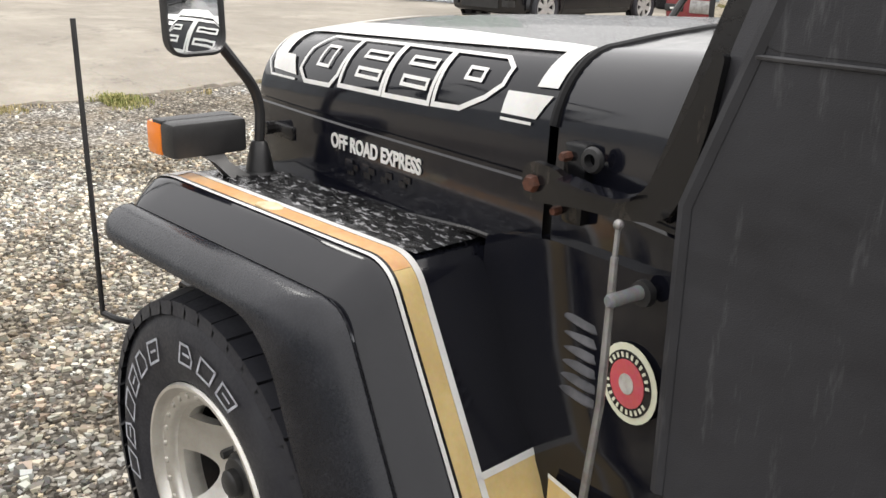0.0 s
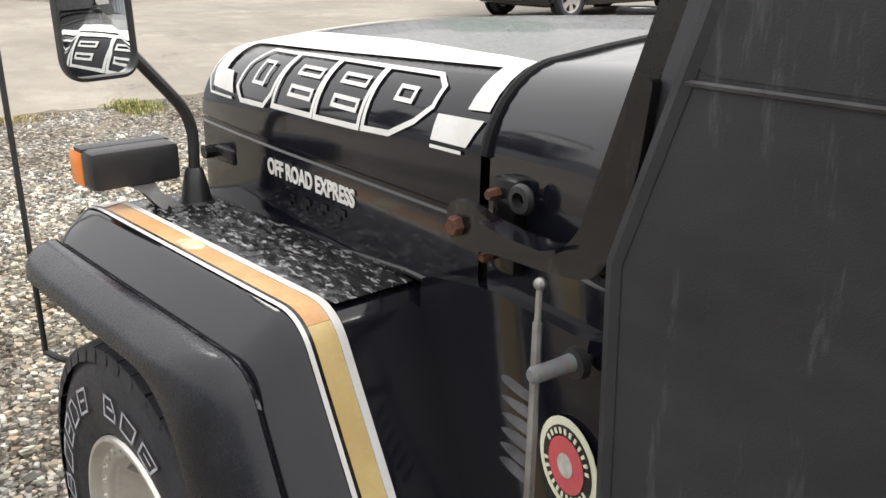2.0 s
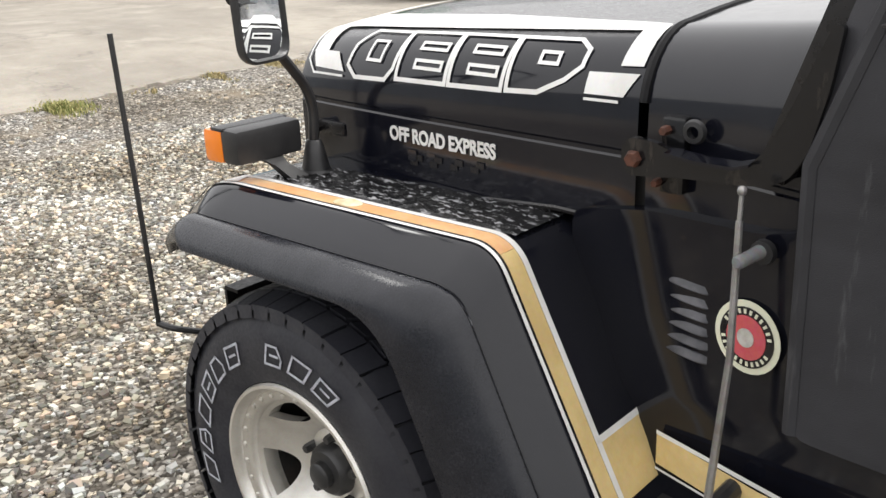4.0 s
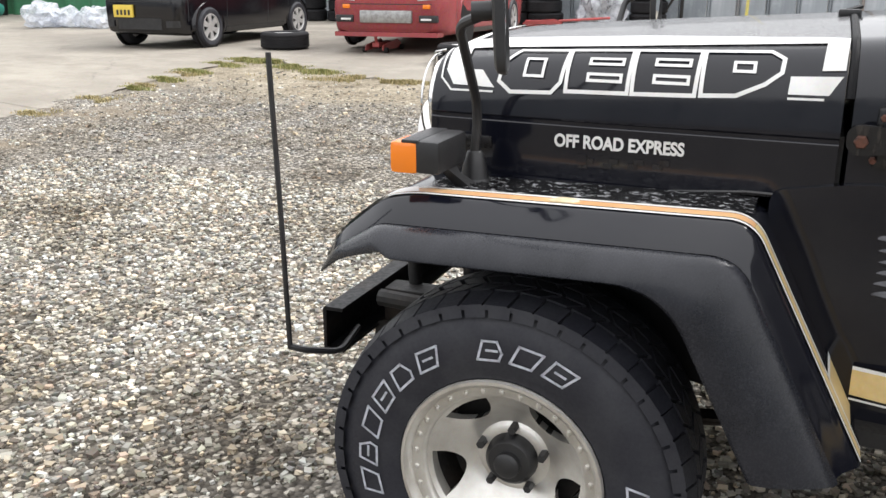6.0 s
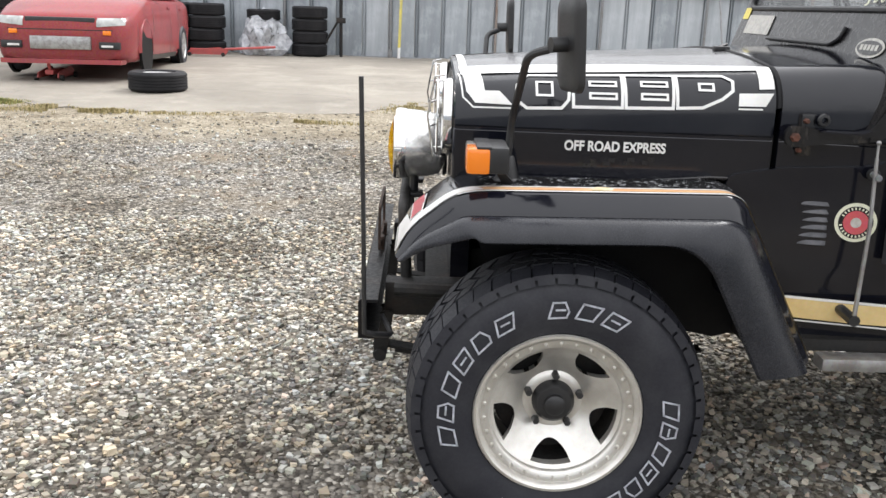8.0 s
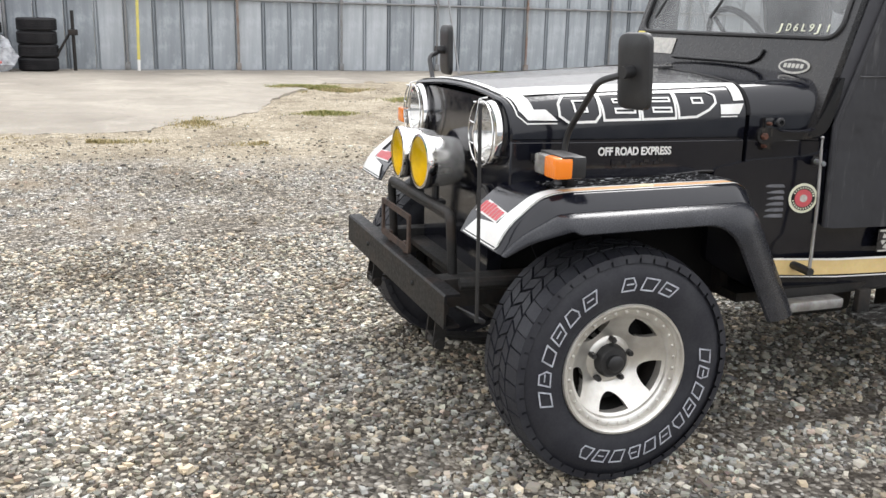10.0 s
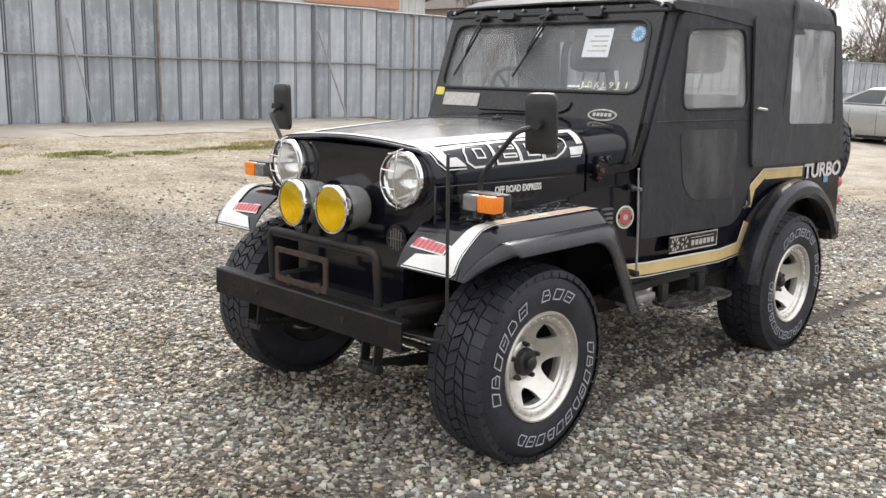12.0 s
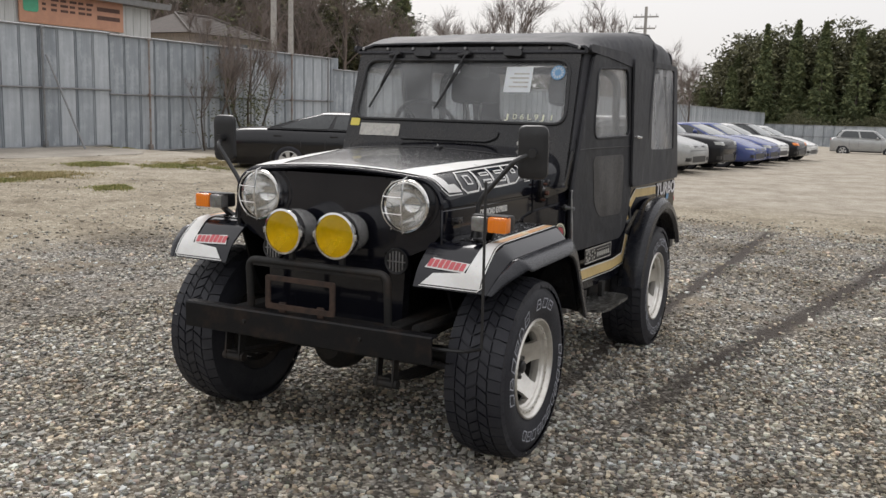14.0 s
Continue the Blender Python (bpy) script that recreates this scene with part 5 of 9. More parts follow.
def build_roof():
    bm = bmesh.new()
    rings = []
    rnd = random.Random(7)
    for x in (0.93, 0.938, 0.96, 1.05, 1.2, 1.35, 1.5, 1.65, 1.8, 1.9, 1.96, 2.0, 2.06, 2.15, 2.3, 2.4, 2.45):
        hw, zt = roof_half(x), roof_top(x)
        edge = float(np.interp(x, [0.88, 1.05, 1.6, 1.8, 2.5], [1.655, 1.65, 1.635, 1.60, 1.60]))
        pts = [(hw + 0.012, edge), (hw + 0.01, edge + 0.02), (hw + 0.004, max(edge + 0.025, zt - 0.09)), (hw - 0.008, max(edge + 0.03, zt - 0.052)), (hw - 0.035, zt - 0.024), (hw - 0.09, zt - 0.008), (hw - 0.25, zt - 0.003 + rnd.uniform(-0.004, 0.004)), (0.2, zt + rnd.uniform(-0.004, 0.004))]
        ring = [V(x, -y, z) for y, z in pts] + [V(x, 0, zt)] + [V(x, y, z) for y, z in reversed(pts)]
        inner = [p + V(0, -0.012 if p.y > 0.01 else 0.012 if p.y < -0.01 else 0, -0.008) for p in reversed(ring)]
        rings.append(ring + inner)
    loft(bm, rings)
    roof = part("canvas_roof", bm, CANVAS, VEH, "black canvas soft top, slightly slack")
    for k in range(9):
        bm = bmesh.new()
        y = -0.6 + 0.15 * k
        z = 1.672
        lathe(bm, [(0, -0.006), (0.006, -0.006), (0.008, -0.002), (0.008, 0.003), (0, 0.003)], (0.928, y, z), axis="x", seg=10)
        part("snap", bm, STEEL, roof)
    bm = bmesh.new()
    tube(bm, [V(0.93, y, 1.652) for y in (-0.63, -0.3, 0, 0.3, 0.63)], 0.009, 8)
    part("front_hem", bm, CANVAS, roof)
    for sg in (-1, 1):
        # canvas strip that closes the gap between windshield post and door
        bm = bmesh.new()
        loft(bm, [[V(x, sg * (y + d), z) for x, y, d in ((x0, 0.596, 0.0), (x1, y1 - 0.01, 0.0), (x1, y1, 0.012), (x0, 0.608, 0.012))] for x0, x1, y1, z in ((0.775, 0.83, 0.628, 1.06), (0.81, 0.885, 0.63, 1.2), (0.862, 0.94, 0.634, 1.36), (0.908, 0.99, 0.637, 1.5), (0.955, 1.04, 0.64, 1.66))])
        part("post_strip", bm, CANVAS, roof)
        # folded flap over the door top
        bm = bmesh.new()
        prism(bm, rounded([(0.93, 1.69), (0.93, 1.655), (1.2, 1.64), (1.5, 1.615), (1.6, 1.61), (1.62, 1.63), (1.5, 1.68)], 0.03), 0.012, (V(0, sg * 0.592, 0), V(1, sg * 0.06, 0), V(0, 0, 1), V(0, sg, 0)))
        part("roof_flap", bm, CANVAS, roof)
        # rear curtain with its clear window
        o, u = V(1.6, sg * 0.699, 0), V(1, sg * 0.022, 0).normalized()
        nn = V(-u.y * sg, u.x * sg, 0)
        bm = bmesh.new()
        outer = rounded([(0.02, 0.968), (1.045, 0.968), (0.855, 1.66), (-0.06, 1.66)], 0.03, 5)
        inner = rounded([(0.36, 1.165), (0.885, 1.155), (0.795, 1.632), (0.33, 1.626)], 0.03, 5)
        ring_plate(bm, outer, inner, 0.012, (o, u, V(0, 0, 1), nn))
        c = part("side_curtain", bm, CANVAS, VEH, "black canvas rear side curtain")
        bm = bmesh.new()
        # the vinyl sags in soft vertical folds
        g = [[None] * 9 for _ in range(13)]
        for i in range(13):
            for j in range(9):
                tt, vv = i / 12, j / 8
                p0 = V(0.345 + 0.55 * tt, 1.15 + 0.49 * vv)
                p0.x -= 0.075 * vv * tt + 0.02 * vv * (1 - tt)
                w = 0.012 * math.sin(11 * tt + 4 * vv) * math.sin(math.pi * tt) * math.sin(math.pi * vv) - 0.001
                g[i][j] = bm.verts.new(o + u * p0.x + V(0, 0, p0.y) + nn * (0.005 + w))
        for i in range(12):
            for j in range(8):
                bm.faces.new((g[i][j], g[i + 1][j], g[i + 1][j + 1], g[i][j + 1]))
        w = part("curtain_window", bm, OLD_VINYL, c, "wrinkled cloudy vinyl side window with painted-in sky sheen")
        w.visible_shadow = False
        # bulge of the bow at the roof's rear edge
        bm = bmesh.new()
        tube(bm, [V(1.95, sg * 0.55, 1.818), V(1.95, sg * 0.66, 1.8), V(1.94, sg * 0.712, 1.72), V(1.90, sg * 0.714, 1.5), V(1.88, sg * 0.712, 1.2)], [0.016, 0.018, 0.018, 0.012, 0.006], 8)
        part("roof_bow", bm, CANVAS, roof)
    bm = bmesh.new()
    fr = (V(2.45, 0, 1.75), V(0, 1, 0), V(0.20, 0, -0.74).normalized(), V(0.965, 0, 0.26))
    outer = rounded([(-0.69, 0), (0.69, 0), (0.71, 0.83), (-0.71, 0.83)], 0.05, 5)
    inner = rounded([(-0.48, 0.09), (0.48, 0.09), (0.5, 0.48), (-0.5, 0.48)], 0.05, 5)
    ring_plate(bm, outer, inner, 0.012, fr)
    b = part("rear_curtain", bm, CANVAS, VEH, "black canvas rear curtain")
    bm = bmesh.new()
    prism(bm, inner, 0.003, (fr[0] + fr[3] * 0.004, *fr[1:]))
    w = part("rear_window", bm, VINYL, b, "cloudy clear vinyl rear window")
    w.visible_shadow = False


build_roof()


def build_interior():
    dark = surface("seat_cloth", (0.015, 0.015, 0.017), (0.03, 0.03, 0.032), 0.8, 0.95, scale=20, grain=300, bump=0.2)
    for sg in (-1, 1):
        s = new("seat")
        s.parent = VEH
        s["label"] = "dark cloth front seat with headrest"
        bm = bmesh.new()
        box(bm, 1.12, 1.56, sg * 0.31 - 0.22, sg * 0.31 + 0.22, 0.78, 0.92, 0.04)
        part("cushion", bm, dark, s)
        bm = bmesh.new()
        box(bm, -0.07, 0.07, -0.23, 0.23, 0, 0.45, 0.06, pose(1.57, sg * 0.31, 0.86, 0, 14, 0))
        part("backrest", bm, dark, s)
        bm = bmesh.new()
        box(bm, -0.055, 0.055, -0.15, 0.15, 0.0, 0.19, 0.05, pose(1.73, sg * 0.31, 1.40, 0, 8, 0))
        part("headrest", bm, dark, s)
        bm = bmesh.new()
        for d in (-0.05, 0.05):
            tube(bm, [(1.68, sg * 0.31 + d, 1.27), (1.735, sg * 0.31 + d, 1.45)], 0.007, 6)
        part("headrest_post", bm, STEEL, s)
    bm = bmesh.new()
    box(bm, 0.83, 0.95, -0.58, 0.58, 1.0, 1.2, 0.03)
    part("dashboard", bm, BLACK_PLASTIC, VEH)
    sw = new("steering_wheel")
    sw.parent = VEH
    m = pose(1.13, 0.31, 1.24, 0, 62, 0)
    bm = bmesh.new()
    tube(bm, [m @ V(0.19 * math.cos(a), 0.19 * math.sin(a), 0) for a in (2 * math.pi * k / 28 for k in range(29))], 0.013, 8)
    part("wheel_rim", bm, BLACK_PLASTIC, sw)
    for k in range(3):
        a = 2 * math.pi * k / 3 + 0.5
        bm = bmesh.new()
        tube(bm, [m @ V(0, 0, -0.02), m @ V(0.19 * math.cos(a), 0.19 * math.sin(a), 0)], 0.010, 6)
        part("spoke", bm, BLACK_PLASTIC, sw)
    bm = bmesh.new()
    tube(bm, [m @ V(0, 0, 0.01), m @ V(0, 0, -0.25)], 0.025, 10)
    part("column", bm, BLACK_PLASTIC, sw)
    rb = new("roll_bar")
    rb.parent = VEH
    bm = bmesh.new()
    tube(bm, bend_path([V(1.78, -0.55, 0.75), V(1.78, -0.55, 1.6), V(1.78, 0.55, 1.6), V(1.78, 0.55, 0.75)], 0.12), 0.022, 10)
    part("hoop", bm, BLACK_PLASTIC, rb)
    bm = bmesh.new()
    prism(bm, rounded([(-0.10, 0), (0.10, 0), (0.095, 0.055), (-0.095, 0.055)], 0.015, 3), 0.012, (V(1.02, 0.0, 1.53), V(0, 1, 0), V(0, 0, 1), V(-1, 0, 0)))
    part("inside_mirror", bm, BLACK_PLASTIC, VEH)


build_interior()


# ---- nose: grille, lamps, guard, bumper, mirrors, running gear ----
def build_grille():
    bm = bmesh.new()
    fr = ((-0.252, 0, 0), (0, 1, 0), (0, 0, 1), (1, 0, 0))
    prism(bm, rounded([(-0.33, 0.799), (0.33, 0.799), (0.315, 0.52), (-0.315, 0.52)], 0.004), 0.05, fr)
    prism(bm, [(-0.235, 0.80), (0.235, 0.80), (0.235, 1.1), (-0.235, 1.1)], 0.05, fr)
    # cheeks with the round openings for the headlights
    cheek = rounded([(0.486, 0.99), (0.483, 0.9), (0.43, 0.84), (0.34, 0.80), (0.235, 0.80), (0.235, 1.1), (0.38, 1.09), (0.42, 1.082), (0.45, 1.062), (0.473, 1.03)], 0.01, 2)
    for sg in (-1, 1):
        rim, hole = [], []
        for k in range(72):
            d = V(math.cos(2 * math.pi * k / 72), math.sin(2 * math.pi * k / 72))
            best = 0.3
            for p, q in zip(cheek, cheek[1:] + cheek[:1]):
                e, w = V(*q) - V(*p), V(*p) - V(0.345, 1.0)
                det = d.x * -e.y + e.x * d.y
                if abs(det) > 1e-9:
                    t, s = (w.x * -e.y + e.x * w.y) / det, (d.x * w.y - d.y * w.x) / det
                    if t > 0 and -1e-6 <= s <= 1 + 1e-6:
                        best = min(best, t)
            rim.append((sg * (0.345 + d.x * best), 1.0 + d.y * best))
            hole.append((sg * (0.345 + d.x * min(best - 0.001, 0.096)), 1.0 + d.y * min(best - 0.001, 0.096)))
        ring_plate(bm, rim, hole, 0.05, fr)
    g = part("grille", bm, PAINT, VEH, "black flat grille panel")
    for sg in (-1, 1):
        bm = bmesh.new()
        lathe(bm, [(0.0, 0.0), (0.047, 0.0), (0.052, -0.008), (0.05, -0.014), (0.042, -0.012), (0.04, -0.006), (0.0, -0.006)], (-0.255, sg * 0.295, 0.777), axis="x", seg=28)
        h = part("horn_grille", bm, BLACK_PLASTIC, g, "round slotted horn grille")
        for k in range(5):
            bm = bmesh.new()
            d = -0.028 + 0.014 * k
            hh = math.sqrt(0.041 ** 2 - d * d)
            box(bm, -0.268, -0.264, sg * 0.295 + d - 0.0022, sg * 0.295 + d + 0.0022, 0.777 - hh, 0.777 + hh)
            part("slat", bm, STEEL, h)
        bm = bmesh.new()
        box(bm, -0.268, -0.264, sg * 0.295 - 0.04, sg * 0.295 + 0.04, 0.775, 0.779)
        part("crossbar", bm, STEEL, h)


build_grille()


def build_headlight(sg):
    c = V(-0.255, sg * 0.345, 1.0)
    h = new("headlight")
    h.parent, h.location, h.scale = VEH, c, (0.92, 0.92, 0.92)
    h["label"] = "round headlight behind a chrome wire guard"
    bm = bmesh.new()
    lathe(bm, [(0.092, 0.03), (0.108, 0.0), (0.110, -0.02), (0.104, -0.034), (0.094, -0.036), (0.090, -0.028)], (0, 0, 0), axis="x", seg=40)
    part("bezel", bm, CHROME, h, "chrome headlight ring")
    bm = bmesh.new()
    lathe(bm, [(0.0, 0.07), (0.025, 0.066), (0.045, 0.055), (0.065, 0.033), (0.08, 0.006), (0.091, -0.026)], (0, 0, 0), axis="x", seg=40)
    part("reflector", bm, CHROME, h)
    bm = bmesh.new()
    lathe(bm, [(0.0, -0.048), (0.03, -0.046), (0.06, -0.041), (0.08, -0.034), (0.091, -0.026)], (0, 0, 0), axis="x", seg=32)
    lg = part("lens", bm, LAMP_GLASS, h, "clear ribbed glass lens")
    lg.visible_shadow = False
    # wire guard: a hoop standing off the ring, one upright and two cross wires
    bm = bmesh.new()
    tube(bm, [V(-0.05, 0.108 * math.cos(a), 0.108 * math.sin(a)) for a in (2 * math.pi * k / 40 for k in range(41))], 0.0028, 6)
    part("guard_hoop", bm, CHROME, h)
    for z in (-0.035, 0.035):
        bm = bmesh.new()
        w = math.sqrt(0.107 ** 2 - z * z)
        tube(bm, [V(-0.074, 0, z), V(-0.068, w * 0.5, z), V(-0.052, w, z)], 0.0028, 6)
        part("guard_wire", bm, CHROME, h)
    for y in (0.0,):
        bm = bmesh.new()
        tube(bm, [V(-0.03, y, -0.118), V(-0.058, y, -0.113), V(-0.078, y, 0), V(-0.058, y, 0.113), V(-0.03, y, 0.118)], 0.0032, 6)
        part("guard_upright", bm, CHROME, h)
    for a in (60, 300):
        bm = bmesh.new()
        t = radians(a)
        tube(bm, [V(-0.058, 0.113 * math.cos(t), 0.113 * math.sin(t)), V(-0.01, 0.112 * math.cos(t), 0.112 * math.sin(t))], 0.003, 6)
        part("guard_leg", bm, CHROME, h)


def build_fog(y, z, yaw):
    h = new("fog_lamp")
    h.parent = VEH
    h.matrix_basis = pose(-0.418, y, z, 0, 0, yaw) @ Matrix.Scale(0.96, 4)
    h["label"] = "round yellow fog lamp in a chrome shell"
    bm = bmesh.new()
    lathe(bm, [(0.086, -0.006), (0.094, -0.004), (0.096, 0.008), (0.093, 0.03)], (0, 0, 0), axis="x", seg=36)
    part("rim", bm, CHROME, h, "chrome lamp rim")
    bm = bmesh.new()
    lathe(bm, [(0.092, 0.03), (0.090, 0.06), (0.086, 0.10), (0.078, 0.135), (0.05, 0.15), (0.0, 0.152)], (0, 0, 0), axis="x", seg=36)
    part("shell", bm, SHELL, h, "spotted chrome lamp shell with sky brightness in its colour")
    bm = bmesh.new()
    lathe(bm, [(0.0, -0.022), (0.03, -0.020), (0.06, -0.015), (0.08, -0.008), (0.088, -0.002)], (0, 0, 0), axis="x", seg=36)
    part("lens", bm, FOG_GLASS, h, "yellow glass lens").visible_shadow = False
    bm = bmesh.new()
    lathe(bm, [(0.0, 0.07), (0.03, 0.062), (0.055, 0.045), (0.075, 0.02), (0.087, 0.0)], (0, 0, 0), axis="x", seg=36)
    part("reflector", bm, DULL_REFLECTOR, h)
    bm = bmesh.new()
    tube(bm, [V(0.06, 0, -0.088), V(0.06, 0, -0.14)], 0.014, 8)
    box(bm, 0.03, 0.09, -0.03, 0.03, -0.15, -0.135, 0.004)
    part("bracket", bm, BLACK_PLASTIC, h)
    for s in (-1, 1):
        bm = bmesh.new()
        box(bm, -0.004, 0.02, s * 0.096 - 0.006, s * 0.096 + 0.006, -0.012, 0.012, 0.003)
        part("clip", bm, CHROME, h)


for sg in (-1, 1):
    build_headlight(sg)
build_fog(-0.110, 0.879, 2)
build_fog(0.132, 0.876, -3)


def build_guard_and_bumper():
    g = new("bull_bar")
    g.parent = VEH
    bm = bmesh.new()
    tube(bm, bend_path([V(-0.37, -0.325, 0.5), V(-0.385, -0.325, 0.745), V(-0.385, 0.325, 0.745), V(-0.37, 0.325, 0.5)], 0.04), 0.016, 12)
    part("hoop", bm, CHASSIS, g)
    bm = bmesh.new()
    box(bm, -0.395, -0.36, -0.3, 0.3, 0.722, 0.74, 0.004)
    part("lamp_rail", bm, CHASSIS, g)
    b = new("bumper")
    b.parent = VEH
    b["label"] = "black steel channel bumper with rusty scuffs"
    bm = bmesh.new()
    prof = [(-0.490, 0.456), (-0.490, 0.554), (-0.485, 0.560), (-0.440, 0.560), (-0.440, 0.552), (-0.481, 0.552), (-0.483, 0.463), (-0.440, 0.463), (-0.440, 0.455)]
    loft(bm, [[V(x, y, z) for x, z in prof] for y in (-0.572, -0.2, 0.2, 0.572)])
    part("beam", bm, BUMPER_MAT, b)
    for y in (-0.27, 0.27):
        bm = bmesh.new()
        lathe(bm, [(0, -0.006), (0.007, -0.006), (0.009, 0), (0, 0.004)], (-0.4905, y, 0.512), axis="x", seg=8)
        part("bolt", bm, CHASSIS, b)
    p = new("plate_holder")
    p.parent = VEH
    p["label"] = "empty rusty number plate frame"
    bm = bmesh.new()
    ring_plate(bm, rounded([(-0.14, 0.572), (0.185, 0.572), (0.185, 0.706), (-0.14, 0.706)], 0.01, 3), rounded([(-0.118, 0.594), (0.163, 0.594), (0.163, 0.686), (-0.118, 0.686)], 0.01, 3), 0.008, ((-0.455, 0, 0), (0, 1, 0), (0, 0, 1), (-1, 0, 0)))
    part("frame", bm, PLATE_RUST, p)
    for y in (-0.07, 0.11):
        bm = bmesh.new()
        box(bm, -0.456, -0.446, y - 0.015, y + 0.015, 0.55, 0.60, 0.002)
        part("foot", bm, PLATE_RUST, p)
    for sg in (-1, 1):
        bm = bmesh.new()
        box(bm, -0.43, 2.62, sg * 0.35 - 0.035, sg * 0.35 + 0.035, 0.455, 0.55, 0.006)
        part("frame_rail", bm, CHASSIS, VEH)
        sp = new("leaf_spring")
        sp.parent = VEH
        for k, (a, bb) in enumerate(((-0.46, 0.46), (-0.40, 0.40), (-0.32, 0.32), (-0.22, 0.22))):
            bm = bmesh.new()
            rings = []
            for i in range(9):
                t = a + (bb - a) * i / 8
                z = 0.325 - k * 0.009 + 0.35 * t * t * 0.55
                rings.append([V(t, sg * 0.36 - 0.025, z), V(t, sg * 0.36 + 0.025, z), V(t, sg * 0.36 + 0.025, z + 0.007), V(t, sg * 0.36 - 0.025, z + 0.007)])
            loft(bm, rings)
            part("leaf", bm, CHASSIS, sp)
        for x in (-0.44, 1.6):
            for dy in (-0.034, 0.034):
                bm = bmesh.new()
                prism(bm, rounded([(x - 0.022, 0.33), (x + 0.018, 0.34), (x + 0.035, 0.47), (x - 0.005, 0.47)], 0.015, 3), 0.008, ((0, sg * 0.36 + dy - 0.004, 0), (1, 0, 0), (0, 0, 1), (0, 1, 0)))
                part("shackle", bm, CHASSIS, VEH)
            bm = bmesh.new()
            tube(bm, [(x + 0.0, sg * 0.36 - 0.05, 0.345), (x, sg * 0.36 + 0.05, 0.345)], 0.018, 10)
            part("spring_eye", bm, CHASSIS, VEH)
        bm = bmesh.new()
        tube(bm, [(0.07, sg * 0.42, 0.36), (0.16, sg * 0.40, 0.56)], 0.024, 10)
        part("shock_absorber", bm, STEEL, VEH)
    for x in (0.0, 2.03):
        a = new("axle")
        a.parent = VEH
        bm = bmesh.new()
        tube(bm, [(x, -0.58, 0.353), (x, 0.58, 0.353)], 0.038, 12)
        part("axle_tube", bm, CHASSIS, a)
        bm = bmesh.new()
        lathe(bm, [(0, -0.13), (0.06, -0.12), (0.115, -0.06), (0.125, 0), (0.115, 0.06), (0.06, 0.12), (0, 0.13)], (x, 0.12, 0.35), axis="x", seg=20)
        part("differential", bm, CHASSIS, a)
    bm = bmesh.new()
    tube(bm, [(-0.14, -0.5, 0.35), (-0.14, 0.5, 0.35)], 0.014, 8)
    part("tie_rod", bm, CHASSIS, VEH)
    bm = bmesh.new()
    box(bm, -0.2, 0.35, -0.24, 0.24, 0.45, 0.62, 0.04)
    part("engine_sump", bm, CHASSIS, VEH)
    bm = bmesh.new()
    box(bm, 0.55, 1.3, -0.18, 0.18, 0.34, 0.5, 0.04)
    part("gearbox", bm, CHASSIS, VEH)
    # unseen pan, case, tank, exhaust and shafts, added to block light under the body
    bm = bmesh.new()
    box(bm, -0.32, 0.5, -0.34, 0.34, 0.50, 0.52, 0.004)
    part("splash_pan", bm, CHASSIS, VEH)
    bm = bmesh.new()
    box(bm, 1.0, 1.32, -0.30, 0.12, 0.26, 0.44, 0.05)
    part("transfer_case", bm, CHASSIS, VEH)
    bm = bmesh.new()
    box(bm, 1.30, 1.85, -0.60, -0.40, 0.30, 0.48, 0.03)
    part("fuel_tank", bm, CHASSIS, VEH)
    bm = bmesh.new()
    tube(bm, bend_path([V(0.2, 0.26, 0.42), V(0.8, 0.28, 0.37), V(1.3, 0.42, 0.36), V(1.9, 0.44, 0.36)], 0.1), 0.024, 10)
    tube(bm, [V(1.2, 0.41, 0.365), V(1.25, 0.42, 0.365), V(1.65, 0.44, 0.36), V(1.7, 0.44, 0.36)], [0.03, 0.07, 0.07, 0.03], 14)
    part("exhaust", bm, RUST, VEH)
    bm = bmesh.new()
    tube(bm, [V(0.1, 0.12, 0.36), V(1.0, -0.1, 0.38)], 0.026, 10)
    tube(bm, [V(1.3, -0.1, 0.38), V(2.0, 0.1, 0.36)], 0.026, 10)
    part("prop_shaft", bm, CHASSIS, VEH)
    # step plates on brackets under the door
    for sg in (-1, 1):
        st = new("side_step")
        st.parent = VEH
        bm = bmesh.new()
        prism(bm, rounded([(0.93, -0.092), (1.42, -0.092), (1.42, 0.092), (0.93, 0.092)], 0.09, 8), 0.014, ((0, sg * 0.70, 0.398), (1, 0, 0), (0, 1, 0), (0, 0, 1)))
        part("tread_plate", bm, STEP_PLATE, st, "oval step plate of worn wet chequer sheet")
        for x in (0.985, 1.30):
            bm = bmesh.new()
            box(bm, x - 0.025, x + 0.025, sg * 0.66 - 0.012, sg * 0.66 + 0.012, 0.405, 0.49, 0.003)
            part("bracket", bm, CHASSIS, st)
        bm = bmesh.new()
        box(bm, 0.66, 0.88, sg * 0.66 - 0.03, sg * 0.66 + 0.03, 0.44, 0.475, 0.01)
        part("front_step", bm, STEEL, st, "worn silver step bar")
    # tow hook bracket and bent plate at the bumper's left end
    bm = bmesh.new()
    tube(bm, bend_path([V(-0.43, -0.52, 0.50), V(-0.40, -0.66, 0.50), V(-0.44, -0.74, 0.53), V(-0.463, -0.756, 0.541)], 0.03), 0.007, 8)
    pole = new("marker_pole")
    pole.parent = VEH
    pole["label"] = "thin black corner marker pole"
    part("pole_arm", bm, BLACK_PLASTIC, pole)
    bm = bmesh.new()
    tube(bm, [V(-0.462, -0.756, 0.536), V(-0.466, -0.756, 0.8), V(-0.474, -0.757, 1.130)], [0.0055, 0.0055, 0.0055], 8)
    part("pole_rod", bm, BLACK_PLASTIC, pole)
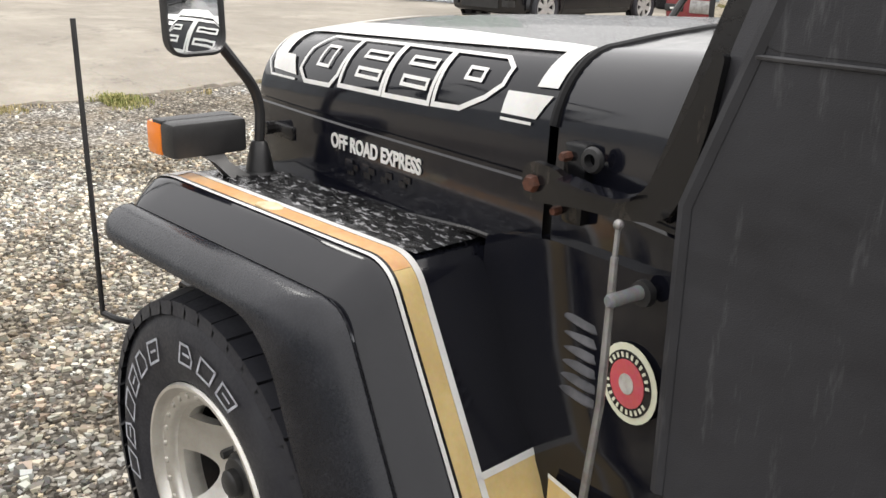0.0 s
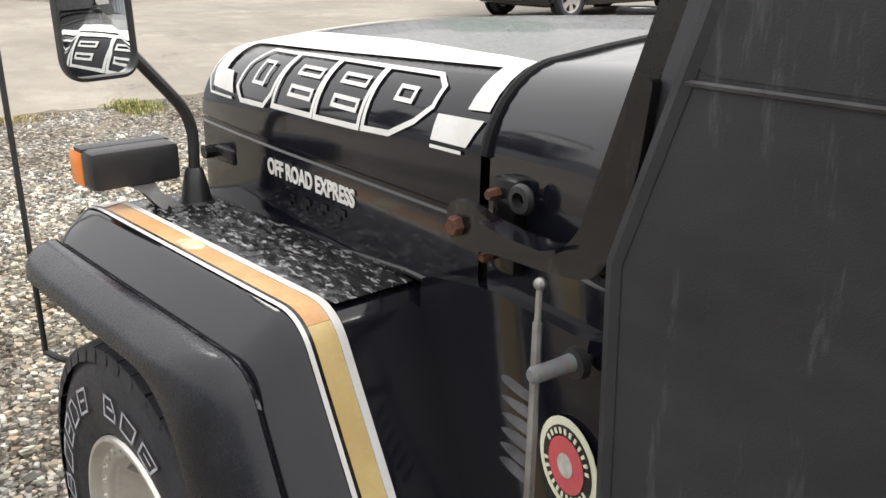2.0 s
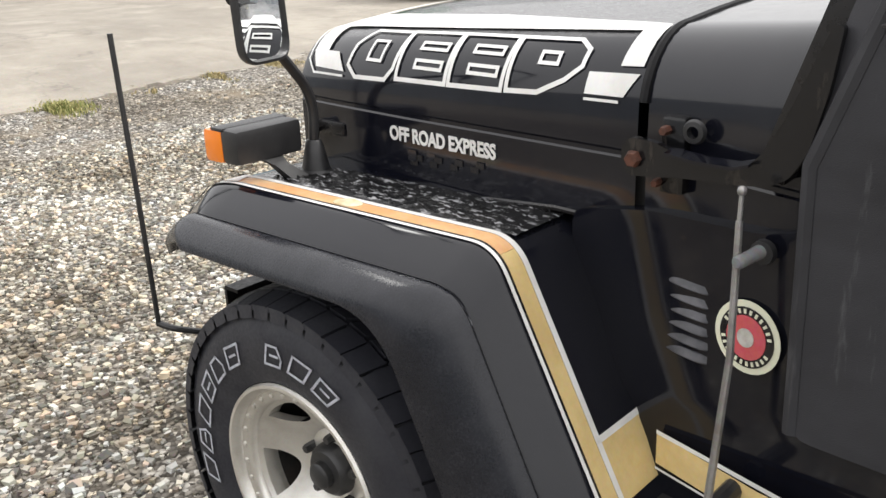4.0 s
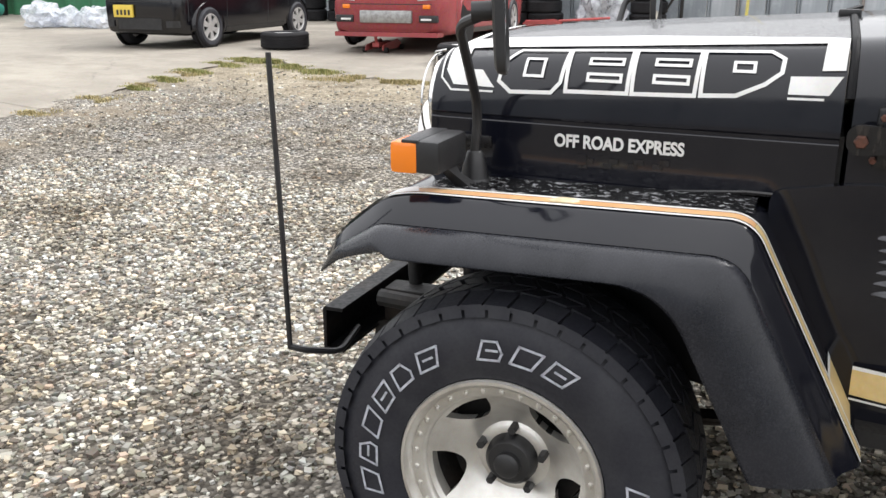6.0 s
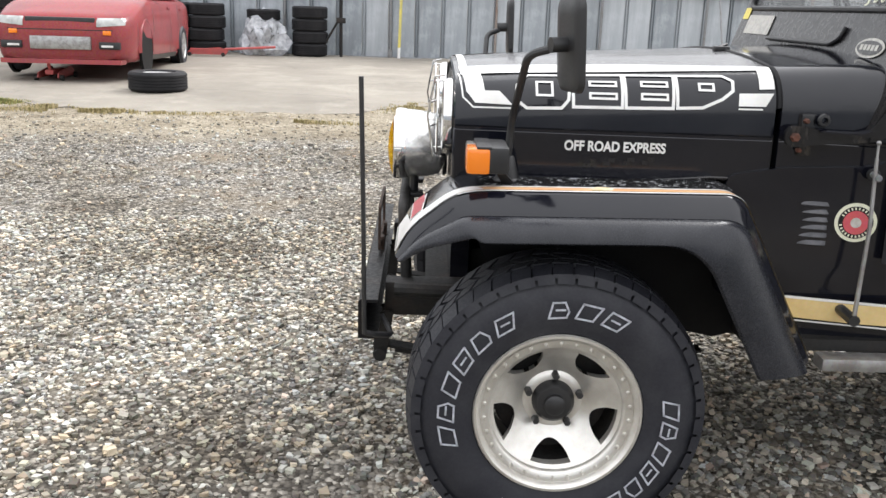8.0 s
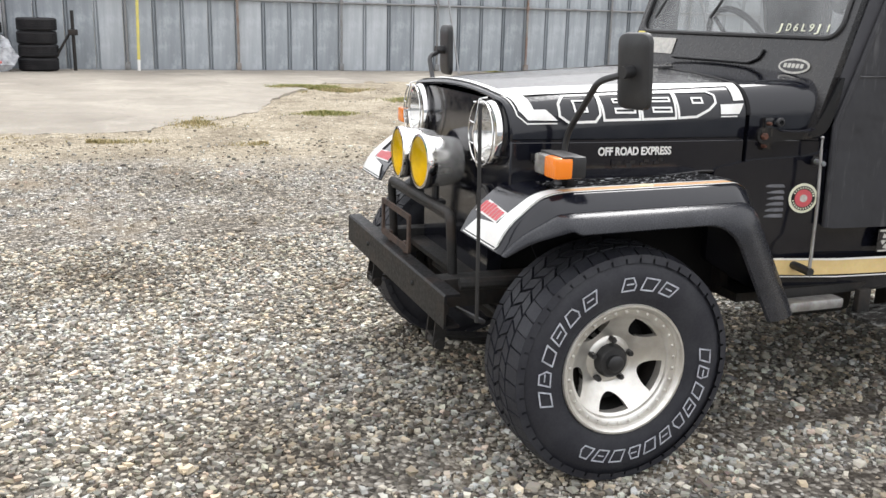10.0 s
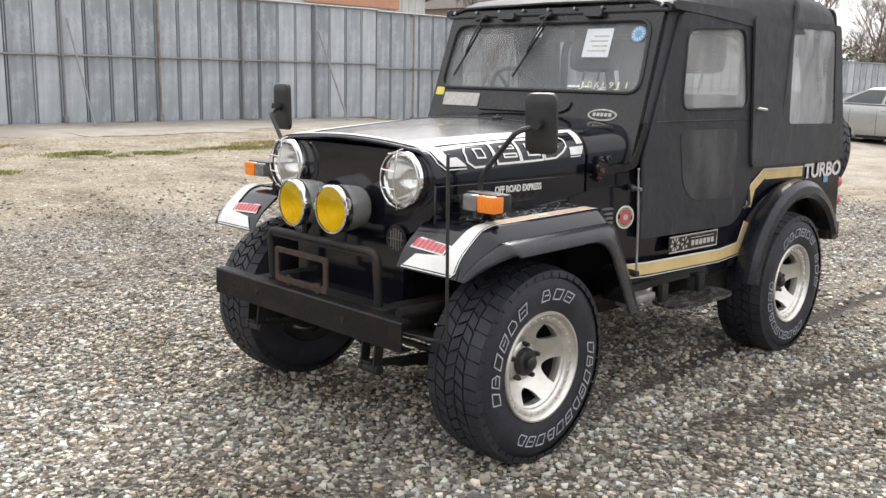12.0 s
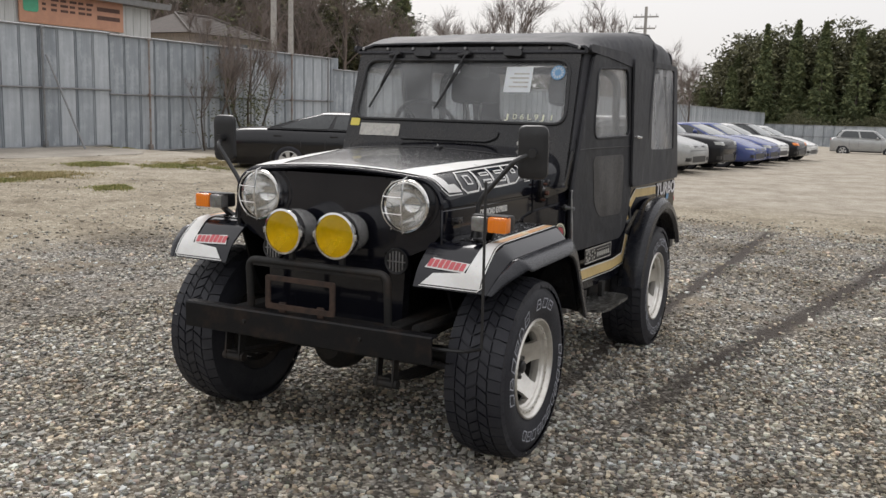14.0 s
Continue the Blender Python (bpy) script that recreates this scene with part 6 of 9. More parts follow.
    # pipe along the frame horn
    bm = bmesh.new()
    tube(bm, [(-0.40, -0.46, 0.555), (-0.1, -0.50, 0.56), (0.0, -0.45, 0.6)], 0.02, 10)
    part("horn_pipe", bm, CHASSIS, VEH)


build_guard_and_bumper()


def build_signal(sg):
    t = new("turn_signal")
    t.parent = VEH
    t["label"] = "amber and clear turn signal on a black housing"
    f = lambda a, b: (sg * a, sg * b)  # noqa: E731
    bm = bmesh.new()
    box(bm, -0.19, -0.140, *f(0.592, 0.736), 0.918, 0.980, 0.010)
    box(bm, -0.215, -0.18, *f(0.592, 0.736), 0.974, 0.981, 0.003)
    part("housing", bm, BLACK_PLASTIC, t)
    bm = bmesh.new()
    box(bm, -0.238, -0.183, *f(0.662, 0.738), 0.917, 0.977, 0.010)
    part("amber_lens", bm, AMBER, t, "amber ribbed lens")
    bm = bmesh.new()
    box(bm, -0.236, -0.186, *f(0.594, 0.661), 0.918, 0.976, 0.010)
    part("clear_lens", bm, SMOKED, t, "clear side lens with silver reflector")
    bm = bmesh.new()
    loft(bm, [[V(x + dx * k, sg * y + dy * k, z) for dx, dy in ((-0.018, -0.022), (0.018, -0.022), (0.018, 0.022), (-0.018, 0.022))] for x, y, k, z in ((-0.125, 0.615, 1.15, 0.866), (-0.127, 0.617, 0.9, 0.874), (-0.15, 0.645, 0.62, 0.905), (-0.163, 0.66, 1.0, 0.921))])
    part("foot", bm, BLACK_PLASTIC, t)


def build_mirror(sg):
    m = new("wing_mirror")
    m.parent = VEH
    m["label"] = "rounded black mirror on a bent steel stay"
    base = V(-0.13, sg * 0.575, 0.868)
    bm = bmesh.new()
    loft(bm, [[base + V(r * math.cos(a) * 1.2, r * math.sin(a), z) for a in (2 * math.pi * k / 20 for k in range(20))] for r, z in ((0.034, 0), (0.034, 0.008), (0.024, 0.016), (0.02, 0.04), (0.014, 0.066), (0.011, 0.07))])
    part("boot", bm, BLACK_PLASTIC, m, "black rubber boot")
    c = V(-0.02, sg * 0.75, 1.212)
    bm = bmesh.new()
    tube(bm, bend_path([base + V(0, 0, 0.06), V(-0.125, sg * 0.572, 1.02), V(-0.11, sg * 0.715, 1.185), c + V(-0.045, -sg * 0.01, -0.012)], 0.05), 0.0095, 10)
    part("stay", bm, BLACK_PLASTIC, m)
    nrm = (V(0.964, 0.266, 0.050) if sg < 0 else V(1.0, 0.0, 0.022)).normalized()
    u = V(0, 1, 0) - nrm * nrm.y
    u.normalize()
    v = nrm.cross(u)
    bm = bmesh.new()
    poly = rounded([(-0.059, -0.104), (0.059, -0.104), (0.059, 0.104), (-0.059, 0.104)], 0.032, 6)
    o = lambda k, d: [c + u * p * k + v * q * k + nrm * d for p, q in poly]  # noqa: E731
    loft(bm, [o(0.6, -0.014), o(0.88, -0.012), o(0.965, -0.008), o(0.99, -0.002), o(1.0, 0.006), o(0.955, 0.008), o(0.95, -0.006)])
    part("housing", bm, BLACK_PLASTIC, m)
    bm = bmesh.new()
    # slightly convex glass
    loft(bm, [[c + (u * p + v * q) * k + nrm * (0.006 - ((p * k) ** 2 + (q * k) ** 2) / 1.7) for p, q in poly] for k in (0.951, 0.85, 0.75, 0.65, 0.55, 0.45, 0.35, 0.25, 0.15, 0.02)], caps=False)
    part("mirror_glass", bm, MIRROR, m, "mirror glass", smooth=180)
    bm = bmesh.new()
    tube(bm, [c + nrm * -0.05, c + nrm * -0.011], 0.017, 12)
    part("clamp", bm, BLACK_PLASTIC, m)


for sg in (-1, 1):
    build_signal(sg)
    build_mirror(sg)


def build_left_details():
    # round emblem sticker on the cowl side
    c = V(0.727, -side_y(0.727) - 0.003, 0.803)
    u = V(1, -0.24, 0).normalized()
    n = V(-0.24, -1, 0).normalized()
    disc = lambda r, k=28: [(r * math.cos(a) * 1.0, r * math.sin(a)) for a in (2 * math.pi * i / k for i in range(k))]  # noqa: E731
    for nm, r, d, mat, lab in (("round_sticker", 0.049, 0.0, CREAM_DECAL, "round cream, black and red emblem sticker"), ("sticker_band", 0.0405, 0.0012, PAINT_DULL, ""), ("sticker_field", 0.0295, 0.0024, RED_DECAL, ""), ("sticker_centre", 0.0125, 0.0036, GREY_DECAL, "")):
        bm = bmesh.new()
        prism(bm, disc(r), 0.001, (c + n * d, u, V(0, 0, 1), n))
        part(nm, bm, mat, VEH, lab)
    for k in range(26):
        if k in (0, 12, 13, 25):
            continue
        bm = bmesh.new()
        a = 2 * math.pi * k / 26
        prism(bm, [(r * math.cos(a + d), r * math.sin(a + d)) for r, d in ((0.032, -0.05), (0.038, -0.05), (0.038, 0.05), (0.032, 0.05))], 0.0008, (c + n * 0.0024, u, V(0, 0, 1), n))
        part("sticker_mark", bm, CREAM_DECAL, VEH)
    # antenna with its peg
    an = new("antenna")
    an.parent = VEH
    an["label"] = "grey whip antenna held by a side peg"
    bm = bmesh.new()
    tube(bm, [V(0.722, -0.685, 0.565), V(0.733, -0.672, 0.8), V(0.728, -0.664, 0.97)], [0.006, 0.005, 0.0045], 8)
    part("rod", bm, STEEL, an)
    bm = bmesh.new()
    tube(bm, [V(0.728, -0.664, 0.968), V(0.728, -0.663, 1.004)], [0.0032, 0.003], 8)
    bmesh.ops.create_uvsphere(bm, u_segments=8, v_segments=6, radius=0.006, matrix=Matrix.Translation((0.728, -0.663, 1.006)))
    part("tip", bm, STEEL, an)
    bm = bmesh.new()
    tube(bm, [V(0.742, -0.632, 0.926), V(0.739, -0.65, 0.925), V(0.735, -0.674, 0.924), V(0.734, -0.678, 0.924)], [0.009, 0.008, 0.0085, 0.006], 12)
    part("peg", bm, GREY_RUBBER, an, "greyed rubber peg")
    bm = bmesh.new()
    tube(bm, [V(0.75, -0.59, 0.925), V(0.745, -0.624, 0.925), V(0.745, -0.6245, 0.925), V(0.744, -0.633, 0.925)], [0.005, 0.005, 0.016, 0.015], 14)
    part("peg_base", bm, BLACK_PLASTIC, an)
    bm = bmesh.new()
    tube(bm, [V(0.725, -0.60, 0.578), V(0.722, -0.692, 0.575)], 0.014, 10)
    part("base", bm, BLACK_PLASTIC, an)
    # oblong sticker below the door
    bm = bmesh.new()
    f = lambda x, z: V(x, -(side_y(x) + 0.004), z)  # noqa: E731
    mapped(bm, [(1.03, 0.612), (1.42, 0.612), (1.42, 0.69), (1.03, 0.69)], f, 0.2)
    sk = part("sill_sticker", bm, PAINT_DULL, VEH, "worn silver and black oblong sticker")
    f2 = lambda x, z: V(x, -(side_y(x) + 0.0055), z)  # noqa: E731
    bm = bmesh.new()
    for q in ([(1.035, 0.682), (1.418, 0.682), (1.418, 0.689), (1.035, 0.689)], [(1.035, 0.613), (1.418, 0.613), (1.418, 0.619), (1.035, 0.619)], [(1.412, 0.619), (1.418, 0.619), (1.418, 0.682), (1.412, 0.682)], [(1.20, 0.667), (1.39, 0.667), (1.39, 0.6705), (1.20, 0.6705)]):
        mapped(bm, q, f2, 0.2)
    part("sticker_border", bm, GREY_DECAL, sk)
    # two silver rosettes
    for cx, petals, r in ((1.078, 8, 0.036), (1.152, 6, 0.031)):
        bm = bmesh.new()
        for k in range(petals):
            a = 2 * math.pi * k / petals
            e, w = V(math.cos(a + 0.5), math.sin(a + 0.5)), V(math.cos(a), math.sin(a))
            p = [V(cx, 0.651) + q for q in (w * r * 0.3, w * r * 0.8 - e * r * 0.1, w * r, e * r * 0.85)]
            mapped(bm, [tuple(q) for q in p], f2, 0.2)
        part("rosette", bm, GREY_DECAL, sk, "worn silver rosette")
    for k in range(6):
        bm = bmesh.new()
        x = 1.205 + k * 0.032
        mapped(bm, [(x, 0.632), (x + 0.024, 0.632), (x + 0.024, 0.657), (x, 0.657)], f2, 0.2)
        part("sticker_mark", bm, GREY_DECAL, sk)
    bm = bmesh.new()
    mapped(bm, [(2.465, 0.838), (2.521, 0.838), (2.518, 0.88), (2.468, 0.88)], f, 0.2)
    part("badge", bm, BLUE_DECAL, VEH, "small faded blue badge")
    # hinge of the door catch on the wing, tail lamps
    for sg in (-1, 1):
        for z in (0.82, 0.72):
            bm = bmesh.new()
            tube(bm, [V(2.675, sg * 0.665, z), V(2.75, sg * 0.665, z)], 0.035, 14)
            part("tail_lamp", bm, RED_DECAL, VEH)
        bm = bmesh.new()
        box(bm, 2.66, 2.75, sg * 0.66 - 0.05, sg * 0.66 + 0.05, 0.50, 0.60, 0.01)
        part("bumperette", bm, BLACK_PLASTIC, VEH)


build_left_details()


# ---- yard: concrete apron, weeds, tyres and clutter ----
def g_at(x, y, up=0.0):
    return V(x, y, ground_z(x, y) + up)


APRON = [(-18.5, -24), (-5.85, -24), (-5.9, -6), (-5.75, 0.2), (-5.95, 1.7), (-6.0, 4.6), (-6.35, 7.9), (-5.0, 7.15), (-4.1, 6.75), (-2.7, 6.6), (-1.0, 6.9), (0.2, 8.2), (0.9, 10.2), (2.0, 12.2), (4.6, 12.0), (7.0, 11.9), (7.6, 12.7), (11.0, 12.4), (12.2, 13.3), (12.3, 15.5), (-18.5, 15.5)]


def inside(x, y, poly):
    hit = False
    for (x0, y0), (x1, y1) in zip(poly, poly[1:] + poly[:1]):
        if (y0 > y) != (y1 > y) and x < (x1 - x0) * (y - y0) / (y1 - y0) + x0:
            hit = not hit
    return hit


def build_apron():
    """Old concrete, a finger's width proud of the gravel, with a broken edge."""
    bm = bmesh.new()
    edge = []
    for (x0, y0), (x1, y1) in zip(APRON, APRON[1:] + APRON[:1]):
        n = max(1, int(math.hypot(x1 - x0, y1 - y0) / 0.14))
        for k in range(n):
            x, y = x0 + (x1 - x0) * k / n, y0 + (y1 - y0) * k / n
            j = 0.16 if -18.4 < x < 12.2 and -23 < y < 15 else 0
            edge.append((x + j * (noise.noise((x * 1.7, y * 1.7, 1)) + 0.45 * noise.noise((x * 6, y * 6, 1))), y + j * (noise.noise((x * 1.7, y * 1.7, 9)) + 0.45 * noise.noise((x * 6, y * 6, 9)))))
    vs = [bm.verts.new((x, y, 0)) for x, y in edge]
    f = bm.faces.new(vs)
    bmesh.ops.triangulate(bm, faces=[f])
    for axis, lo, hi in ((0, -18, 12), (1, -23, 15)):
        for k in range(lo, hi, 1):
            no = (1, 0, 0) if axis == 0 else (0, 1, 0)
            co = (k + 0.01, 0, 0) if axis == 0 else (0, k + 0.01, 0)
            bmesh.ops.bisect_plane(bm, geom=bm.verts[:] + bm.edges[:] + bm.faces[:], plane_co=co, plane_no=no)
    low = bmesh.ops.extrude_face_region(bm, geom=bm.faces[:])
    top = [v for v in low["geom"] if isinstance(v, bmesh.types.BMVert)]
    for v in bm.verts:
        v.co.z = ground_z(v.co.x, v.co.y) - 0.12
    rim = {(round(x, 3), round(y, 3)) for x, y in edge}
    for v in top:
        worn = 0.014 if (round(v.co.x, 3), round(v.co.y, 3)) in rim else 0.0
        v.co.z += 0.12 + 0.024 - worn + 0.016 * noise.noise((v.co.x * 0.8, v.co.y * 0.8, 4))
    a = part("concrete_apron", bm, concrete_mat(), smooth=30)
    tagged(a, "old pale cracked concrete apron with dirt stains", "pavement", kind="structure")


build_apron()

def leaf_mat(name, a, b):
    m, n, l, p = nodes_of(name)
    geo = n.new("ShaderNodeNewGeometry")
    r = ramp(n, [(0.0, a), (1.0, b)])
    l.new(geo.outputs["Random Per Island"], r.inputs[0])
    l.new(r.outputs[0], p.inputs["Base Color"])
    p.inputs["Roughness"].default_value = 0.75
    p.inputs["Specular IOR Level"].default_value = 0.25
    return m


GRASS = leaf_mat("short_green_grass", (0.13, 0.17, 0.045), (0.42, 0.37, 0.17))
GRASS_DRY = leaf_mat("straw_grass", (0.20, 0.19, 0.08), (0.52, 0.42, 0.24))


def grass_patch(label, spots, blades, mat, tall=0.09, seed=1):
    """Tufts of narrow bent blades; spots are (x, y, rx, ry)."""
    rnd = random.Random(seed)
    vs, fs = [], []
    area = sum(s[2] * s[3] for s in spots)
    for x, y, rx, ry in spots:
        for _ in range(int(blades * rx * ry / area)):
            a, r = rnd.uniform(0, 2 * math.pi), min(1.6, abs(rnd.gauss(0, 0.62)))
            px, py = x + rx * r * math.cos(a), y + ry * r * math.sin(a)
            if noise.noise((px * 2.2, py * 2.2, 5)) + 0.5 * noise.noise((px * 7, py * 7, 5)) < -0.16 + 0.35 * (r - 0.5):
                continue
            z, h, d, w = ground_z(px, py), tall * rnd.uniform(0.4, 1.3) * (1.1 - 0.5 * r), rnd.uniform(0, 2 * math.pi), rnd.uniform(0.002, 0.005)
            lx, ly = h * rnd.uniform(0.1, 0.8) * math.cos(d), h * rnd.uniform(0.1, 0.8) * math.sin(d)
            sx, sy = -math.sin(d) * w, math.cos(d) * w
            i = len(vs)
            vs += [(px - sx, py - sy, z - 0.01), (px + sx, py + sy, z - 0.01), (px + lx * 0.5 + sx, py + ly * 0.5 + sy, z + h * 0.7), (px + lx * 0.5 - sx, py + ly * 0.5 - sy, z + h * 0.7), (px + lx, py + ly, z + h)]
            fs += [(i, i + 1, i + 2, i + 3), (i + 3, i + 2, i + 4)]
    me = bpy.data.meshes.new("grass")
    me.from_pydata(vs, [], fs)
    me.materials.append(mat)
    tagged(new("grass", me), label, "grass", kind="stuff")


grass_patch("tufts of short green weeds at the concrete edge", [(-5.75, 1.55, 0.3, 0.22), (-5.9, 7.5, 0.3, 0.2), (1.45, 11.45, 0.75, 0.5), (1.05, 7.95, 0.4, 0.22), (2.9, 9.5, 0.6, 0.3), (3.68, 9.0, 0.7, 0.35), (5.0, 9.25, 0.8, 0.35), (8.5, 10.9, 0.6, 0.4), (5.75, 7.57, 0.6, 0.25), (8.3, 10.8, 0.5, 0.35), (9.3, 9.6, 0.55, 0.9), (13.5, 15.25, 0.5, 0.2), (9.3, 15.3, 0.5, 0.15), (6.4, 15.3, 0.35, 0.12), (12.4, 9.6, 1.2, 0.6)] + [(x, y, 0.34, 0.13) for x, y in ((-6.0, 5.2), (-6.1, 5.8), (-6.2, 6.4), (-6.25, 7.0), (-6.2, 7.5), (-5.7, 7.45), (-5.3, 7.2), (-4.8, 6.95))], 95000, GRASS, 0.042, 3)
grass_patch("strips of dry straw-coloured grass along the yard", [(-5.75, 0.5, 0.15, 0.5), (-5.8, 4.4, 0.15, 0.6), (-3.6, 6.5, 1.6, 0.12), (-0.5, 7.45, 0.45, 0.5), (0.05, 5.92, 0.4, 0.12), (1.3, 11.3, 0.7, 0.45), (2.0, 11.0, 0.5, 0.3), (6.0, 9.35, 1.1, 0.4), (6.2, 9.9, 1.0, 0.4), (10.3, 9.9, 1.4, 0.8), (-1.6, 6.2, 0.8, 0.1), (12.0, 10.4, 2.0, 0.7)] + [(x, y, 0.3, 0.14) for x, y in ((-5.85, 2.4), (-5.9, 3.1), (-5.95, 3.8), (-6.0, 4.6), (-6.05, 5.4), (-6.2, 6.2), (-6.3, 7.1), (-4.2, 6.7), (-3.5, 6.55))], 70000, GRASS_DRY, 0.036, 4)


OLD_TYRE = surface("weathered_tyre_rubber", (0.008, 0.008, 0.0095), (0.017, 0.0165, 0.018), 0.6, 0.8, scale=4, grain=150, bump=0.1, spec=0.3)


def plain_tyre(R, W, rim_r):
    h = W / 2
    bm = bmesh.new()
    prof = [(rim_r, -h * 0.8), (rim_r + 0.012, -h * 0.96), (R - 0.07, -h), (R - 0.03, -h * 0.97), (R - 0.008, -h * 0.82), (R, -h * 0.7)]
    for w in (-0.45, -0.15, 0.15, 0.45):
        prof += [(R, w * h - 0.006), (R - 0.008, w * h - 0.004), (R - 0.008, w * h + 0.004), (R, w * h + 0.006)]
    prof += [(r, -w) for r, w in reversed(prof[:6])]
    lathe(bm, prof + [(rim_r - 0.004, h * 0.5), (rim_r - 0.004, -h * 0.5)], (0, 0, 0), axis="z", seg=30, closed=True)
    return mesh_of("tyre", bm, OLD_TYRE, 30)


LOOSE = plain_tyre(0.315, 0.205, 0.2)
TALL = plain_tyre(0.335, 0.225, 0.2)


def tyre_stack(x, y, n, label, me=None, group="stacked tyres", seed=0):
    rnd = random.Random(seed)
    me = me or LOOSE
    w = 0.205 if me is LOOSE else 0.225
    for k in range(n):
        t = new("tyre", me)
        t.matrix_basis = pose(x + rnd.uniform(-0.02, 0.02), y + rnd.uniform(-0.02, 0.02), ground_z(x, y) + 0.03 + w * (k + 0.5) + 0.004 * k, 0, 0, rnd.uniform(0, 360))
        tagged(t, label, "tyre", group)


for i, (y, n, me) in enumerate(((1.2, 4, LOOSE), (1.95, 4, TALL), (2.7, 4, LOOSE), (3.5, 4, LOOSE), (4.28, 5, LOOSE), (4.97, 5, LOOSE), (5.6, 3, TALL), (6.22, 4, TALL), (6.88, 5, LOOSE), (7.55, 3, TALL), (8.2, 4, TALL), (8.85, 5, LOOSE), (9.5, 6, TALL))):
    tyre_stack(-17.8, y, n, "worn black tyre in a stack against the fence", me, seed=i)
for i, (y, n, me) in enumerate(((4.6, 4, LOOSE), (6.55, 4, TALL), (9.15, 5, LOOSE))):
    tyre_stack(-18.2, y, n, "worn black tyre in a second row of stacks", me, seed=40 + i)
for i, (x, y, n, me) in enumerate(((-9.4, 14.6, 5, TALL), (-8.7, 14.7, 5, LOOSE), (-8.05, 14.6, 4, TALL), (-5.05, 14.8, 4, TALL), (-4.45, 14.8, 4, TALL), (-2.55, 14.95, 4, TALL), (-3.4, 14.95, 4, LOOSE))):
    tyre_stack(x, y, n, "black tyre stacked by the steel fence", me, "tyres by the fence", seed=70 + i)

WHEEL_GREY = surface("dusty_rim", (0.5, 0.5, 0.5), (0.35, 0.34, 0.33), 0.4, 0.6, metal=0.5)


def lying_wheel(x, y, label):
    w = thing("loose_wheel", label, "tyre", at=g_at(x, y, 0.028 if inside(x, y, APRON) else 0))
    t = new("tyre", TALL)
    t.parent, t.location = w, (0, 0, 0.115)
    bm = bmesh.new()
    lathe(bm, [(0.204, 0.20), (0.196, 0.205), (0.186, 0.195), (0.18, 0.16), (0.10, 0.145), (0.06, 0.165), (0, 0.165)], (0, 0, 0), axis="z", seg=32)
    part("rim", bm, WHEEL_GREY, w, "dull silver rim")
    for k in range(5):
        a = 2 * math.pi * k / 5
        bm = bmesh.new()
        box(bm, 0.05, 0.185, -0.022, 0.022, 0.15, 0.172, 0.006, Matrix.Rotation(a, 4, "Z"))
        part("spoke", bm, WHEEL_GREY, w)


lying_wheel(-6.45, 8.85, "wheel with silver rim lying flat on concrete")
lying_wheel(-3.46, 8.05, "wheel with pale rim lying flat on concrete")

GREEN_SHEET = surface("green_tarpaulin", (0.04, 0.29, 0.12), (0.028, 0.21, 0.085), 0.5, 0.65, scale=3)
PLASTIC_BAG = clear_mat("crumpled_plastic", (0.9, 0.92, 0.95), 0.45, 0.12, (0.8, 0.82, 0.86), 9)
TEAL = surface("teal_plastic", (0.03, 0.42, 0.33), (0.02, 0.33, 0.27), 0.35)
BLUE_SHEET = surface("blue_grey_boarding", (0.2, 0.33, 0.42), (0.16, 0.26, 0.33), 0.6, 0.8)
OLD_WHITE = surface("yellowed_enamel", (0.68, 0.68, 0.64), (0.52, 0.51, 0.46), 0.3, 0.45, scale=5)


def build_tarp():
    """A green sheet hung in folds over a frame in the yard's corner."""
    t = thing("tarpaulin", "green tarpaulin hung in folds over a frame", "tarpaulin", at=g_at(-16.6, 14.2))
    bm = bmesh.new()
    g = []
    for i in range(41):
        s = i / 40
        x, y = -1.0 + 4.4 * s, 0.55 - 0.8 * s
        row = []
        for j in range(13):
            v = j / 12
            d = (0.10 - 0.06 * v) * math.sin(s * 31 + math.sin(v * 3)) + 0.05 * math.sin(s * 13 + 2)
            row.append(bm.verts.new((x + d * 0.4 + 0.25 * (1 - v) * (s - 0.5), y + d - 0.35 * (1 - v), 0.03 + 2.9 * v)))
        g.append(row)
    for a, b in zip(g, g[1:]):
        for j in range(12):
            bm.faces.new((a[j], b[j], b[j + 1], a[j + 1]))
    bmesh.ops.solidify(bm, geom=bm.faces[:], thickness=0.004)
    part("sheet", bm, GREEN_SHEET, t, smooth=60)
    for x, y in ((-1.0, 0.7), (3.4, -0.1)):
        bm = bmesh.new()
        tube(bm, [(x, y, 0), (x, y, 2.95)], 0.025, 8)
        part("frame_pole", bm, PIPE, t)


build_tarp()


def crumple(name, label, cat, x, y, r, mat, seed, flat=0.75):
    rnd = random.Random(seed)
    bm = bmesh.new()
    bmesh.ops.create_icosphere(bm, subdivisions=3, radius=r)
    off = rnd.uniform(0, 50)
    for v in bm.verts:
        n = noise.noise(v.co / r * 1.6 + V(off, 0, 0)) * 0.35 + noise.noise(v.co / r * 4.5 + V(0, off, 0)) * 0.22
        v.co *= 1 + n
        v.co.z = max(v.co.z * flat, -r * 0.55)
    lo = min(v.co.z for v in bm.verts)
    bmesh.ops.translate(bm, vec=(0, 0, -lo), verts=bm.verts)
    ob = part(name, bm, mat, smooth=20)
    ob.location = g_at(x, y, 0.028)
    return tagged(ob, label, cat, "plastic bags" if "bag" in name else "")


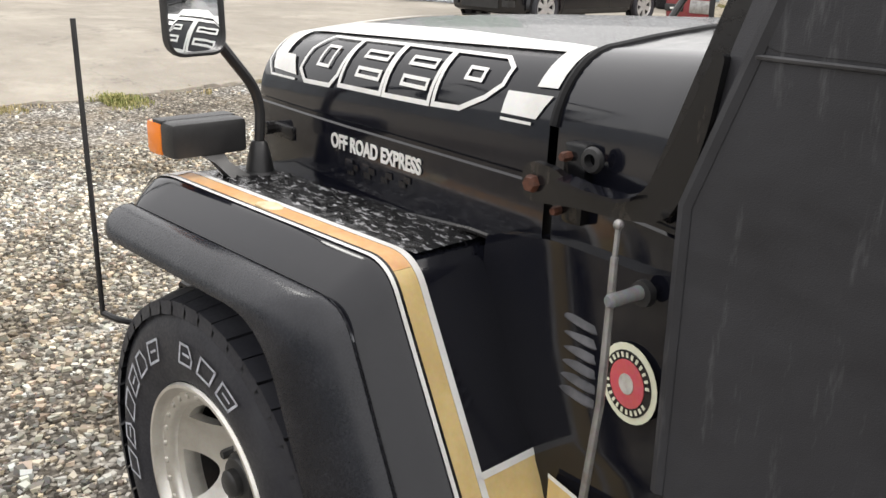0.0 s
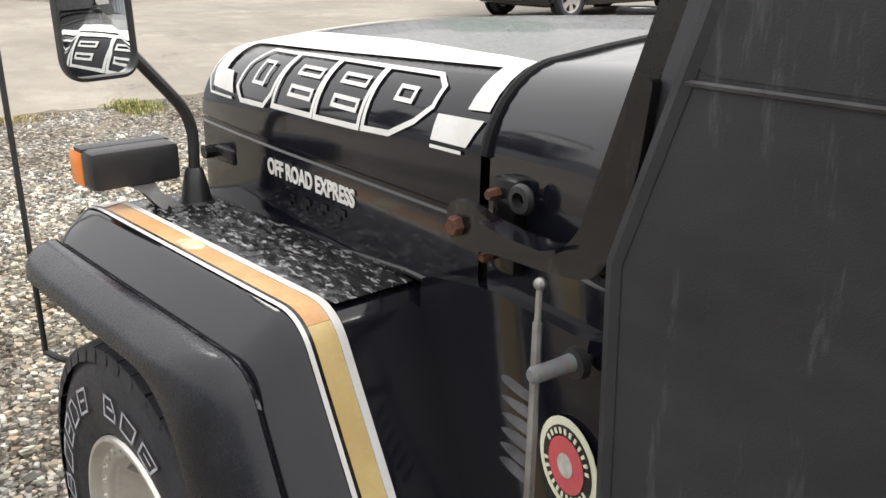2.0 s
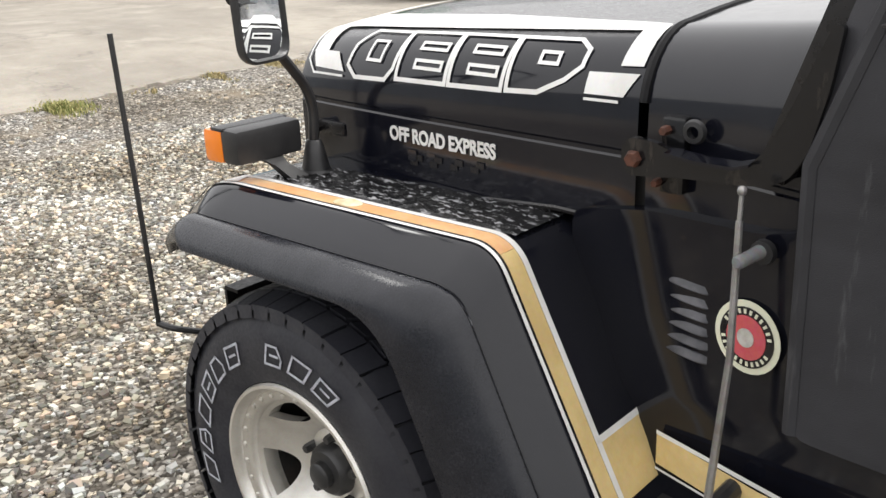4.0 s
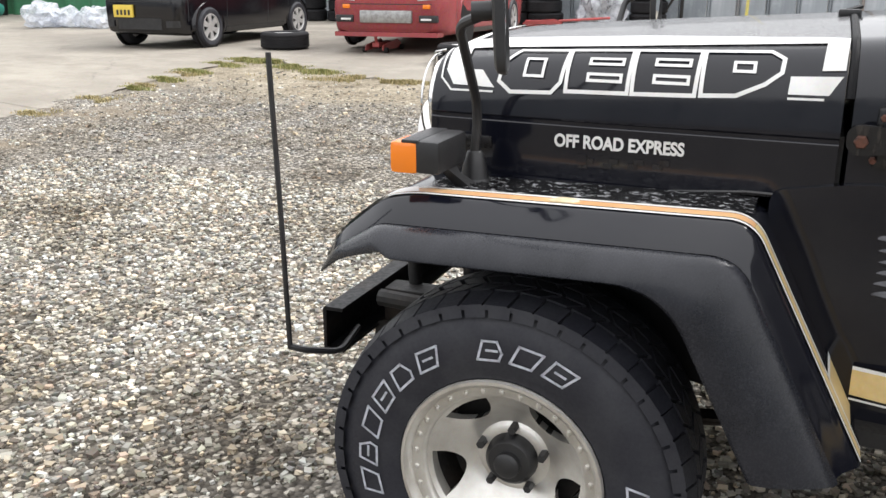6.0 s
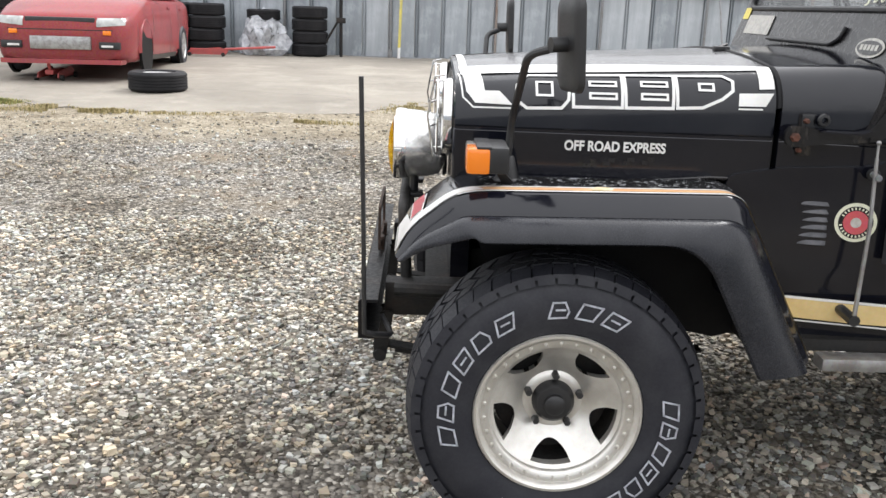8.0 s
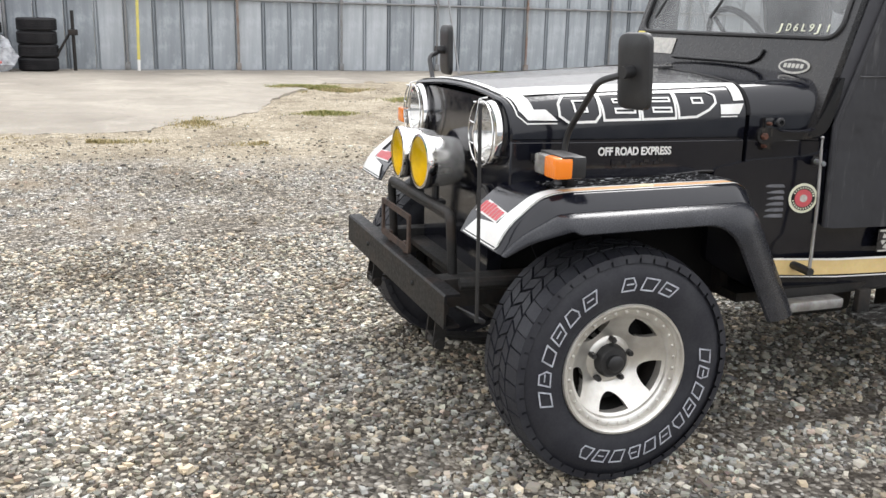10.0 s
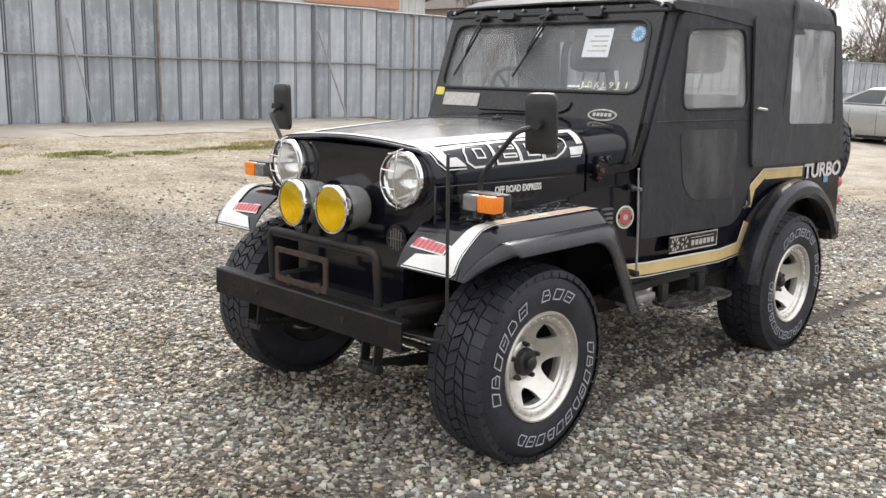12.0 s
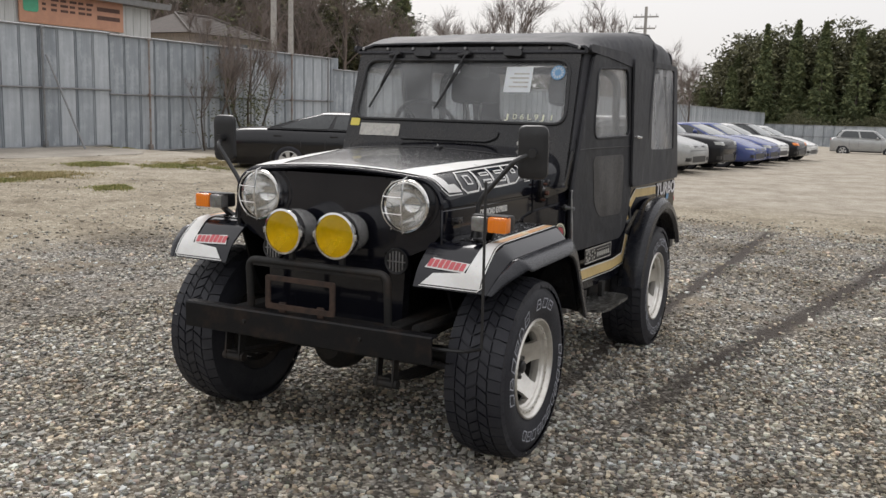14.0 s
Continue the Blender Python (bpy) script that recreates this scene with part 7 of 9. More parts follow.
for i, (x, y, r) in enumerate(((-13.1, 11.1, 0.36), (-12.75, 11.35, 0.28), (-12.3, 11.4, 0.26), (-11.9, 11.3, 0.3), (-13.4, 11.5, 0.25))):
    crumple("plastic_bag", "crumpled clear plastic bag on the concrete", "bag", x, y, r, PLASTIC_BAG, i)
crumple("plastic_cover", "clear plastic wrapped round stacked tyres", "plastic sheet", -3.4, 14.9, 0.46, PLASTIC_BAG, 21, 1.1)


def build_bucket():
    bm = bmesh.new()
    lathe(bm, [(0.0, 0.0), (0.17, 0.0), (0.22, 0.34), (0.235, 0.345), (0.235, 0.36), (0.21, 0.355), (0.165, 0.02), (0.0, 0.02)], (0, 0, 0), axis="z", seg=24)
    b = part("bucket", bm, TEAL)
    b.matrix_basis = Matrix.Translation(g_at(-16.9, 13.6, 0.17)) @ Matrix.Rotation(radians(75), 4, "X") @ Matrix.Scale(0.8, 4)
    tagged(b, "teal plastic bucket tipped on its side", "bucket")


build_bucket()


def lean_pole(label, foot, top, r, mats, name="pole"):
    p = thing(name, label, "pole", "leaning poles", at=foot)
    d = Vector(top) - Vector(foot)
    for k, (a, b, m) in enumerate(mats):
        bm = bmesh.new()
        tube(bm, [d * a, d * b], r, 8)
        part("shaft" if k == 0 else "painted_shaft", bm, m, p)


lean_pole("yellow and white pole leaning on the steel fence", g_at(-0.86, 15.1, 0.02), (-0.78, 15.42, 3.6), 0.028, ((0, 0.06, WHITE_DECAL), (0.06, 1, YELLOW_PAINT)))
lean_pole("yellow and white pole leaning over stacked tyres", g_at(-17.2, 6.35, 0.03), (-18.3, 5.85, 2.6), 0.03, ((0, 0.42, PIPE), (0.42, 1, YELLOW_PAINT)))
lean_pole("grey steel brace between ground and fence", g_at(11.4, 14.35, 0.02), (11.4, 15.48, 2.33), 0.022, ((0, 1, PIPE),))
lean_pole("grey steel brace between ground and fence", g_at(5.25, 14.45, 0.02), (5.25, 15.48, 2.3), 0.02, ((0, 1, PIPE),))
lean_pole("grey steel brace between ground and fence", g_at(15.9, 14.9, 0.02), (15.95, 15.45, 1.5), 0.022, ((0, 1, PIPE),))
lean_pole("yellow and white pole leaning on the steel fence", g_at(-18.1, 12.2, 0.03), (-18.5, 11.75, 2.7), 0.03, ((0, 0.42, WHITE_DECAL), (0.42, 1, YELLOW_PAINT)))


def build_corner_things():
    """Sheet, rusty rack, old appliance and bin along the west fence."""
    p = thing("steel_sheet", "smooth pale blue steel sheet against the fence", "panel", at=g_at(-18.42, 11.05))
    bm = bmesh.new()
    prism(bm, [(-0.68, 0.03), (0.68, 0.03), (0.68, 2.62), (-0.68, 2.62)], 0.006, ((0, 0, 0), (0, 1, 0), (0, 0, 1), (1, 0, 0)))
    part("sheet", bm, BLUE_SHEET, p)
    for y in (-0.66, 0.66):
        bm = bmesh.new()
        box(bm, 0.006, 0.03, y - 0.02, y + 0.02, 0.03, 2.62, 0.004)
        part("folded_edge", bm, BLUE_SHEET, p)
    f = thing("metal_rack", "low rusty metal rack standing by the fence", "rack", at=g_at(-18.0, 12.1))
    for nm, pts in (("rail", [(0, -0.65, 0.40), (0, 0.2, 0.62), (0, 0.72, 0.66)]), ("rail", [(-0.3, -0.65, 0.36), (-0.3, 0.65, 0.6)]), ("leg", [(0, -0.63, 0.42), (0, -0.66, 0.02)]), ("leg", [(0, 0.05, 0.59), (0, 0.02, 0.02)]), ("leg", [(-0.3, 0.6, 0.6), (-0.3, 0.62, 0.02)])):
        bm = bmesh.new()
        tube(bm, pts, 0.022, 6)
        part(nm, bm, PLATE_RUST, f)
    w = thing("washing_machine", "old white boxy washing machine by the fence", "appliance", at=g_at(-18.1, 14.15, 0.028))
    bm = bmesh.new()
    box(bm, -0.28, 0.28, -0.40, 0.40, 0.03, 0.82, 0.025)
    part("body", bm, OLD_WHITE, w)
    bm = bmesh.new()
    box(bm, -0.28, -0.10, -0.39, 0.39, 0.82, 0.95, 0.02)
    part("control_panel", bm, OLD_WHITE, w)
    bm = bmesh.new()
    box(bm, -0.08, 0.25, -0.35, 0.35, 0.822, 0.845, 0.01)
    part("lid", bm, GREY_DECAL, w)
    for x in (-0.22, 0.22):
        for y in (-0.34, 0.34):
            bm = bmesh.new()
            lathe(bm, [(0, 0), (0.03, 0), (0.025, 0.035), (0, 0.035)], (x, y, 0), axis="z", seg=10)
            part("foot", bm, BLACK_PLASTIC, w)
    bm = bmesh.new()
    lathe(bm, [(0, 0), (0.17, 0), (0.2, 0.5), (0.215, 0.51), (0.215, 0.53), (0.19, 0.53), (0.165, 0.03), (0, 0.03)], (0, 0, 0), axis="z", seg=24)
    b = part("bin", bm, BLACK_PLASTIC)
    b.location = g_at(-17.3, 13.95, 0.028)
    tagged(b, "black plastic bin beside a white appliance", "bin")


build_corner_things()


def build_stand():
    """A black wheel stand with a slanting arm, by the tyres."""
    s = thing("jack_stand", "black steel stand with a slanting arm by the fence", "stand", at=g_at(-1.95, 14.9, 0.028))
    bm = bmesh.new()
    tube(bm, [(0, 0, 0), (0, 0, 1.05)], 0.03, 10)
    part("upright", bm, CHASSIS, s)
    bm = bmesh.new()
    tube(bm, [(-0.45, -0.05, 0.0), (0, 0, 0.75)], 0.022, 8)
    part("arm", bm, CHASSIS, s)
    bm = bmesh.new()
    box(bm, -0.08, 0.08, -0.08, 0.08, 0.62, 0.72, 0.01)
    part("clamp", bm, CHASSIS, s)


build_stand()


def build_floor_jack():
    red = surface("jack_red_paint", (0.5, 0.035, 0.03), (0.35, 0.03, 0.025), 0.4)
    for x, y, hd, lab in ((-4.55, 13.9, 8, "low red trolley jack on the concrete"), (-5.0, 8.75, 95, "red trolley jack holding up the red car")):
        j = thing("trolley_jack", lab, "jack", "trolley jacks")
        j.matrix_world = Matrix.Translation(g_at(x, y, 0.028)) @ Matrix.Rotation(radians(hd), 4, "Z")
        for s in (-1, 1):
            bm = bmesh.new()
            prism(bm, rounded([(-0.05, 0.03), (0.62, 0.03), (0.66, 0.09), (0.5, 0.15), (-0.02, 0.10)], 0.02), 0.012, ((0, s * 0.12, 0), (1, 0, 0), (0, 0, 1), (0, 1, 0)))
            part("side_plate", bm, red, j)
            for wx in (0.0, 0.58):
                bm = bmesh.new()
                lathe(bm, [(0, -0.02), (0.035, -0.02), (0.035, 0.02), (0, 0.02)], (wx, s * 0.155, 0.036), seg=14)
                part("caster", bm, CHASSIS, j)
        bm = bmesh.new()
        box(bm, 0.0, 0.5, -0.05, 0.05, 0.07, 0.13, 0.01)
        part("ram", bm, red, j)
        bm = bmesh.new()
        tube(bm, [(0.05, 0, 0.10), (0.0, 0, 0.22)] if hd > 50 else [(0.6, 0, 0.12), (1.5, 0, 0.18)], 0.022, 8)
        part("lift_arm" if hd > 50 else "handle", bm, red, j)


build_floor_jack()


# ---- other cars: nose at local x = 0, tail towards +x, left side towards -y ----
def car_paint(name, col, rough=0.12, metal=0.0, spec=0.5, coat=0.15):
    return surface(name, col, tuple(c * 0.85 for c in col), rough, rough + 0.1, metal=metal, scale=2, grain=60, coat=coat, spec=spec)


P_BLACK = car_paint("car_paint_black", (0.005, 0.005, 0.007))
P_RED = surface("car_paint_red", (0.25, 0.002, 0.005), (0.19, 0.002, 0.005), 0.14, 0.25, scale=2, grain=60, spec=0.07)
P_SILVER = car_paint("car_paint_silver", (0.37, 0.375, 0.37), 0.25, 0.4)
P_DARK = car_paint("car_paint_dark_grey", (0.012, 0.0125, 0.015), spec=0.3, coat=0.0)
P_BLUE = car_paint("car_paint_blue", (0.006, 0.032, 0.20), spec=0.3, coat=0.0)
P_WHITE = car_paint("car_paint_white", (0.75, 0.75, 0.73), 0.2)
HEADLAMP = surface("headlamp_plastic", (0.40, 0.41, 0.39), (0.25, 0.26, 0.25), 0.06, 0.15, spec=0.7)
PLATE_Y = surface("yellow_plate", (0.78, 0.56, 0.02), (0.7, 0.5, 0.02), 0.45)


def car_wheel_meshes(R, spokes, rim_mat):
    bm = bmesh.new()
    W = 0.19
    rr = R * 0.66
    lathe(bm, [(rr, -W / 2 + 0.01), (rr + 0.015, -W / 2), (R - 0.03, -W / 2), (R - 0.005, -W / 2 + 0.025), (R, -W / 2 + 0.05), (R, W / 2 - 0.05), (R - 0.02, W / 2), (rr, W / 2)], (0, 0, 0), seg=32)
    ty = mesh_of("tyre", bm, TYRE, 35)
    bm = bmesh.new()
    lathe(bm, [(rr + 0.003, -W / 2 + 0.006), (rr - 0.008, -W / 2 + 0.004), (rr - 0.018, -W / 2 + 0.02), (rr - 0.02, 0.03), (0, 0.03)], (0, 0, 0), seg=32)
    lathe(bm, [(0, -W / 2 + 0.015), (0.045, -W / 2 + 0.018), (0.055, -W / 2 + 0.04), (0, -W / 2 + 0.04)], (0, 0, 0), seg=16)
    for k in range(spokes):
        a = 2 * math.pi * k / spokes
        w = 0.045 if spokes < 7 else 0.022
        loft(bm, [[Matrix.Rotation(a, 3, "Y") @ V(x, y, z) for x, y, z in ((r, -W / 2 + d, -w * q), (r, -W / 2 + d, w * q), (r, -W / 2 + d + 0.03, w * q), (r, -W / 2 + d + 0.03, -w * q))] for r, d, q in ((0.03, 0.018, 0.8), (rr * 0.5, 0.014, 0.7), (rr - 0.01, 0.012, 1.0))])
    return ty, mesh_of("rim", bm, rim_mat, 35)


RIM_SILVER = surface("painted_alloy", (0.62, 0.62, 0.61), (0.5, 0.5, 0.49), 0.25, 0.4, metal=0.6)
RIM_BLACK = surface("black_alloy", (0.015, 0.015, 0.016), (0.03, 0.03, 0.03), 0.35)
W_KEI, W_MID, W_BLK = car_wheel_meshes(0.275, 6, RIM_SILVER), car_wheel_meshes(0.31, 5, RIM_SILVER), car_wheel_meshes(0.32, 10, RIM_BLACK)


def build_car(name, label, place, heading, paint, L=4.5, W=1.72, H=1.38, wb=2.6, fo=0.85, nose=0.66, cowl=(1.15, 0.92), roof=(1.85, 2.95), tail=(3.75, 0.98), end=0.92, low=0.19, wheels=None, skip=(), pitch=0.0, tall=False, group="", plate=None, mouth=True, lamp=None, lights=(0.46, 0.87, (-0.155, -0.05))):
    c = thing(name, label, "car", group)
    c.matrix_world = Matrix.Translation(place) @ Matrix.Rotation(radians(heading), 4, "Z") @ Matrix.Rotation(radians(pitch), 4, "Y")
    wheels = wheels or W_MID
    R = max(v.co.x for v in wheels[0].vertices)
    hw = W / 2
    belt = cowl[1] + 0.02
    # top line and half width along the car, smoothed
    grid = np.linspace(0, L, 181)
    tops = np.interp(grid, [0, 0.03, 0.10, 0.22, cowl[0] * 0.6, cowl[0], tail[0], L - 0.3, L - 0.05, L], [nose - 0.13, nose - 0.07, nose - 0.025, nose, nose + (cowl[1] - nose) * 0.70, cowl[1], tail[1], tail[1] - (0.0 if tall else 0.012), end, end - 0.10])
    wide = np.interp(grid, [0, 0.04, 0.14, 0.34, 0.8, L * 0.5, L - 0.7, L - 0.2, L - 0.05, L], [0.76, 0.84, 0.92, 0.965, 0.99, 1.0, 0.99, 0.95, 0.90, 0.84])
    for _ in range(2):
        tops[2:-2] = (tops[:-4] + tops[1:-3] + tops[2:-2] + tops[3:-1] + tops[4:]) / 5
        wide[2:-2] = (wide[:-4] + wide[1:-3] + wide[2:-2] + wide[3:-1] + wide[4:]) / 5

    def half(x):
        """Half a section: (y, z) from the sill over the shoulder to the middle of the top."""
        s, w = float(np.interp(x, grid, tops)), hw * float(np.interp(x, grid, wide))
        lo = low + 0.05 * max(0, 1 - x / 0.25)
        m = lo + (s - lo) * 0.55
        return [(w * 0.82, lo), (w * 0.93, lo + 0.02), (w * 0.965, lo + 0.07), (w * 0.985, lo + (m - lo) * 0.55), (w, m), (w * 0.995, m + (s - m) * 0.38), (w * 0.975, s - 0.085), (w * 0.945, s - 0.045), (w * 0.90, s - 0.018), (w * 0.80, s - 0.003), (w * 0.5, s + 0.010), (w * 0.2, s + 0.016)]

    def side(x, z, s, out=0.0):
        """A point on the car's flank at height z."""
        q = half(x)
        return V(x, s * (float(np.interp(z, [p[1] for p in q[:9]], [p[0] for p in q[:9]])) + out), z)

    bm = bmesh.new()
    rings = []
    for x in [0.0, 0.012, 0.04, 0.09, 0.16, 0.26, 0.4, 0.6, 0.85, 1.1, 1.4, 1.8, 2.2, 2.6, 3.0] + [3.0 + (L - 3.0) * t for t in (0.3, 0.55, 0.75, 0.88, 0.95, 0.985, 1.0)]:
        h = half(x)
        rings.append([V(x, -y, z) for y, z in h] + [V(x, 0, h[-1][1] + 0.002)] + [V(x, y, z) for y, z in reversed(h)])
    loft(bm, rings)
    part("body", bm, paint, c, smooth=50)
    # cabin: bowed windscreen, barrelled flanks, bowed tail
    zr = H - 0.04
    wbt, wrt = hw * 0.905, hw * 0.70

    def level(v):
        xf = cowl[0] + (roof[0] - cowl[0]) * v - 0.05 * math.sin(math.pi * v)
        xr = tail[0] + (roof[1] - tail[0]) * v + 0.05 * math.sin(math.pi * v)
        return xf, xr, wbt + (wrt - wbt) * v ** 1.35, cowl[1] - 0.01 + (zr - cowl[1]) * v, tail[1] - 0.01 + (zr - tail[1]) * v

    def front(v, t, out=0.0):
        xf, xr, w, zf, zt = level(v)
        return V(xf + 0.13 * t * t - out, t * (w + out * 0.3), zf + out * 0.6)

    def back(v, t, out=0.0):
        xf, xr, w, zf, zt = level(v)
        return V(xr - 0.10 * t * t + out, t * (w + out * 0.3), zt + out * 0.6)

    def flank(s, v, u, out=0.0):
        xf, xr, w, zf, zt = level(v)
        a, b0 = xf + 0.13, xr - 0.10
        return V(a + (b0 - a) * u, s * (w + 0.022 * math.sin(math.pi * u) + out), zf + (zt - zf) * u + out * 0.3)

    b2 = bmesh.new()
    rings = []
    ts = [-1, -0.75, -0.4, 0, 0.4, 0.75, 1]
    us = [0.12, 0.3, 0.5, 0.7, 0.88]
    for v in (0, 0.2, 0.45, 0.7, 0.88, 0.97):
        rings.append([front(v, t) for t in ts] + [flank(1, v, u) for u in us] + [back(v, -t) for t in ts] + [flank(-1, v, 1 - u) for u in us])
    mid = sum(rings[-1], V(0, 0, 0)) / len(rings[-1])
    for k, dz in ((0.965, 0.016), (0.88, 0.032), (0.6, 0.045), (0.25, 0.05)):
        rings.append([V(mid.x + (p.x - mid.x) * k, p.y * k, p.z + dz) for p in rings[5]])
    loft(b2, rings)
    part("cabin", b2, paint, c, smooth=42)

    def pane(nm, fn, t0, t1, v0, v1, mat):
        b3 = bmesh.new()
        cols = []
        for i in range(9):
            t = t0 + (t1 - t0) * i / 8
            ease = 0.03 * (1 - min(1, min(i, 8 - i)))
            outer = [fn(v0 + ease + (v1 - v0 - 2 * ease) * j / 4, t, 0.010) for j in range(5)]
            inner = [fn(v0 + ease + (v1 - v0 - 2 * ease) * j / 4, t, -0.012) for j in range(5)]
            cols.append(outer + inner[::-1])
        loft(b3, cols)
        return part(nm, b3, mat, c, smooth=40)

    pane("windshield", front, -0.90, 0.90, 0.05, 0.93, CAR_SCREEN)
    pane("rear_window", back, -0.86, 0.86, 0.08, 0.92, CAR_GLASS)
    for s in (-1, 1):
        pane("front_window", lambda v, u, o: flank(s, v, u, o), 0.04, 0.47, 0.07, 0.90, CAR_GLASS)
        pane("back_window", lambda v, u, o: flank(s, v, u, o), 0.51, 0.93, 0.07, 0.90, CAR_GLASS)
    def on_front(y, z, out):
        """A point on the car's nose at height z."""
        x = 0.0
        while x < 0.9 and (abs(side(x, z, 1).y) < abs(y) or half(x)[-1][1] - 0.012 < z):
            x += 0.006
        return V(x - out, y, z)

    def nose_patch(nm, fn, mat, lab="", out=0.007):
        b3 = bmesh.new()
        cols = []
        for i in range(13):
            yz = [fn(i / 12, j / 3) for j in range(4)]
            cols.append([on_front(*p, out) for p in yz] + [on_front(*p, -0.03) for p in reversed(yz)])
        loft(b3, cols)
        return part(nm, b3, mat, c, lab, smooth=40)

    ax = (fo, fo + wb)
    for i, x in enumerate(ax):
        for s in (-1, 1):
            y = abs(side(x, R + 0.1, 1).y)
            # the flank is solid: a black disc paints the dark of the wheel well
            b2 = bmesh.new()
            lathe(b2, [(0, -0.007), (R + 0.045, -0.007), (R + 0.045, 0.03), (0, 0.03)] if s < 0 else [(0, 0.007), (R + 0.045, 0.007), (R + 0.045, -0.03), (0, -0.03)], (x, s * (y - 0.004), R + 0.01), seg=32)
            part("wheel_well", b2, MATTE, c)
            b2 = bmesh.new()
            rs = []
            for k in range(17):
                a = radians(-8 + 196 * k / 16)
                rs.append([V(x + r * math.cos(a), s * (y + d), R + 0.01 + r * math.sin(a)) for r, d in ((R + 0.04, -0.02), (R + 0.042, 0.012), (R + 0.06, 0.012), (R + 0.10, -0.022))])
            loft(b2, rs)
            part("wheel_arch", b2, paint, c)
            if (i, s) in skip:
                continue
            w = new("wheel")
            w.parent = c
            w.matrix_basis = Matrix.Translation((x, s * (y - 0.06), R)) @ Matrix.Rotation(0 if s < 0 else math.pi, 4, "Z") @ Matrix.Rotation(0.4 + i, 4, "Y")
            for nm, me in (("tyre", wheels[0]), ("rim", wheels[1])):
                q = new(nm, me)
                q.parent = w
    for s in (-1, 1):
        li, lo2, lz = lights
        nose_patch("headlight", lambda u, v: (s * hw * (li + (lo2 - li) * u), nose + lz[0] + 0.03 * u + (lz[1] - lz[0] - 0.025 * u) * v), lamp or HEADLAMP, "clear headlight")
        b2 = bmesh.new()
        bmesh.ops.create_uvsphere(b2, u_segments=12, v_segments=8, radius=1, matrix=Matrix.Translation((cowl[0] + 0.5, s * (hw + 0.07), belt + 0.075)) @ Matrix.Diagonal((0.06, 0.10, 0.06, 1)))
        tube(b2, [(cowl[0] + 0.5, s * (hw * 0.9), belt + 0.03), (cowl[0] + 0.5, s * (hw + 0.05), belt + 0.06)], 0.018, 6)
        part("wing_mirror", b2, paint, c, smooth=60)
        # shut lines of the doors and of the front bumper
        for gx, g0, g1 in ((ax[0] + R + 0.14, low + 0.09, belt - 0.03), ((cowl[0] + tail[0]) / 2 + 0.08, low + 0.09, belt - 0.03), (ax[1] - R - 0.02 if tall else ax[1] - R + 0.06, low + 0.34, belt - 0.03), (ax[0] - R - 0.14, low + 0.2, nose - 0.10)):
            b2 = bmesh.new()
            loft(b2, [[side(gx - 0.005, z, s, -0.004), side(gx - 0.005, z, s, 0.0015), side(gx + 0.005, z, s, 0.0015), side(gx + 0.005, z, s, -0.004)] for z in (g0 + (g1 - g0) * k / 6 for k in range(7))])
            part("shut_line", b2, BLACK_PLASTIC, c)
        for hx in ((cowl[0] + tail[0]) / 2 - 0.08, tail[0] - 0.30):
            b2 = bmesh.new()
            p = side(hx, belt - 0.13, s)
            box(b2, hx - 0.07, hx + 0.07, p.y - 0.018, p.y + 0.018, belt - 0.145, belt - 0.115, 0.01)
            part("door_handle", b2, paint, c)
        b2 = bmesh.new()
        x0, x1 = ax[0] + R + 0.12, ax[1] - R - 0.12
        loft(b2, [[side(x, low + 0.02, s, -0.01), side(x, low + 0.02, s, 0.006), side(x, low + 0.085, s, 0.006), side(x, low + 0.085, s, -0.01)] for x in (x0 + (x1 - x0) * k / 8 for k in range(9))])
        part("sill", b2, BLACK_PLASTIC, c)
        b2 = bmesh.new()
        box(b2, L - 0.09, L + 0.004, s * hw * 0.48, s * hw * 0.80, end - 0.17, end - 0.05, 0.02)
        part("tail_light", b2, RED_DECAL, c)
    nose_patch("bumper_seam", lambda u, v: (hw * (-0.86 + 1.72 * u), nose + lights[2][0] - 0.045 + 0.012 * v), BLACK_PLASTIC, out=0.001)
    if mouth:
        nose_patch("air_intake", lambda u, v: (hw * (-0.50 + u), low + 0.09 + 0.15 * v), BLACK_PLASTIC)
        for s in (-1, 1):
            nose_patch("bumper_duct", lambda u, v: (s * hw * (0.60 + 0.24 * u), low + 0.12 + 0.09 * v), BLACK_PLASTIC)
        nose_patch("grille", lambda u, v: (hw * (-0.40 + 0.80 * u), nose - 0.125 + 0.065 * v), BLACK_PLASTIC)
    if plate is not None:
        b2 = bmesh.new()
        box(b2, -0.035, -0.005, plate - 0.165, plate + 0.165, 0.42, 0.585, 0.006)
        pl = part("number_plate", b2, PLATE_Y, c, "yellow number plate with dark bars")
        for k in range(4):
            b2 = bmesh.new()
            box(b2, -0.038, -0.034, plate - 0.12 + k * 0.065, plate - 0.085 + k * 0.065, 0.45, 0.52)
            part("plate_bar", b2, BLACK_PLASTIC, pl)
    return c


kei = build_car("hatchback", "black boxy mini wagon with yellow plate on concrete", g_at(-8.25, 8.05, 0.03), 90, P_BLACK, 3.4, 1.475, 1.55, 2.36, 0.6, 0.86, (0.72, 0.98), (1.35, 3.12), (3.28, 1.03), 0.98, 0.17, W_KEI, tall=True, plate=0.25, lights=(0.58, 0.86, (-0.19, -0.045)))
for k in range(3):
    b = bmesh.new()
    box(b, 0.0, 0.06, -0.40, 0.40, 0.705 + 0.032 * k, 0.722 + 0.032 * k, 0.005)
    part("grille_bar", b, CHROME if k == 1 else BLACK_PLASTIC, kei)
b = bmesh.new()
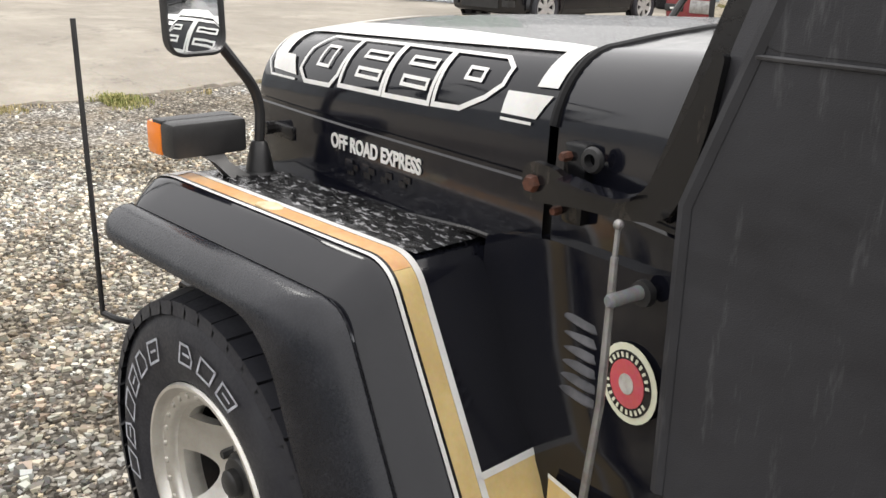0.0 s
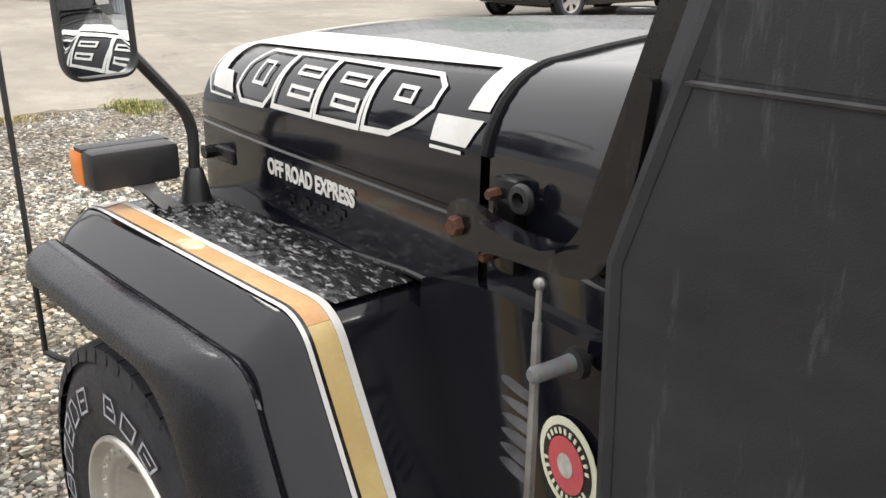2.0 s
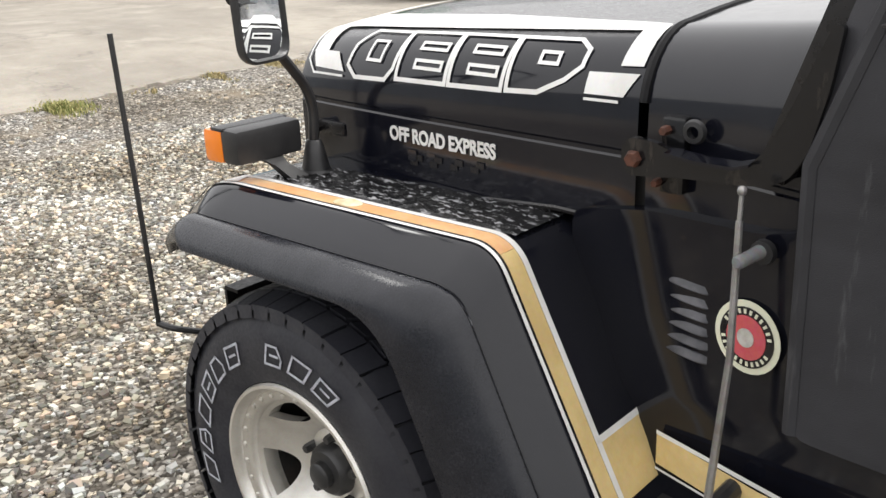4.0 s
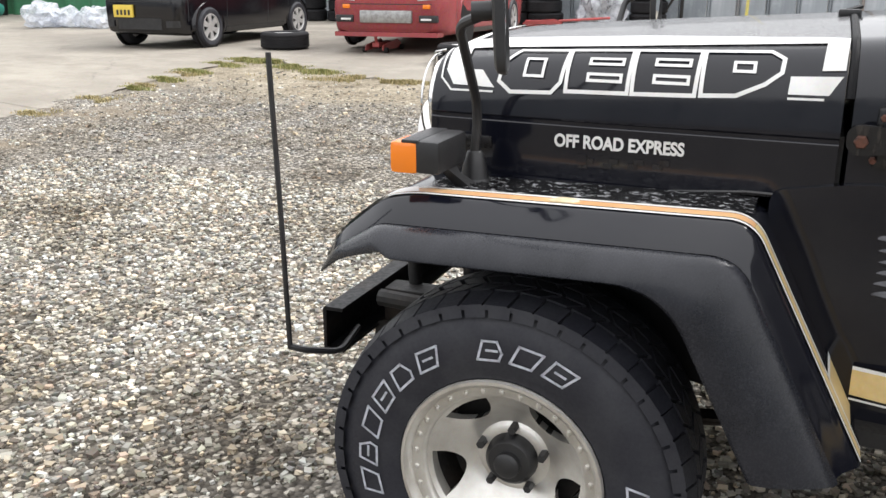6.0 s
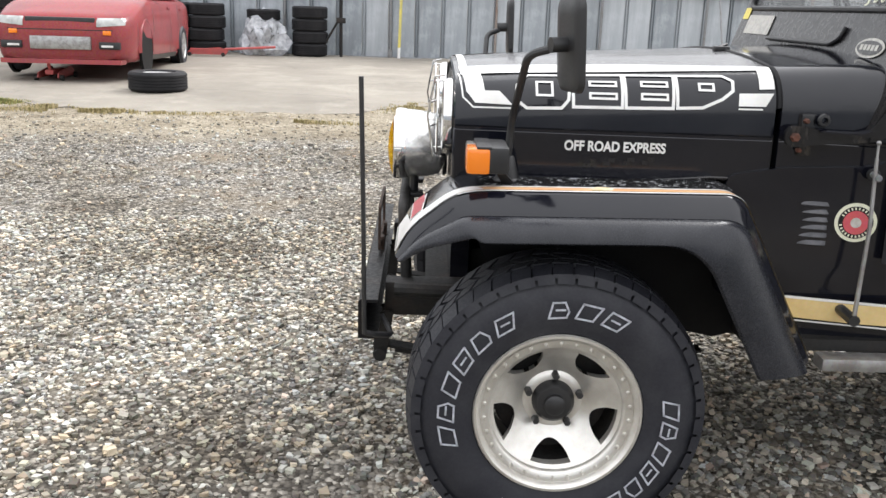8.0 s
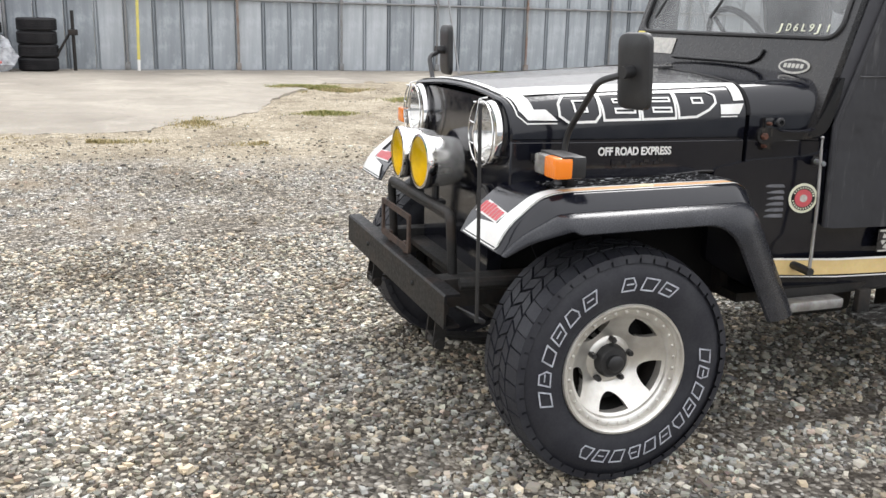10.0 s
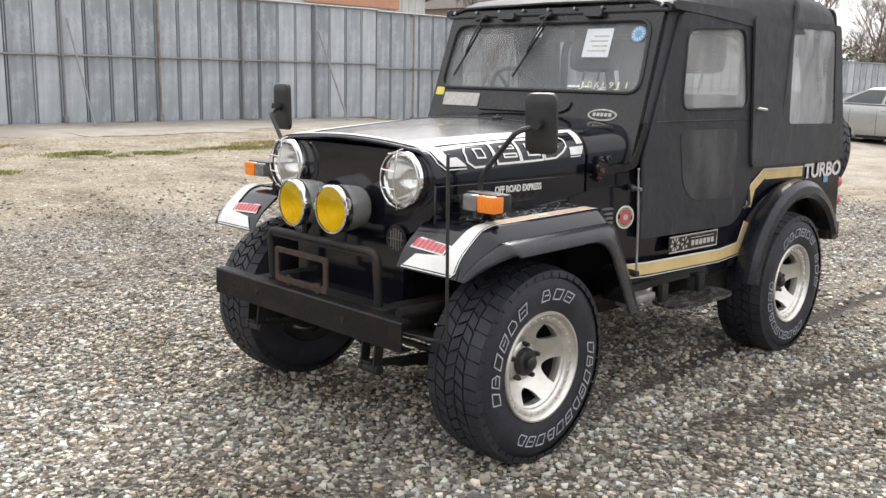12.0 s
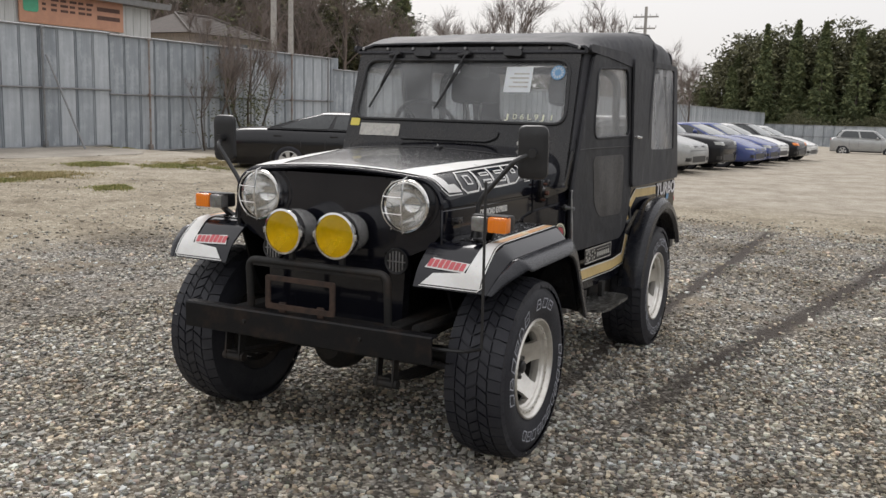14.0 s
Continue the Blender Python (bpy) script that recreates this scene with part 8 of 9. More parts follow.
lathe(b, [(0, -0.006), (0.035, -0.006), (0.035, 0.01), (0, 0.01)], (-0.008, 0, 0.765), axis="x", seg=12)
part("badge", b, CHROME, kei)
for s in (-1, 1):
    b = bmesh.new()
    box(b, 1.02, 1.07, s * 0.735 - 0.01, s * 0.735 + 0.01, 0.72, 0.75, 0.005)
    part("side_marker", b, RED_DECAL, kei)

red = build_car("sedan", "faded red sports sedan jacked up with one front wheel removed", g_at(-4.78, 8.62, 0.03) + V(0, 0, 0.09), 95, P_RED, 4.55, 1.72, 1.36, 2.665, 0.86, 0.74, (1.2, 0.97), (1.9, 3.0), (3.75, 1.02), 0.98, 0.14, skip=((0, -1),), pitch=1.6, mouth=False, lights=(0.50, 0.87, (-0.165, -0.055)))
b = bmesh.new()
box(b, -0.03, 0.08, -0.36, 0.36, 0.30, 0.46, 0.02)
part("intercooler", b, STEEL, red, "grey mesh intercooler in the bumper")
b = bmesh.new()
box(b, 0.005, 0.07, -0.41, 0.41, 0.60, 0.685, 0.015)
part("grille", b, BLACK_PLASTIC, red)
b = bmesh.new()
loft(b, [[V(x, -y, z), V(x, y, z), V(x + 0.22, y * 1.03, z), V(x + 0.22, -y * 1.03, z)] for x, y, z in ((-0.045, 0.70, 0.13), (-0.03, 0.71, 0.185))])
part("front_lip", b, P_RED, red)
for s in (-1, 1):
    b = bmesh.new()
    box(b, -0.02, 0.08, s * 0.45, s * 0.70, 0.31, 0.40, 0.015)
    part("brake_duct", b, BLACK_PLASTIC, red)
    b = bmesh.new()
    box(b, -0.03, 0.04, s * 0.48, s * 0.62, 0.335, 0.36, 0.006)
    part("fog_strip", b, WHITE_DECAL, red)
    b = bmesh.new()
    box(b, -0.015, 0.06, s * 0.50, s * 0.60, 0.48, 0.535, 0.01)
    part("indicator", b, AMBER, red)

ROWCARS = "row of parked sports cars"
row = [("sedan", "silver sports sedan with black wheels in a parked row", 19.65, 2.4, P_SILVER, dict(wheels=W_BLK, H=1.38, nose=0.76, cowl=(1.2, 0.95), tail=(3.7, 1.0), end=0.98)),
       ("sedan", "dark grey boxy sedan in a parked row", 22.1, 2.1, P_DARK, dict(H=1.38, nose=0.84, cowl=(1.35, 0.95), lights=(0.45, 0.88, (-0.17, -0.07)))),
       ("coupe", "blue low sports coupe in a parked row", 24.5, 1.6, P_BLUE, dict(H=1.27, nose=0.64, roof=(1.9, 2.6), lights=(0.55, 0.9, (-0.12, -0.06)))),
       ("coupe", "blue sports coupe behind another in a parked row", 27.0, 1.5, P_BLUE, dict(H=1.3, nose=0.70)),
       ("coupe", "white sports coupe in a parked row", 29.5, 1.5, P_WHITE, dict(H=1.3, nose=0.70)),
       ("sedan", "dark sports sedan with orange lamp in a parked row", 32.0, 1.15, P_DARK, dict(H=1.36, nose=0.75, lamp=AMBER)),
       ("coupe", "white sports coupe at the far end of a row", 34.5, 0.95, P_WHITE, dict(H=1.3, nose=0.68))]
for nm, lab, x, y, pt, kw in row:
    build_car(nm, lab, g_at(x, y), 81, pt, group=ROWCARS, **kw)
build_car("hatchback", "silver compact crossover parked far across the yard", V(57.5, -2.3, ground_z(57, 0)), 89, P_SILVER, 4.1, 1.72, 1.58, 2.55, 0.8, 0.86, (1.0, 1.02), (1.65, 3.5), (3.85, 1.1), 1.05, 0.24, tall=True)
build_car("coupe", "glossy black coupe parked by the fence", g_at(12.45, 5.45), 116.5, P_BLACK, H=1.18, nose=0.64, L=4.35, wb=2.45, fo=0.74, cowl=(1.2, 0.84), roof=(1.95, 2.7), tail=(3.7, 0.86), end=0.82, wheels=W_KEI)


# ---- behind the fence: building with sign, house, poles, trees ----
SIDING = surface("white_siding", (0.62, 0.62, 0.60), (0.5, 0.5, 0.48), 0.6, 0.75, scale=1.5, stretch=(6, 6, 0.4))
ROOF_GREY = surface("grey_roof_sheet", (0.22, 0.22, 0.22), (0.16, 0.155, 0.15), 0.55)
SIGN_BOARD = surface("orange_sign_board", (0.62, 0.29, 0.16), (0.55, 0.25, 0.14), 0.5, scale=3)
SIGN_DARK = surface("sign_dark_paint", (0.10, 0.05, 0.04), (0.13, 0.07, 0.05), 0.6)
SIGN_GREEN = surface("sign_green", (0.04, 0.42, 0.22), (0.04, 0.36, 0.18), 0.5)
TILE = surface("roof_tiles", (0.08, 0.062, 0.052), (0.055, 0.045, 0.038), 0.6, 0.8, scale=4)
BEIGE = surface("beige_render", (0.27, 0.22, 0.17), (0.2, 0.165, 0.13), 0.8)


def build_sign_building():
    h = thing("shed", "white clad shed with a grey eave behind the fence", "building", at=(0, 0, 0.2))
    bm = bmesh.new()
    box(bm, 4.5, 19.3, 20.0, 28, 0, 4.05)
    part("wall", bm, SIDING, h)
    for k in range(48):
        bm = bmesh.new()
        box(bm, 4.6 + k * 0.31, 4.625 + k * 0.31, 19.985, 20.01, 0, 4.05)
        part("batten", bm, SIDING, h)
    bm = bmesh.new()
    prism(bm, [(19.5, 4.05), (28.5, 4.95), (28.5, 5.1), (19.45, 4.22)], 15.6, ((4.1, 0, 0), (0, 1, 0), (0, 0, 1), (1, 0, 0)))
    part("roof", bm, ROOF_GREY, h)
    s = thing("sign_board", "orange-tan company sign with dark lettering bars", "sign", at=(14.3, 19.93, 3.42))
    bm = bmesh.new()
    box(bm, 0, 3.75, -0.03, 0.02, 0, 0.98, 0.01)
    part("board", bm, SIGN_BOARD, s)
    bm = bmesh.new()
    prism(bm, rounded([(0.12, 0.3), (0.62, 0.3), (0.62, 0.85), (0.12, 0.85)], 0.1), 0.01, ((0, -0.032, 0), (1, 0, 0), (0, 0, 1), (0, -1, 0)))
    part("emblem", bm, SIGN_GREEN, s, "green emblem reduced to a plain shape")
    for k, (x, w) in enumerate(((0.75, 0.12), (1.05, 0.26), (1.38, 0.26), (1.71, 0.24), (2.02, 0.24), (2.32, 0.24))):
        for z, hh in ((0.38, 0.07), (0.52, 0.07), (0.66, 0.07)):
            bm = bmesh.new()
            box(bm, x, x + w * (0.75 + 0.25 * ((k + int(z * 10)) % 2)), -0.042, -0.031, z, z + hh)
            part("letter_bar", bm, SIGN_DARK, s)
    for z in (0.3, 0.55):
        bm = bmesh.new()
        box(bm, 2.72, 3.6, -0.042, -0.031, z, z + 0.12)
        part("letter_bar", bm, SIGN_DARK, s)


build_sign_building()


def build_house():
    h = thing("house", "low house with a dark tiled hip roof behind the fence", "building", at=(37.0, 34, 2.0))
    h.scale = (0.62, 0.62, 0.62)
    bm = bmesh.new()
    box(bm, -4.6, 4.6, -3.6, 3.6, -3.6, 4.75)
    part("wall", bm, BEIGE, h)
    bm = bmesh.new()
    a = [bm.verts.new(p) for p in ((-5.4, -4.4, 4.7), (5.4, -4.4, 4.7), (5.4, 4.4, 4.7), (-5.4, 4.4, 4.7))]
    b2 = [bm.verts.new(p) for p in ((-2.4, 0, 6.6), (2.4, 0, 6.6))]
    for q in ((a[0], a[1], b2[1], b2[0]), (a[1], a[2], b2[1]), (a[2], a[3], b2[0], b2[1]), (a[3], a[0], b2[0]), (a[3], a[2], a[1], a[0])):
        bm.faces.new(q)
    r = part("roof", bm, TILE, h, smooth=0)
    for k in range(10):
        t = (k + 0.5) / 10
        bm = bmesh.new()
        tube(bm, [(-5.4 + 3.0 * t, -4.4 + 4.4 * t, 4.72 + 1.9 * t), (5.4 - 3.0 * t, -4.4 + 4.4 * t, 4.72 + 1.9 * t)], 0.045, 6)
        part("tile_course", bm, TILE, r)
    for a0, b0 in (((-5.4, -4.4, 4.75), (-2.4, 0, 6.66)), ((5.4, -4.4, 4.75), (2.4, 0, 6.66)), ((-2.4, 0, 6.68), (2.4, 0, 6.68))):
        bm = bmesh.new()
        tube(bm, [a0, b0], 0.10, 8)
        part("ridge", bm, TILE, r)
    for x in (-2.5, 1.5):
        bm = bmesh.new()
        box(bm, x, x + 1.6, -3.63, -3.58, 2.9, 4.2)
        part("window", bm, CAR_GLASS, h)


build_house()

CONCRETE_POLE = surface("concrete_pole", (0.36, 0.34, 0.31), (0.28, 0.265, 0.245), 0.8)


def utility_pole(x, y, top, lab, arms=True):
    z0 = ground_z(min(x, 80), 0) if x < 80 else -1.6
    p = thing("utility_pole", lab, "pole", "utility poles", at=(x, y, z0))
    bm = bmesh.new()
    tube(bm, [(0, 0, 0), (0, 0, top - z0)], [0.17, 0.10], 12)
    part("mast", bm, CONCRETE_POLE, p)
    if arms:
        for k, z in enumerate((top - z0 - 0.7, top - z0 - 1.5)):
            bm = bmesh.new()
            box(bm, -0.05, 0.05, -0.9 + 0.2 * k, 0.9 - 0.2 * k, z - 0.05, z + 0.05)
            part("crossarm", bm, CONCRETE_POLE, p)
            for d in (-0.75, -0.3, 0.3, 0.7):
                bm = bmesh.new()
                tube(bm, [(0, d, z + 0.05), (0, d, z + 0.2)], 0.04, 6)
                part("insulator", bm, WHITE_DECAL, p)


utility_pole(32.4, 25.0, 12.5, "tall concrete utility pole behind the fence", False)
utility_pole(36.5, 27.0, 11.5, "thin concrete utility pole behind the fence", False)
utility_pole(62.0, 14.9, 8.8, "utility pole with crossarms beyond the yard")

BARK = surface("grey_bark", (0.10, 0.082, 0.068), (0.06, 0.05, 0.043), 0.85, 0.95, scale=5)
TWIG = surface("reddish_twigs", (0.17, 0.125, 0.10), (0.11, 0.082, 0.068), 0.85, 0.95, scale=5)


LEAF_DARK = leaf_mat("evergreen_leaves", (0.055, 0.06, 0.034), (0.17, 0.165, 0.09))
LEAF_CEDAR = leaf_mat("cedar_needles", (0.055, 0.075, 0.036), (0.20, 0.22, 0.105))
LEAF_IVY = leaf_mat("ivy_leaves", (0.06, 0.075, 0.035), (0.19, 0.19, 0.09))
LEAF_BROWN = leaf_mat("withered_leaves", (0.10, 0.06, 0.035), (0.24, 0.15, 0.09))


def limbs(rnd, height, spread, depth, seg=5, r0=0.16, first=0.25):
    """Bare limbs: (points, radii) of each."""
    out = []

    def grow(p, d, length, r, lvl):
        pts, rs = [p], [r]
        n = 4 if lvl < 2 else 3
        for k in range(n):
            d = (d + V(rnd.uniform(-1, 1), rnd.uniform(-1, 1), rnd.uniform(-0.3, 0.6)) * 0.16).normalized()
            p = p + d * length / n
            pts.append(p)
            rs.append(r * (1 - 0.62 * (k + 1) / n))
        out.append((pts, rs))
        if lvl >= depth:
            return
        for k in range(rnd.randint(4, 6) if lvl else rnd.randint(7, 9)):
            t = rnd.uniform(0.25 if lvl else first, 1.0)
            i = min(n - 1, int(t * n))
            q = pts[i].lerp(pts[i + 1], t * n - i)
            a = rnd.uniform(0, 2 * math.pi)
            side = d.orthogonal().normalized()
            side = (Matrix.Rotation(a, 3, d) @ side)
            nd = (d * rnd.uniform(0.5, 1.0) + side * rnd.uniform(0.5, 1.0) * spread + V(0, 0, 0.25)).normalized()
            grow(q, nd, length * rnd.uniform(0.42, 0.62) * (1.1 - 0.4 * t), rs[i] * 0.55, lvl + 1)

    grow(V(0, 0, 0), V(rnd.uniform(-0.05, 0.05), 0, 1), height * 0.62, r0, 0)
    return out


def bare_tree_meshes(seed, height, spread=0.9, depth=3, r0=0.16, first=0.25, thin=0.012, twigs=4):
    rnd = random.Random(seed)
    ls = limbs(rnd, height, spread, depth, r0=r0, first=first)
    bm = bmesh.new()
    tube(bm, ls[0][0], ls[0][1], 8)
    trunk = mesh_of("trunk", bm, BARK, 60)
    vs, fs = [], []
    for pts, rs in ls[1:]:
        rings = []
        for p, r in zip(pts, rs):
            r = max(r, thin)
            i = len(vs)
            vs += [(p.x + r, p.y, p.z), (p.x - r * 0.5, p.y + r * 0.87, p.z), (p.x - r * 0.5, p.y - r * 0.87, p.z)]
            rings.append(i)
        for a, b2 in zip(rings, rings[1:]):
            for k in range(3):
                fs.append((a + k, a + (k + 1) % 3, b2 + (k + 1) % 3, b2 + k))
    # fine twigs along the outer limbs
    for pts, rs in ls[1:]:
        if rs[0] > r0 * 0.2:
            continue
        for _ in range(twigs):
            k = rnd.randrange(len(pts) - 1)
            p = pts[k].lerp(pts[k + 1], rnd.random())
            d = ((pts[-1] - pts[0]).normalized() + V(rnd.uniform(-0.8, 0.8), rnd.uniform(-0.8, 0.8), rnd.uniform(-0.3, 0.8))).normalized() * rnd.uniform(0.05, 0.11) * height
            w = d.orthogonal().normalized() * thin * 0.75
            i = len(vs)
            vs += [tuple(p - w), tuple(p + w), tuple(p + d)]
            fs.append((i, i + 1, i + 2))
    me = bpy.data.meshes.new("crown")
    me.from_pydata([tuple(v) for v in vs], [], fs)
    me.materials.append(TWIG)
    return trunk, me


def crown_mesh(seed, shape, clumps, leaves, size, mat):
    """Many small leaf blades gathered in clumps; shape(rnd) gives a clump's centre and radius."""
    rnd = random.Random(seed)
    vs, fs = [], []
    for _ in range(clumps):
        c, r = shape(rnd)
        for _ in range(leaves):
            d = V(rnd.gauss(0, 1), rnd.gauss(0, 1), rnd.gauss(0, 0.7)).normalized() * r * rnd.random() ** 0.5
            p = c + d
            a, b2 = V(rnd.gauss(0, 1), rnd.gauss(0, 1), rnd.gauss(0, 0.6)).normalized(), V(rnd.gauss(0, 1), rnd.gauss(0, 1), rnd.gauss(0, 1)).normalized()
            s = size * rnd.uniform(0.6, 1.3)
            i = len(vs)
            vs += [tuple(p - a * s), tuple(p + b2 * s * 0.8), tuple(p + a * s)]
            fs.append((i, i + 1, i + 2))
    me = bpy.data.meshes.new("crown")
    me.from_pydata(vs, [], fs)
    me.materials.append(mat)
    return me


def cedar_shape(h, w):
    def f(rnd):
        t = rnd.random() ** 1.25
        z = h * (0.08 + 0.92 * t)
        R = w * (1 - t) ** 0.95 * (0.4 + 0.9 * rnd.random()) + 0.03
        a = rnd.uniform(0, 2 * math.pi)
        k = rnd.uniform(0.45, 1.0)
        return V(R * k * math.cos(a), R * k * math.sin(a), z - 0.25 * R * k), 0.12 + 0.55 * (1 - t)
    return f


def round_shape(h, w):
    def f(rnd):
        d = V(rnd.gauss(0, 1), rnd.gauss(0, 1), rnd.gauss(0, 1)).normalized() * rnd.uniform(0.55, 1.0)
        return V(d.x * w, d.y * w, h * 0.58 + d.z * h * 0.42 + 0.6 * noise.noise(d * 3)), rnd.uniform(0.4, 0.9)
    return f


def trunk_mesh(h, r):
    bm = bmesh.new()
    tube(bm, [(0, 0, 0), (0.05, 0.03, h * 0.4), (0, 0.05, h * 0.92)], [r, r * 0.7, r * 0.12], 8)
    return mesh_of("trunk", bm, BARK, 60)


def plant(name, label, cat, group, meshes, x, y, z, scale, turn):
    t = thing(name, label, cat, group)
    for nm, me in meshes:
        o = new(nm, me)
        o.parent = t
    t.matrix_world = Matrix.LocRotScale((x, y, z), Euler((0, 0, turn)), (scale, scale, scale * random.uniform(0.9, 1.12)))
    return t


CEDARS = [(("trunk", trunk_mesh(11, 0.22)), ("crown", crown_mesh(s, cedar_shape(12.5, 2.0), 430, 12, 0.27, LEAF_CEDAR))) for s in (1, 2, 3)]
ROUNDS = [(("trunk", trunk_mesh(7, 0.25)), ("crown", crown_mesh(s, round_shape(9.5, 3.3), 310, 14, 0.25, LEAF_DARK))) for s in (4, 5)]
BARES = []
for s in (11, 12, 13, 14):
    tr, br = bare_tree_meshes(s, 9.5, 0.9, 3, 0.13, thin=0.011, twigs=6)
    BARES.append((("trunk", tr), ("crown", br)))

random.seed(5)
for i in range(110):
    k = (i * 7) % 3
    y = -14 + 36 * ((i * 0.381966) % 1.0)
    x = 104 + 7 * (i % 5) + random.uniform(-2, 2)
    low = 0.55 if y > 17 else 0.85 if y > 13 else 1.0
    plant("cedar_tree", "tall dark green conifer in a dense wood", "tree", "conifer wood", CEDARS[k], x, y, -2.0, random.uniform(0.74, 1.04) * low, random.uniform(0, 6))
for i in range(26):
    y = -16 + 1.6 * i
    plant("evergreen_tree", "dark broad evergreen at the wood's edge", "tree", "evergreen trees", ROUNDS[i % 2], 99 + random.uniform(-1.5, 1.5), y, -2.6, random.uniform(0.34, 0.5) * (0.75 if y > 17 else 1), random.uniform(0, 6))

for i in range(24):
    y = -15 + 1.6 * i
    plant("evergreen_tree", "broad evergreen deep in the wood", "tree", "evergreen trees", ROUNDS[i % 2], 116 + random.uniform(-4, 4), y, -1.5, random.uniform(1.25, 1.55) * (0.6 if y > 17 else 0.9 if y > 13 else 1), random.uniform(0, 6))


def polar(deg, r):
    return -3.3 + r * math.cos(radians(deg)), -2.0 + r * math.sin(radians(deg))


for i in range(30):
    x, y = polar(29.5 + 0.92 * i + random.uniform(-0.3, 0.3), 72 + 9 * (i % 3))
    plant("evergreen_tree", "dark evergreen tree behind the fence", "tree", "evergreen trees", ROUNDS[i % 2] if i % 4 else CEDARS[i % 3], x, y, -0.5 + 0.6 * (i % 2), random.uniform(0.95, 1.3), random.uniform(0, 6))
for i in range(46):
    deg = 12.0 + 0.78 * i + random.uniform(-0.4, 0.4)
    x, y = polar(deg, 66 + 8 * (i % 3))
    tallness = float(np.interp(deg, [12, 15, 19, 28, 32], [0.72, 0.95, 1.15, 1.25, 1.45]))
    if 20 < deg < 29 and i % 2:
        continue
    plant("bare_tree", "leafless grey-brown tree behind the fence", "tree", "bare trees", BARES[i % 4], x, y, -1.0, random.uniform(0.88, 1.15) * tallness, random.uniform(0, 6))
for i in range(16):
    x, y = polar(14 + 1.4 * i, 88 + 4 * (i % 2))
    plant("evergreen_tree", "low dark evergreen far behind the fence", "tree", "evergreen trees", ROUNDS[i % 2], x, y, -2.0, random.uniform(0.7, 0.92), random.uniform(0, 6))


def build_shrubs():
    """Tall bare shrubs that have grown through the fence."""
    tr, br = bare_tree_meshes(31, 5.2, 0.45, 3, 0.05, 0.1, 0.005, 3)
    for i, (x, y, s) in enumerate(((16.3, 15.2, 0.6), (16.75, 15.2, 0.85), (17.1, 15.05, 0.7), (17.5, 15.2, 0.9), (17.9, 15.1, 0.75), (18.3, 15.25, 0.85), (18.7, 15.2, 0.7), (17.3, 16.2, 0.95), (18.0, 16.3, 0.85), (21.6, 16.4, 0.9))):
        plant("bare_shrub", "tall leafless shrub against the steel fence", "shrub", "bare shrubs", (("stem", tr), ("crown", br)), x, y, ground_z(x, y), s, i * 1.3)
    iv = crown_mesh(8, lambda r: (V(r.gauss(0, 0.75), r.uniform(-0.25, 0.2), abs(r.gauss(0, 1.5))), 0.32), 120, 18, 0.05, LEAF_IVY)
    o = new("ivy_bush", iv)
    o.location = g_at(18.0, 15.15)
    tagged(o, "green ivy climbing up the shrubs at the fence", "shrub")
    br2 = crown_mesh(9, lambda r: (V(r.uniform(-1.6, 1.6), r.uniform(-0.5, 0.4), r.uniform(0.2, 2.9)), 0.4), 160, 18, 0.10, LEAF_BROWN)
    o = new("brown_bush", br2)
    o.location = (55.0, 12.6, -1.0)
    tagged(o, "withered reddish-brown creeper on the fence", "shrub")


build_shrubs()


# ---- loose stones of the gravel ----
def pebble_mat():
    m, n, l, b = nodes_of("crushed_stone")
    geo = n.new("ShaderNodeNewGeometry")
    r = ramp(n, [(0.0, (0.07, 0.064, 0.055)), (0.25, (0.16, 0.148, 0.13)), (0.5, (0.33, 0.307, 0.27)), (0.75, (0.50, 0.47, 0.42)), (1.0, (0.74, 0.715, 0.665))])
    l.new(geo.outputs["Random Per Island"], r.inputs[0])
    tx = noise_tex(n, l, 90, 3, 0.7)
    # each stone leans to cream, rose, green or blue-grey
    many, frac = n.new("ShaderNodeMath"), n.new("ShaderNodeMath")
    many.operation, frac.operation = "MULTIPLY", "FRACT"
    many.inputs[1].default_value = 37.3
    l.new(geo.outputs["Random Per Island"], many.inputs[0]), l.new(many.outputs[0], frac.inputs[0])
    hue = ramp(n, [(0.0, (1.12, 0.99, 0.78)), (0.2, (1.04, 1.0, 0.9)), (0.45, (0.97, 1.0, 0.99)), (0.65, (0.9, 0.98, 1.06)), (0.82, (0.93, 1.0, 0.9)), (1.0, (1.14, 0.93, 0.82))])
    l.new(frac.outputs[0], hue.inputs[0])
    hm = n.new("ShaderNodeMix")
    hm.data_type, hm.blend_type = "RGBA", "MULTIPLY"
    hm.inputs[0].default_value = 1.0
    l.new(r.outputs[0], hm.inputs[6]), l.new(hue.outputs[0], hm.inputs[7])
    patch = noise_tex(n, l, 0.75, 8, 0.7)
    pt = ramp(n, [(0.36, (0.50, 0.445, 0.375)), (0.47, (0.88, 0.845, 0.79)), (0.56, (1.01, 1.01, 1.015)), (0.67, (1.25, 1.24, 1.20))])
    l.new(patch.outputs[0], pt.inputs[0])
    pm = n.new("ShaderNodeMix")
    pm.data_type, pm.blend_type = "RGBA", "MULTIPLY"
    pm.inputs[0].default_value = 1.0
    l.new(mixed(n, l, 0.1, hm.outputs[2], tx.outputs[1]), pm.inputs[6]), l.new(pt.outputs[0], pm.inputs[7])
    l.new(pm.outputs[2], b.inputs["Base Color"])
    b.inputs["Roughness"].default_value, b.inputs["Specular IOR Level"].default_value = 0.75, 0.35
    return m


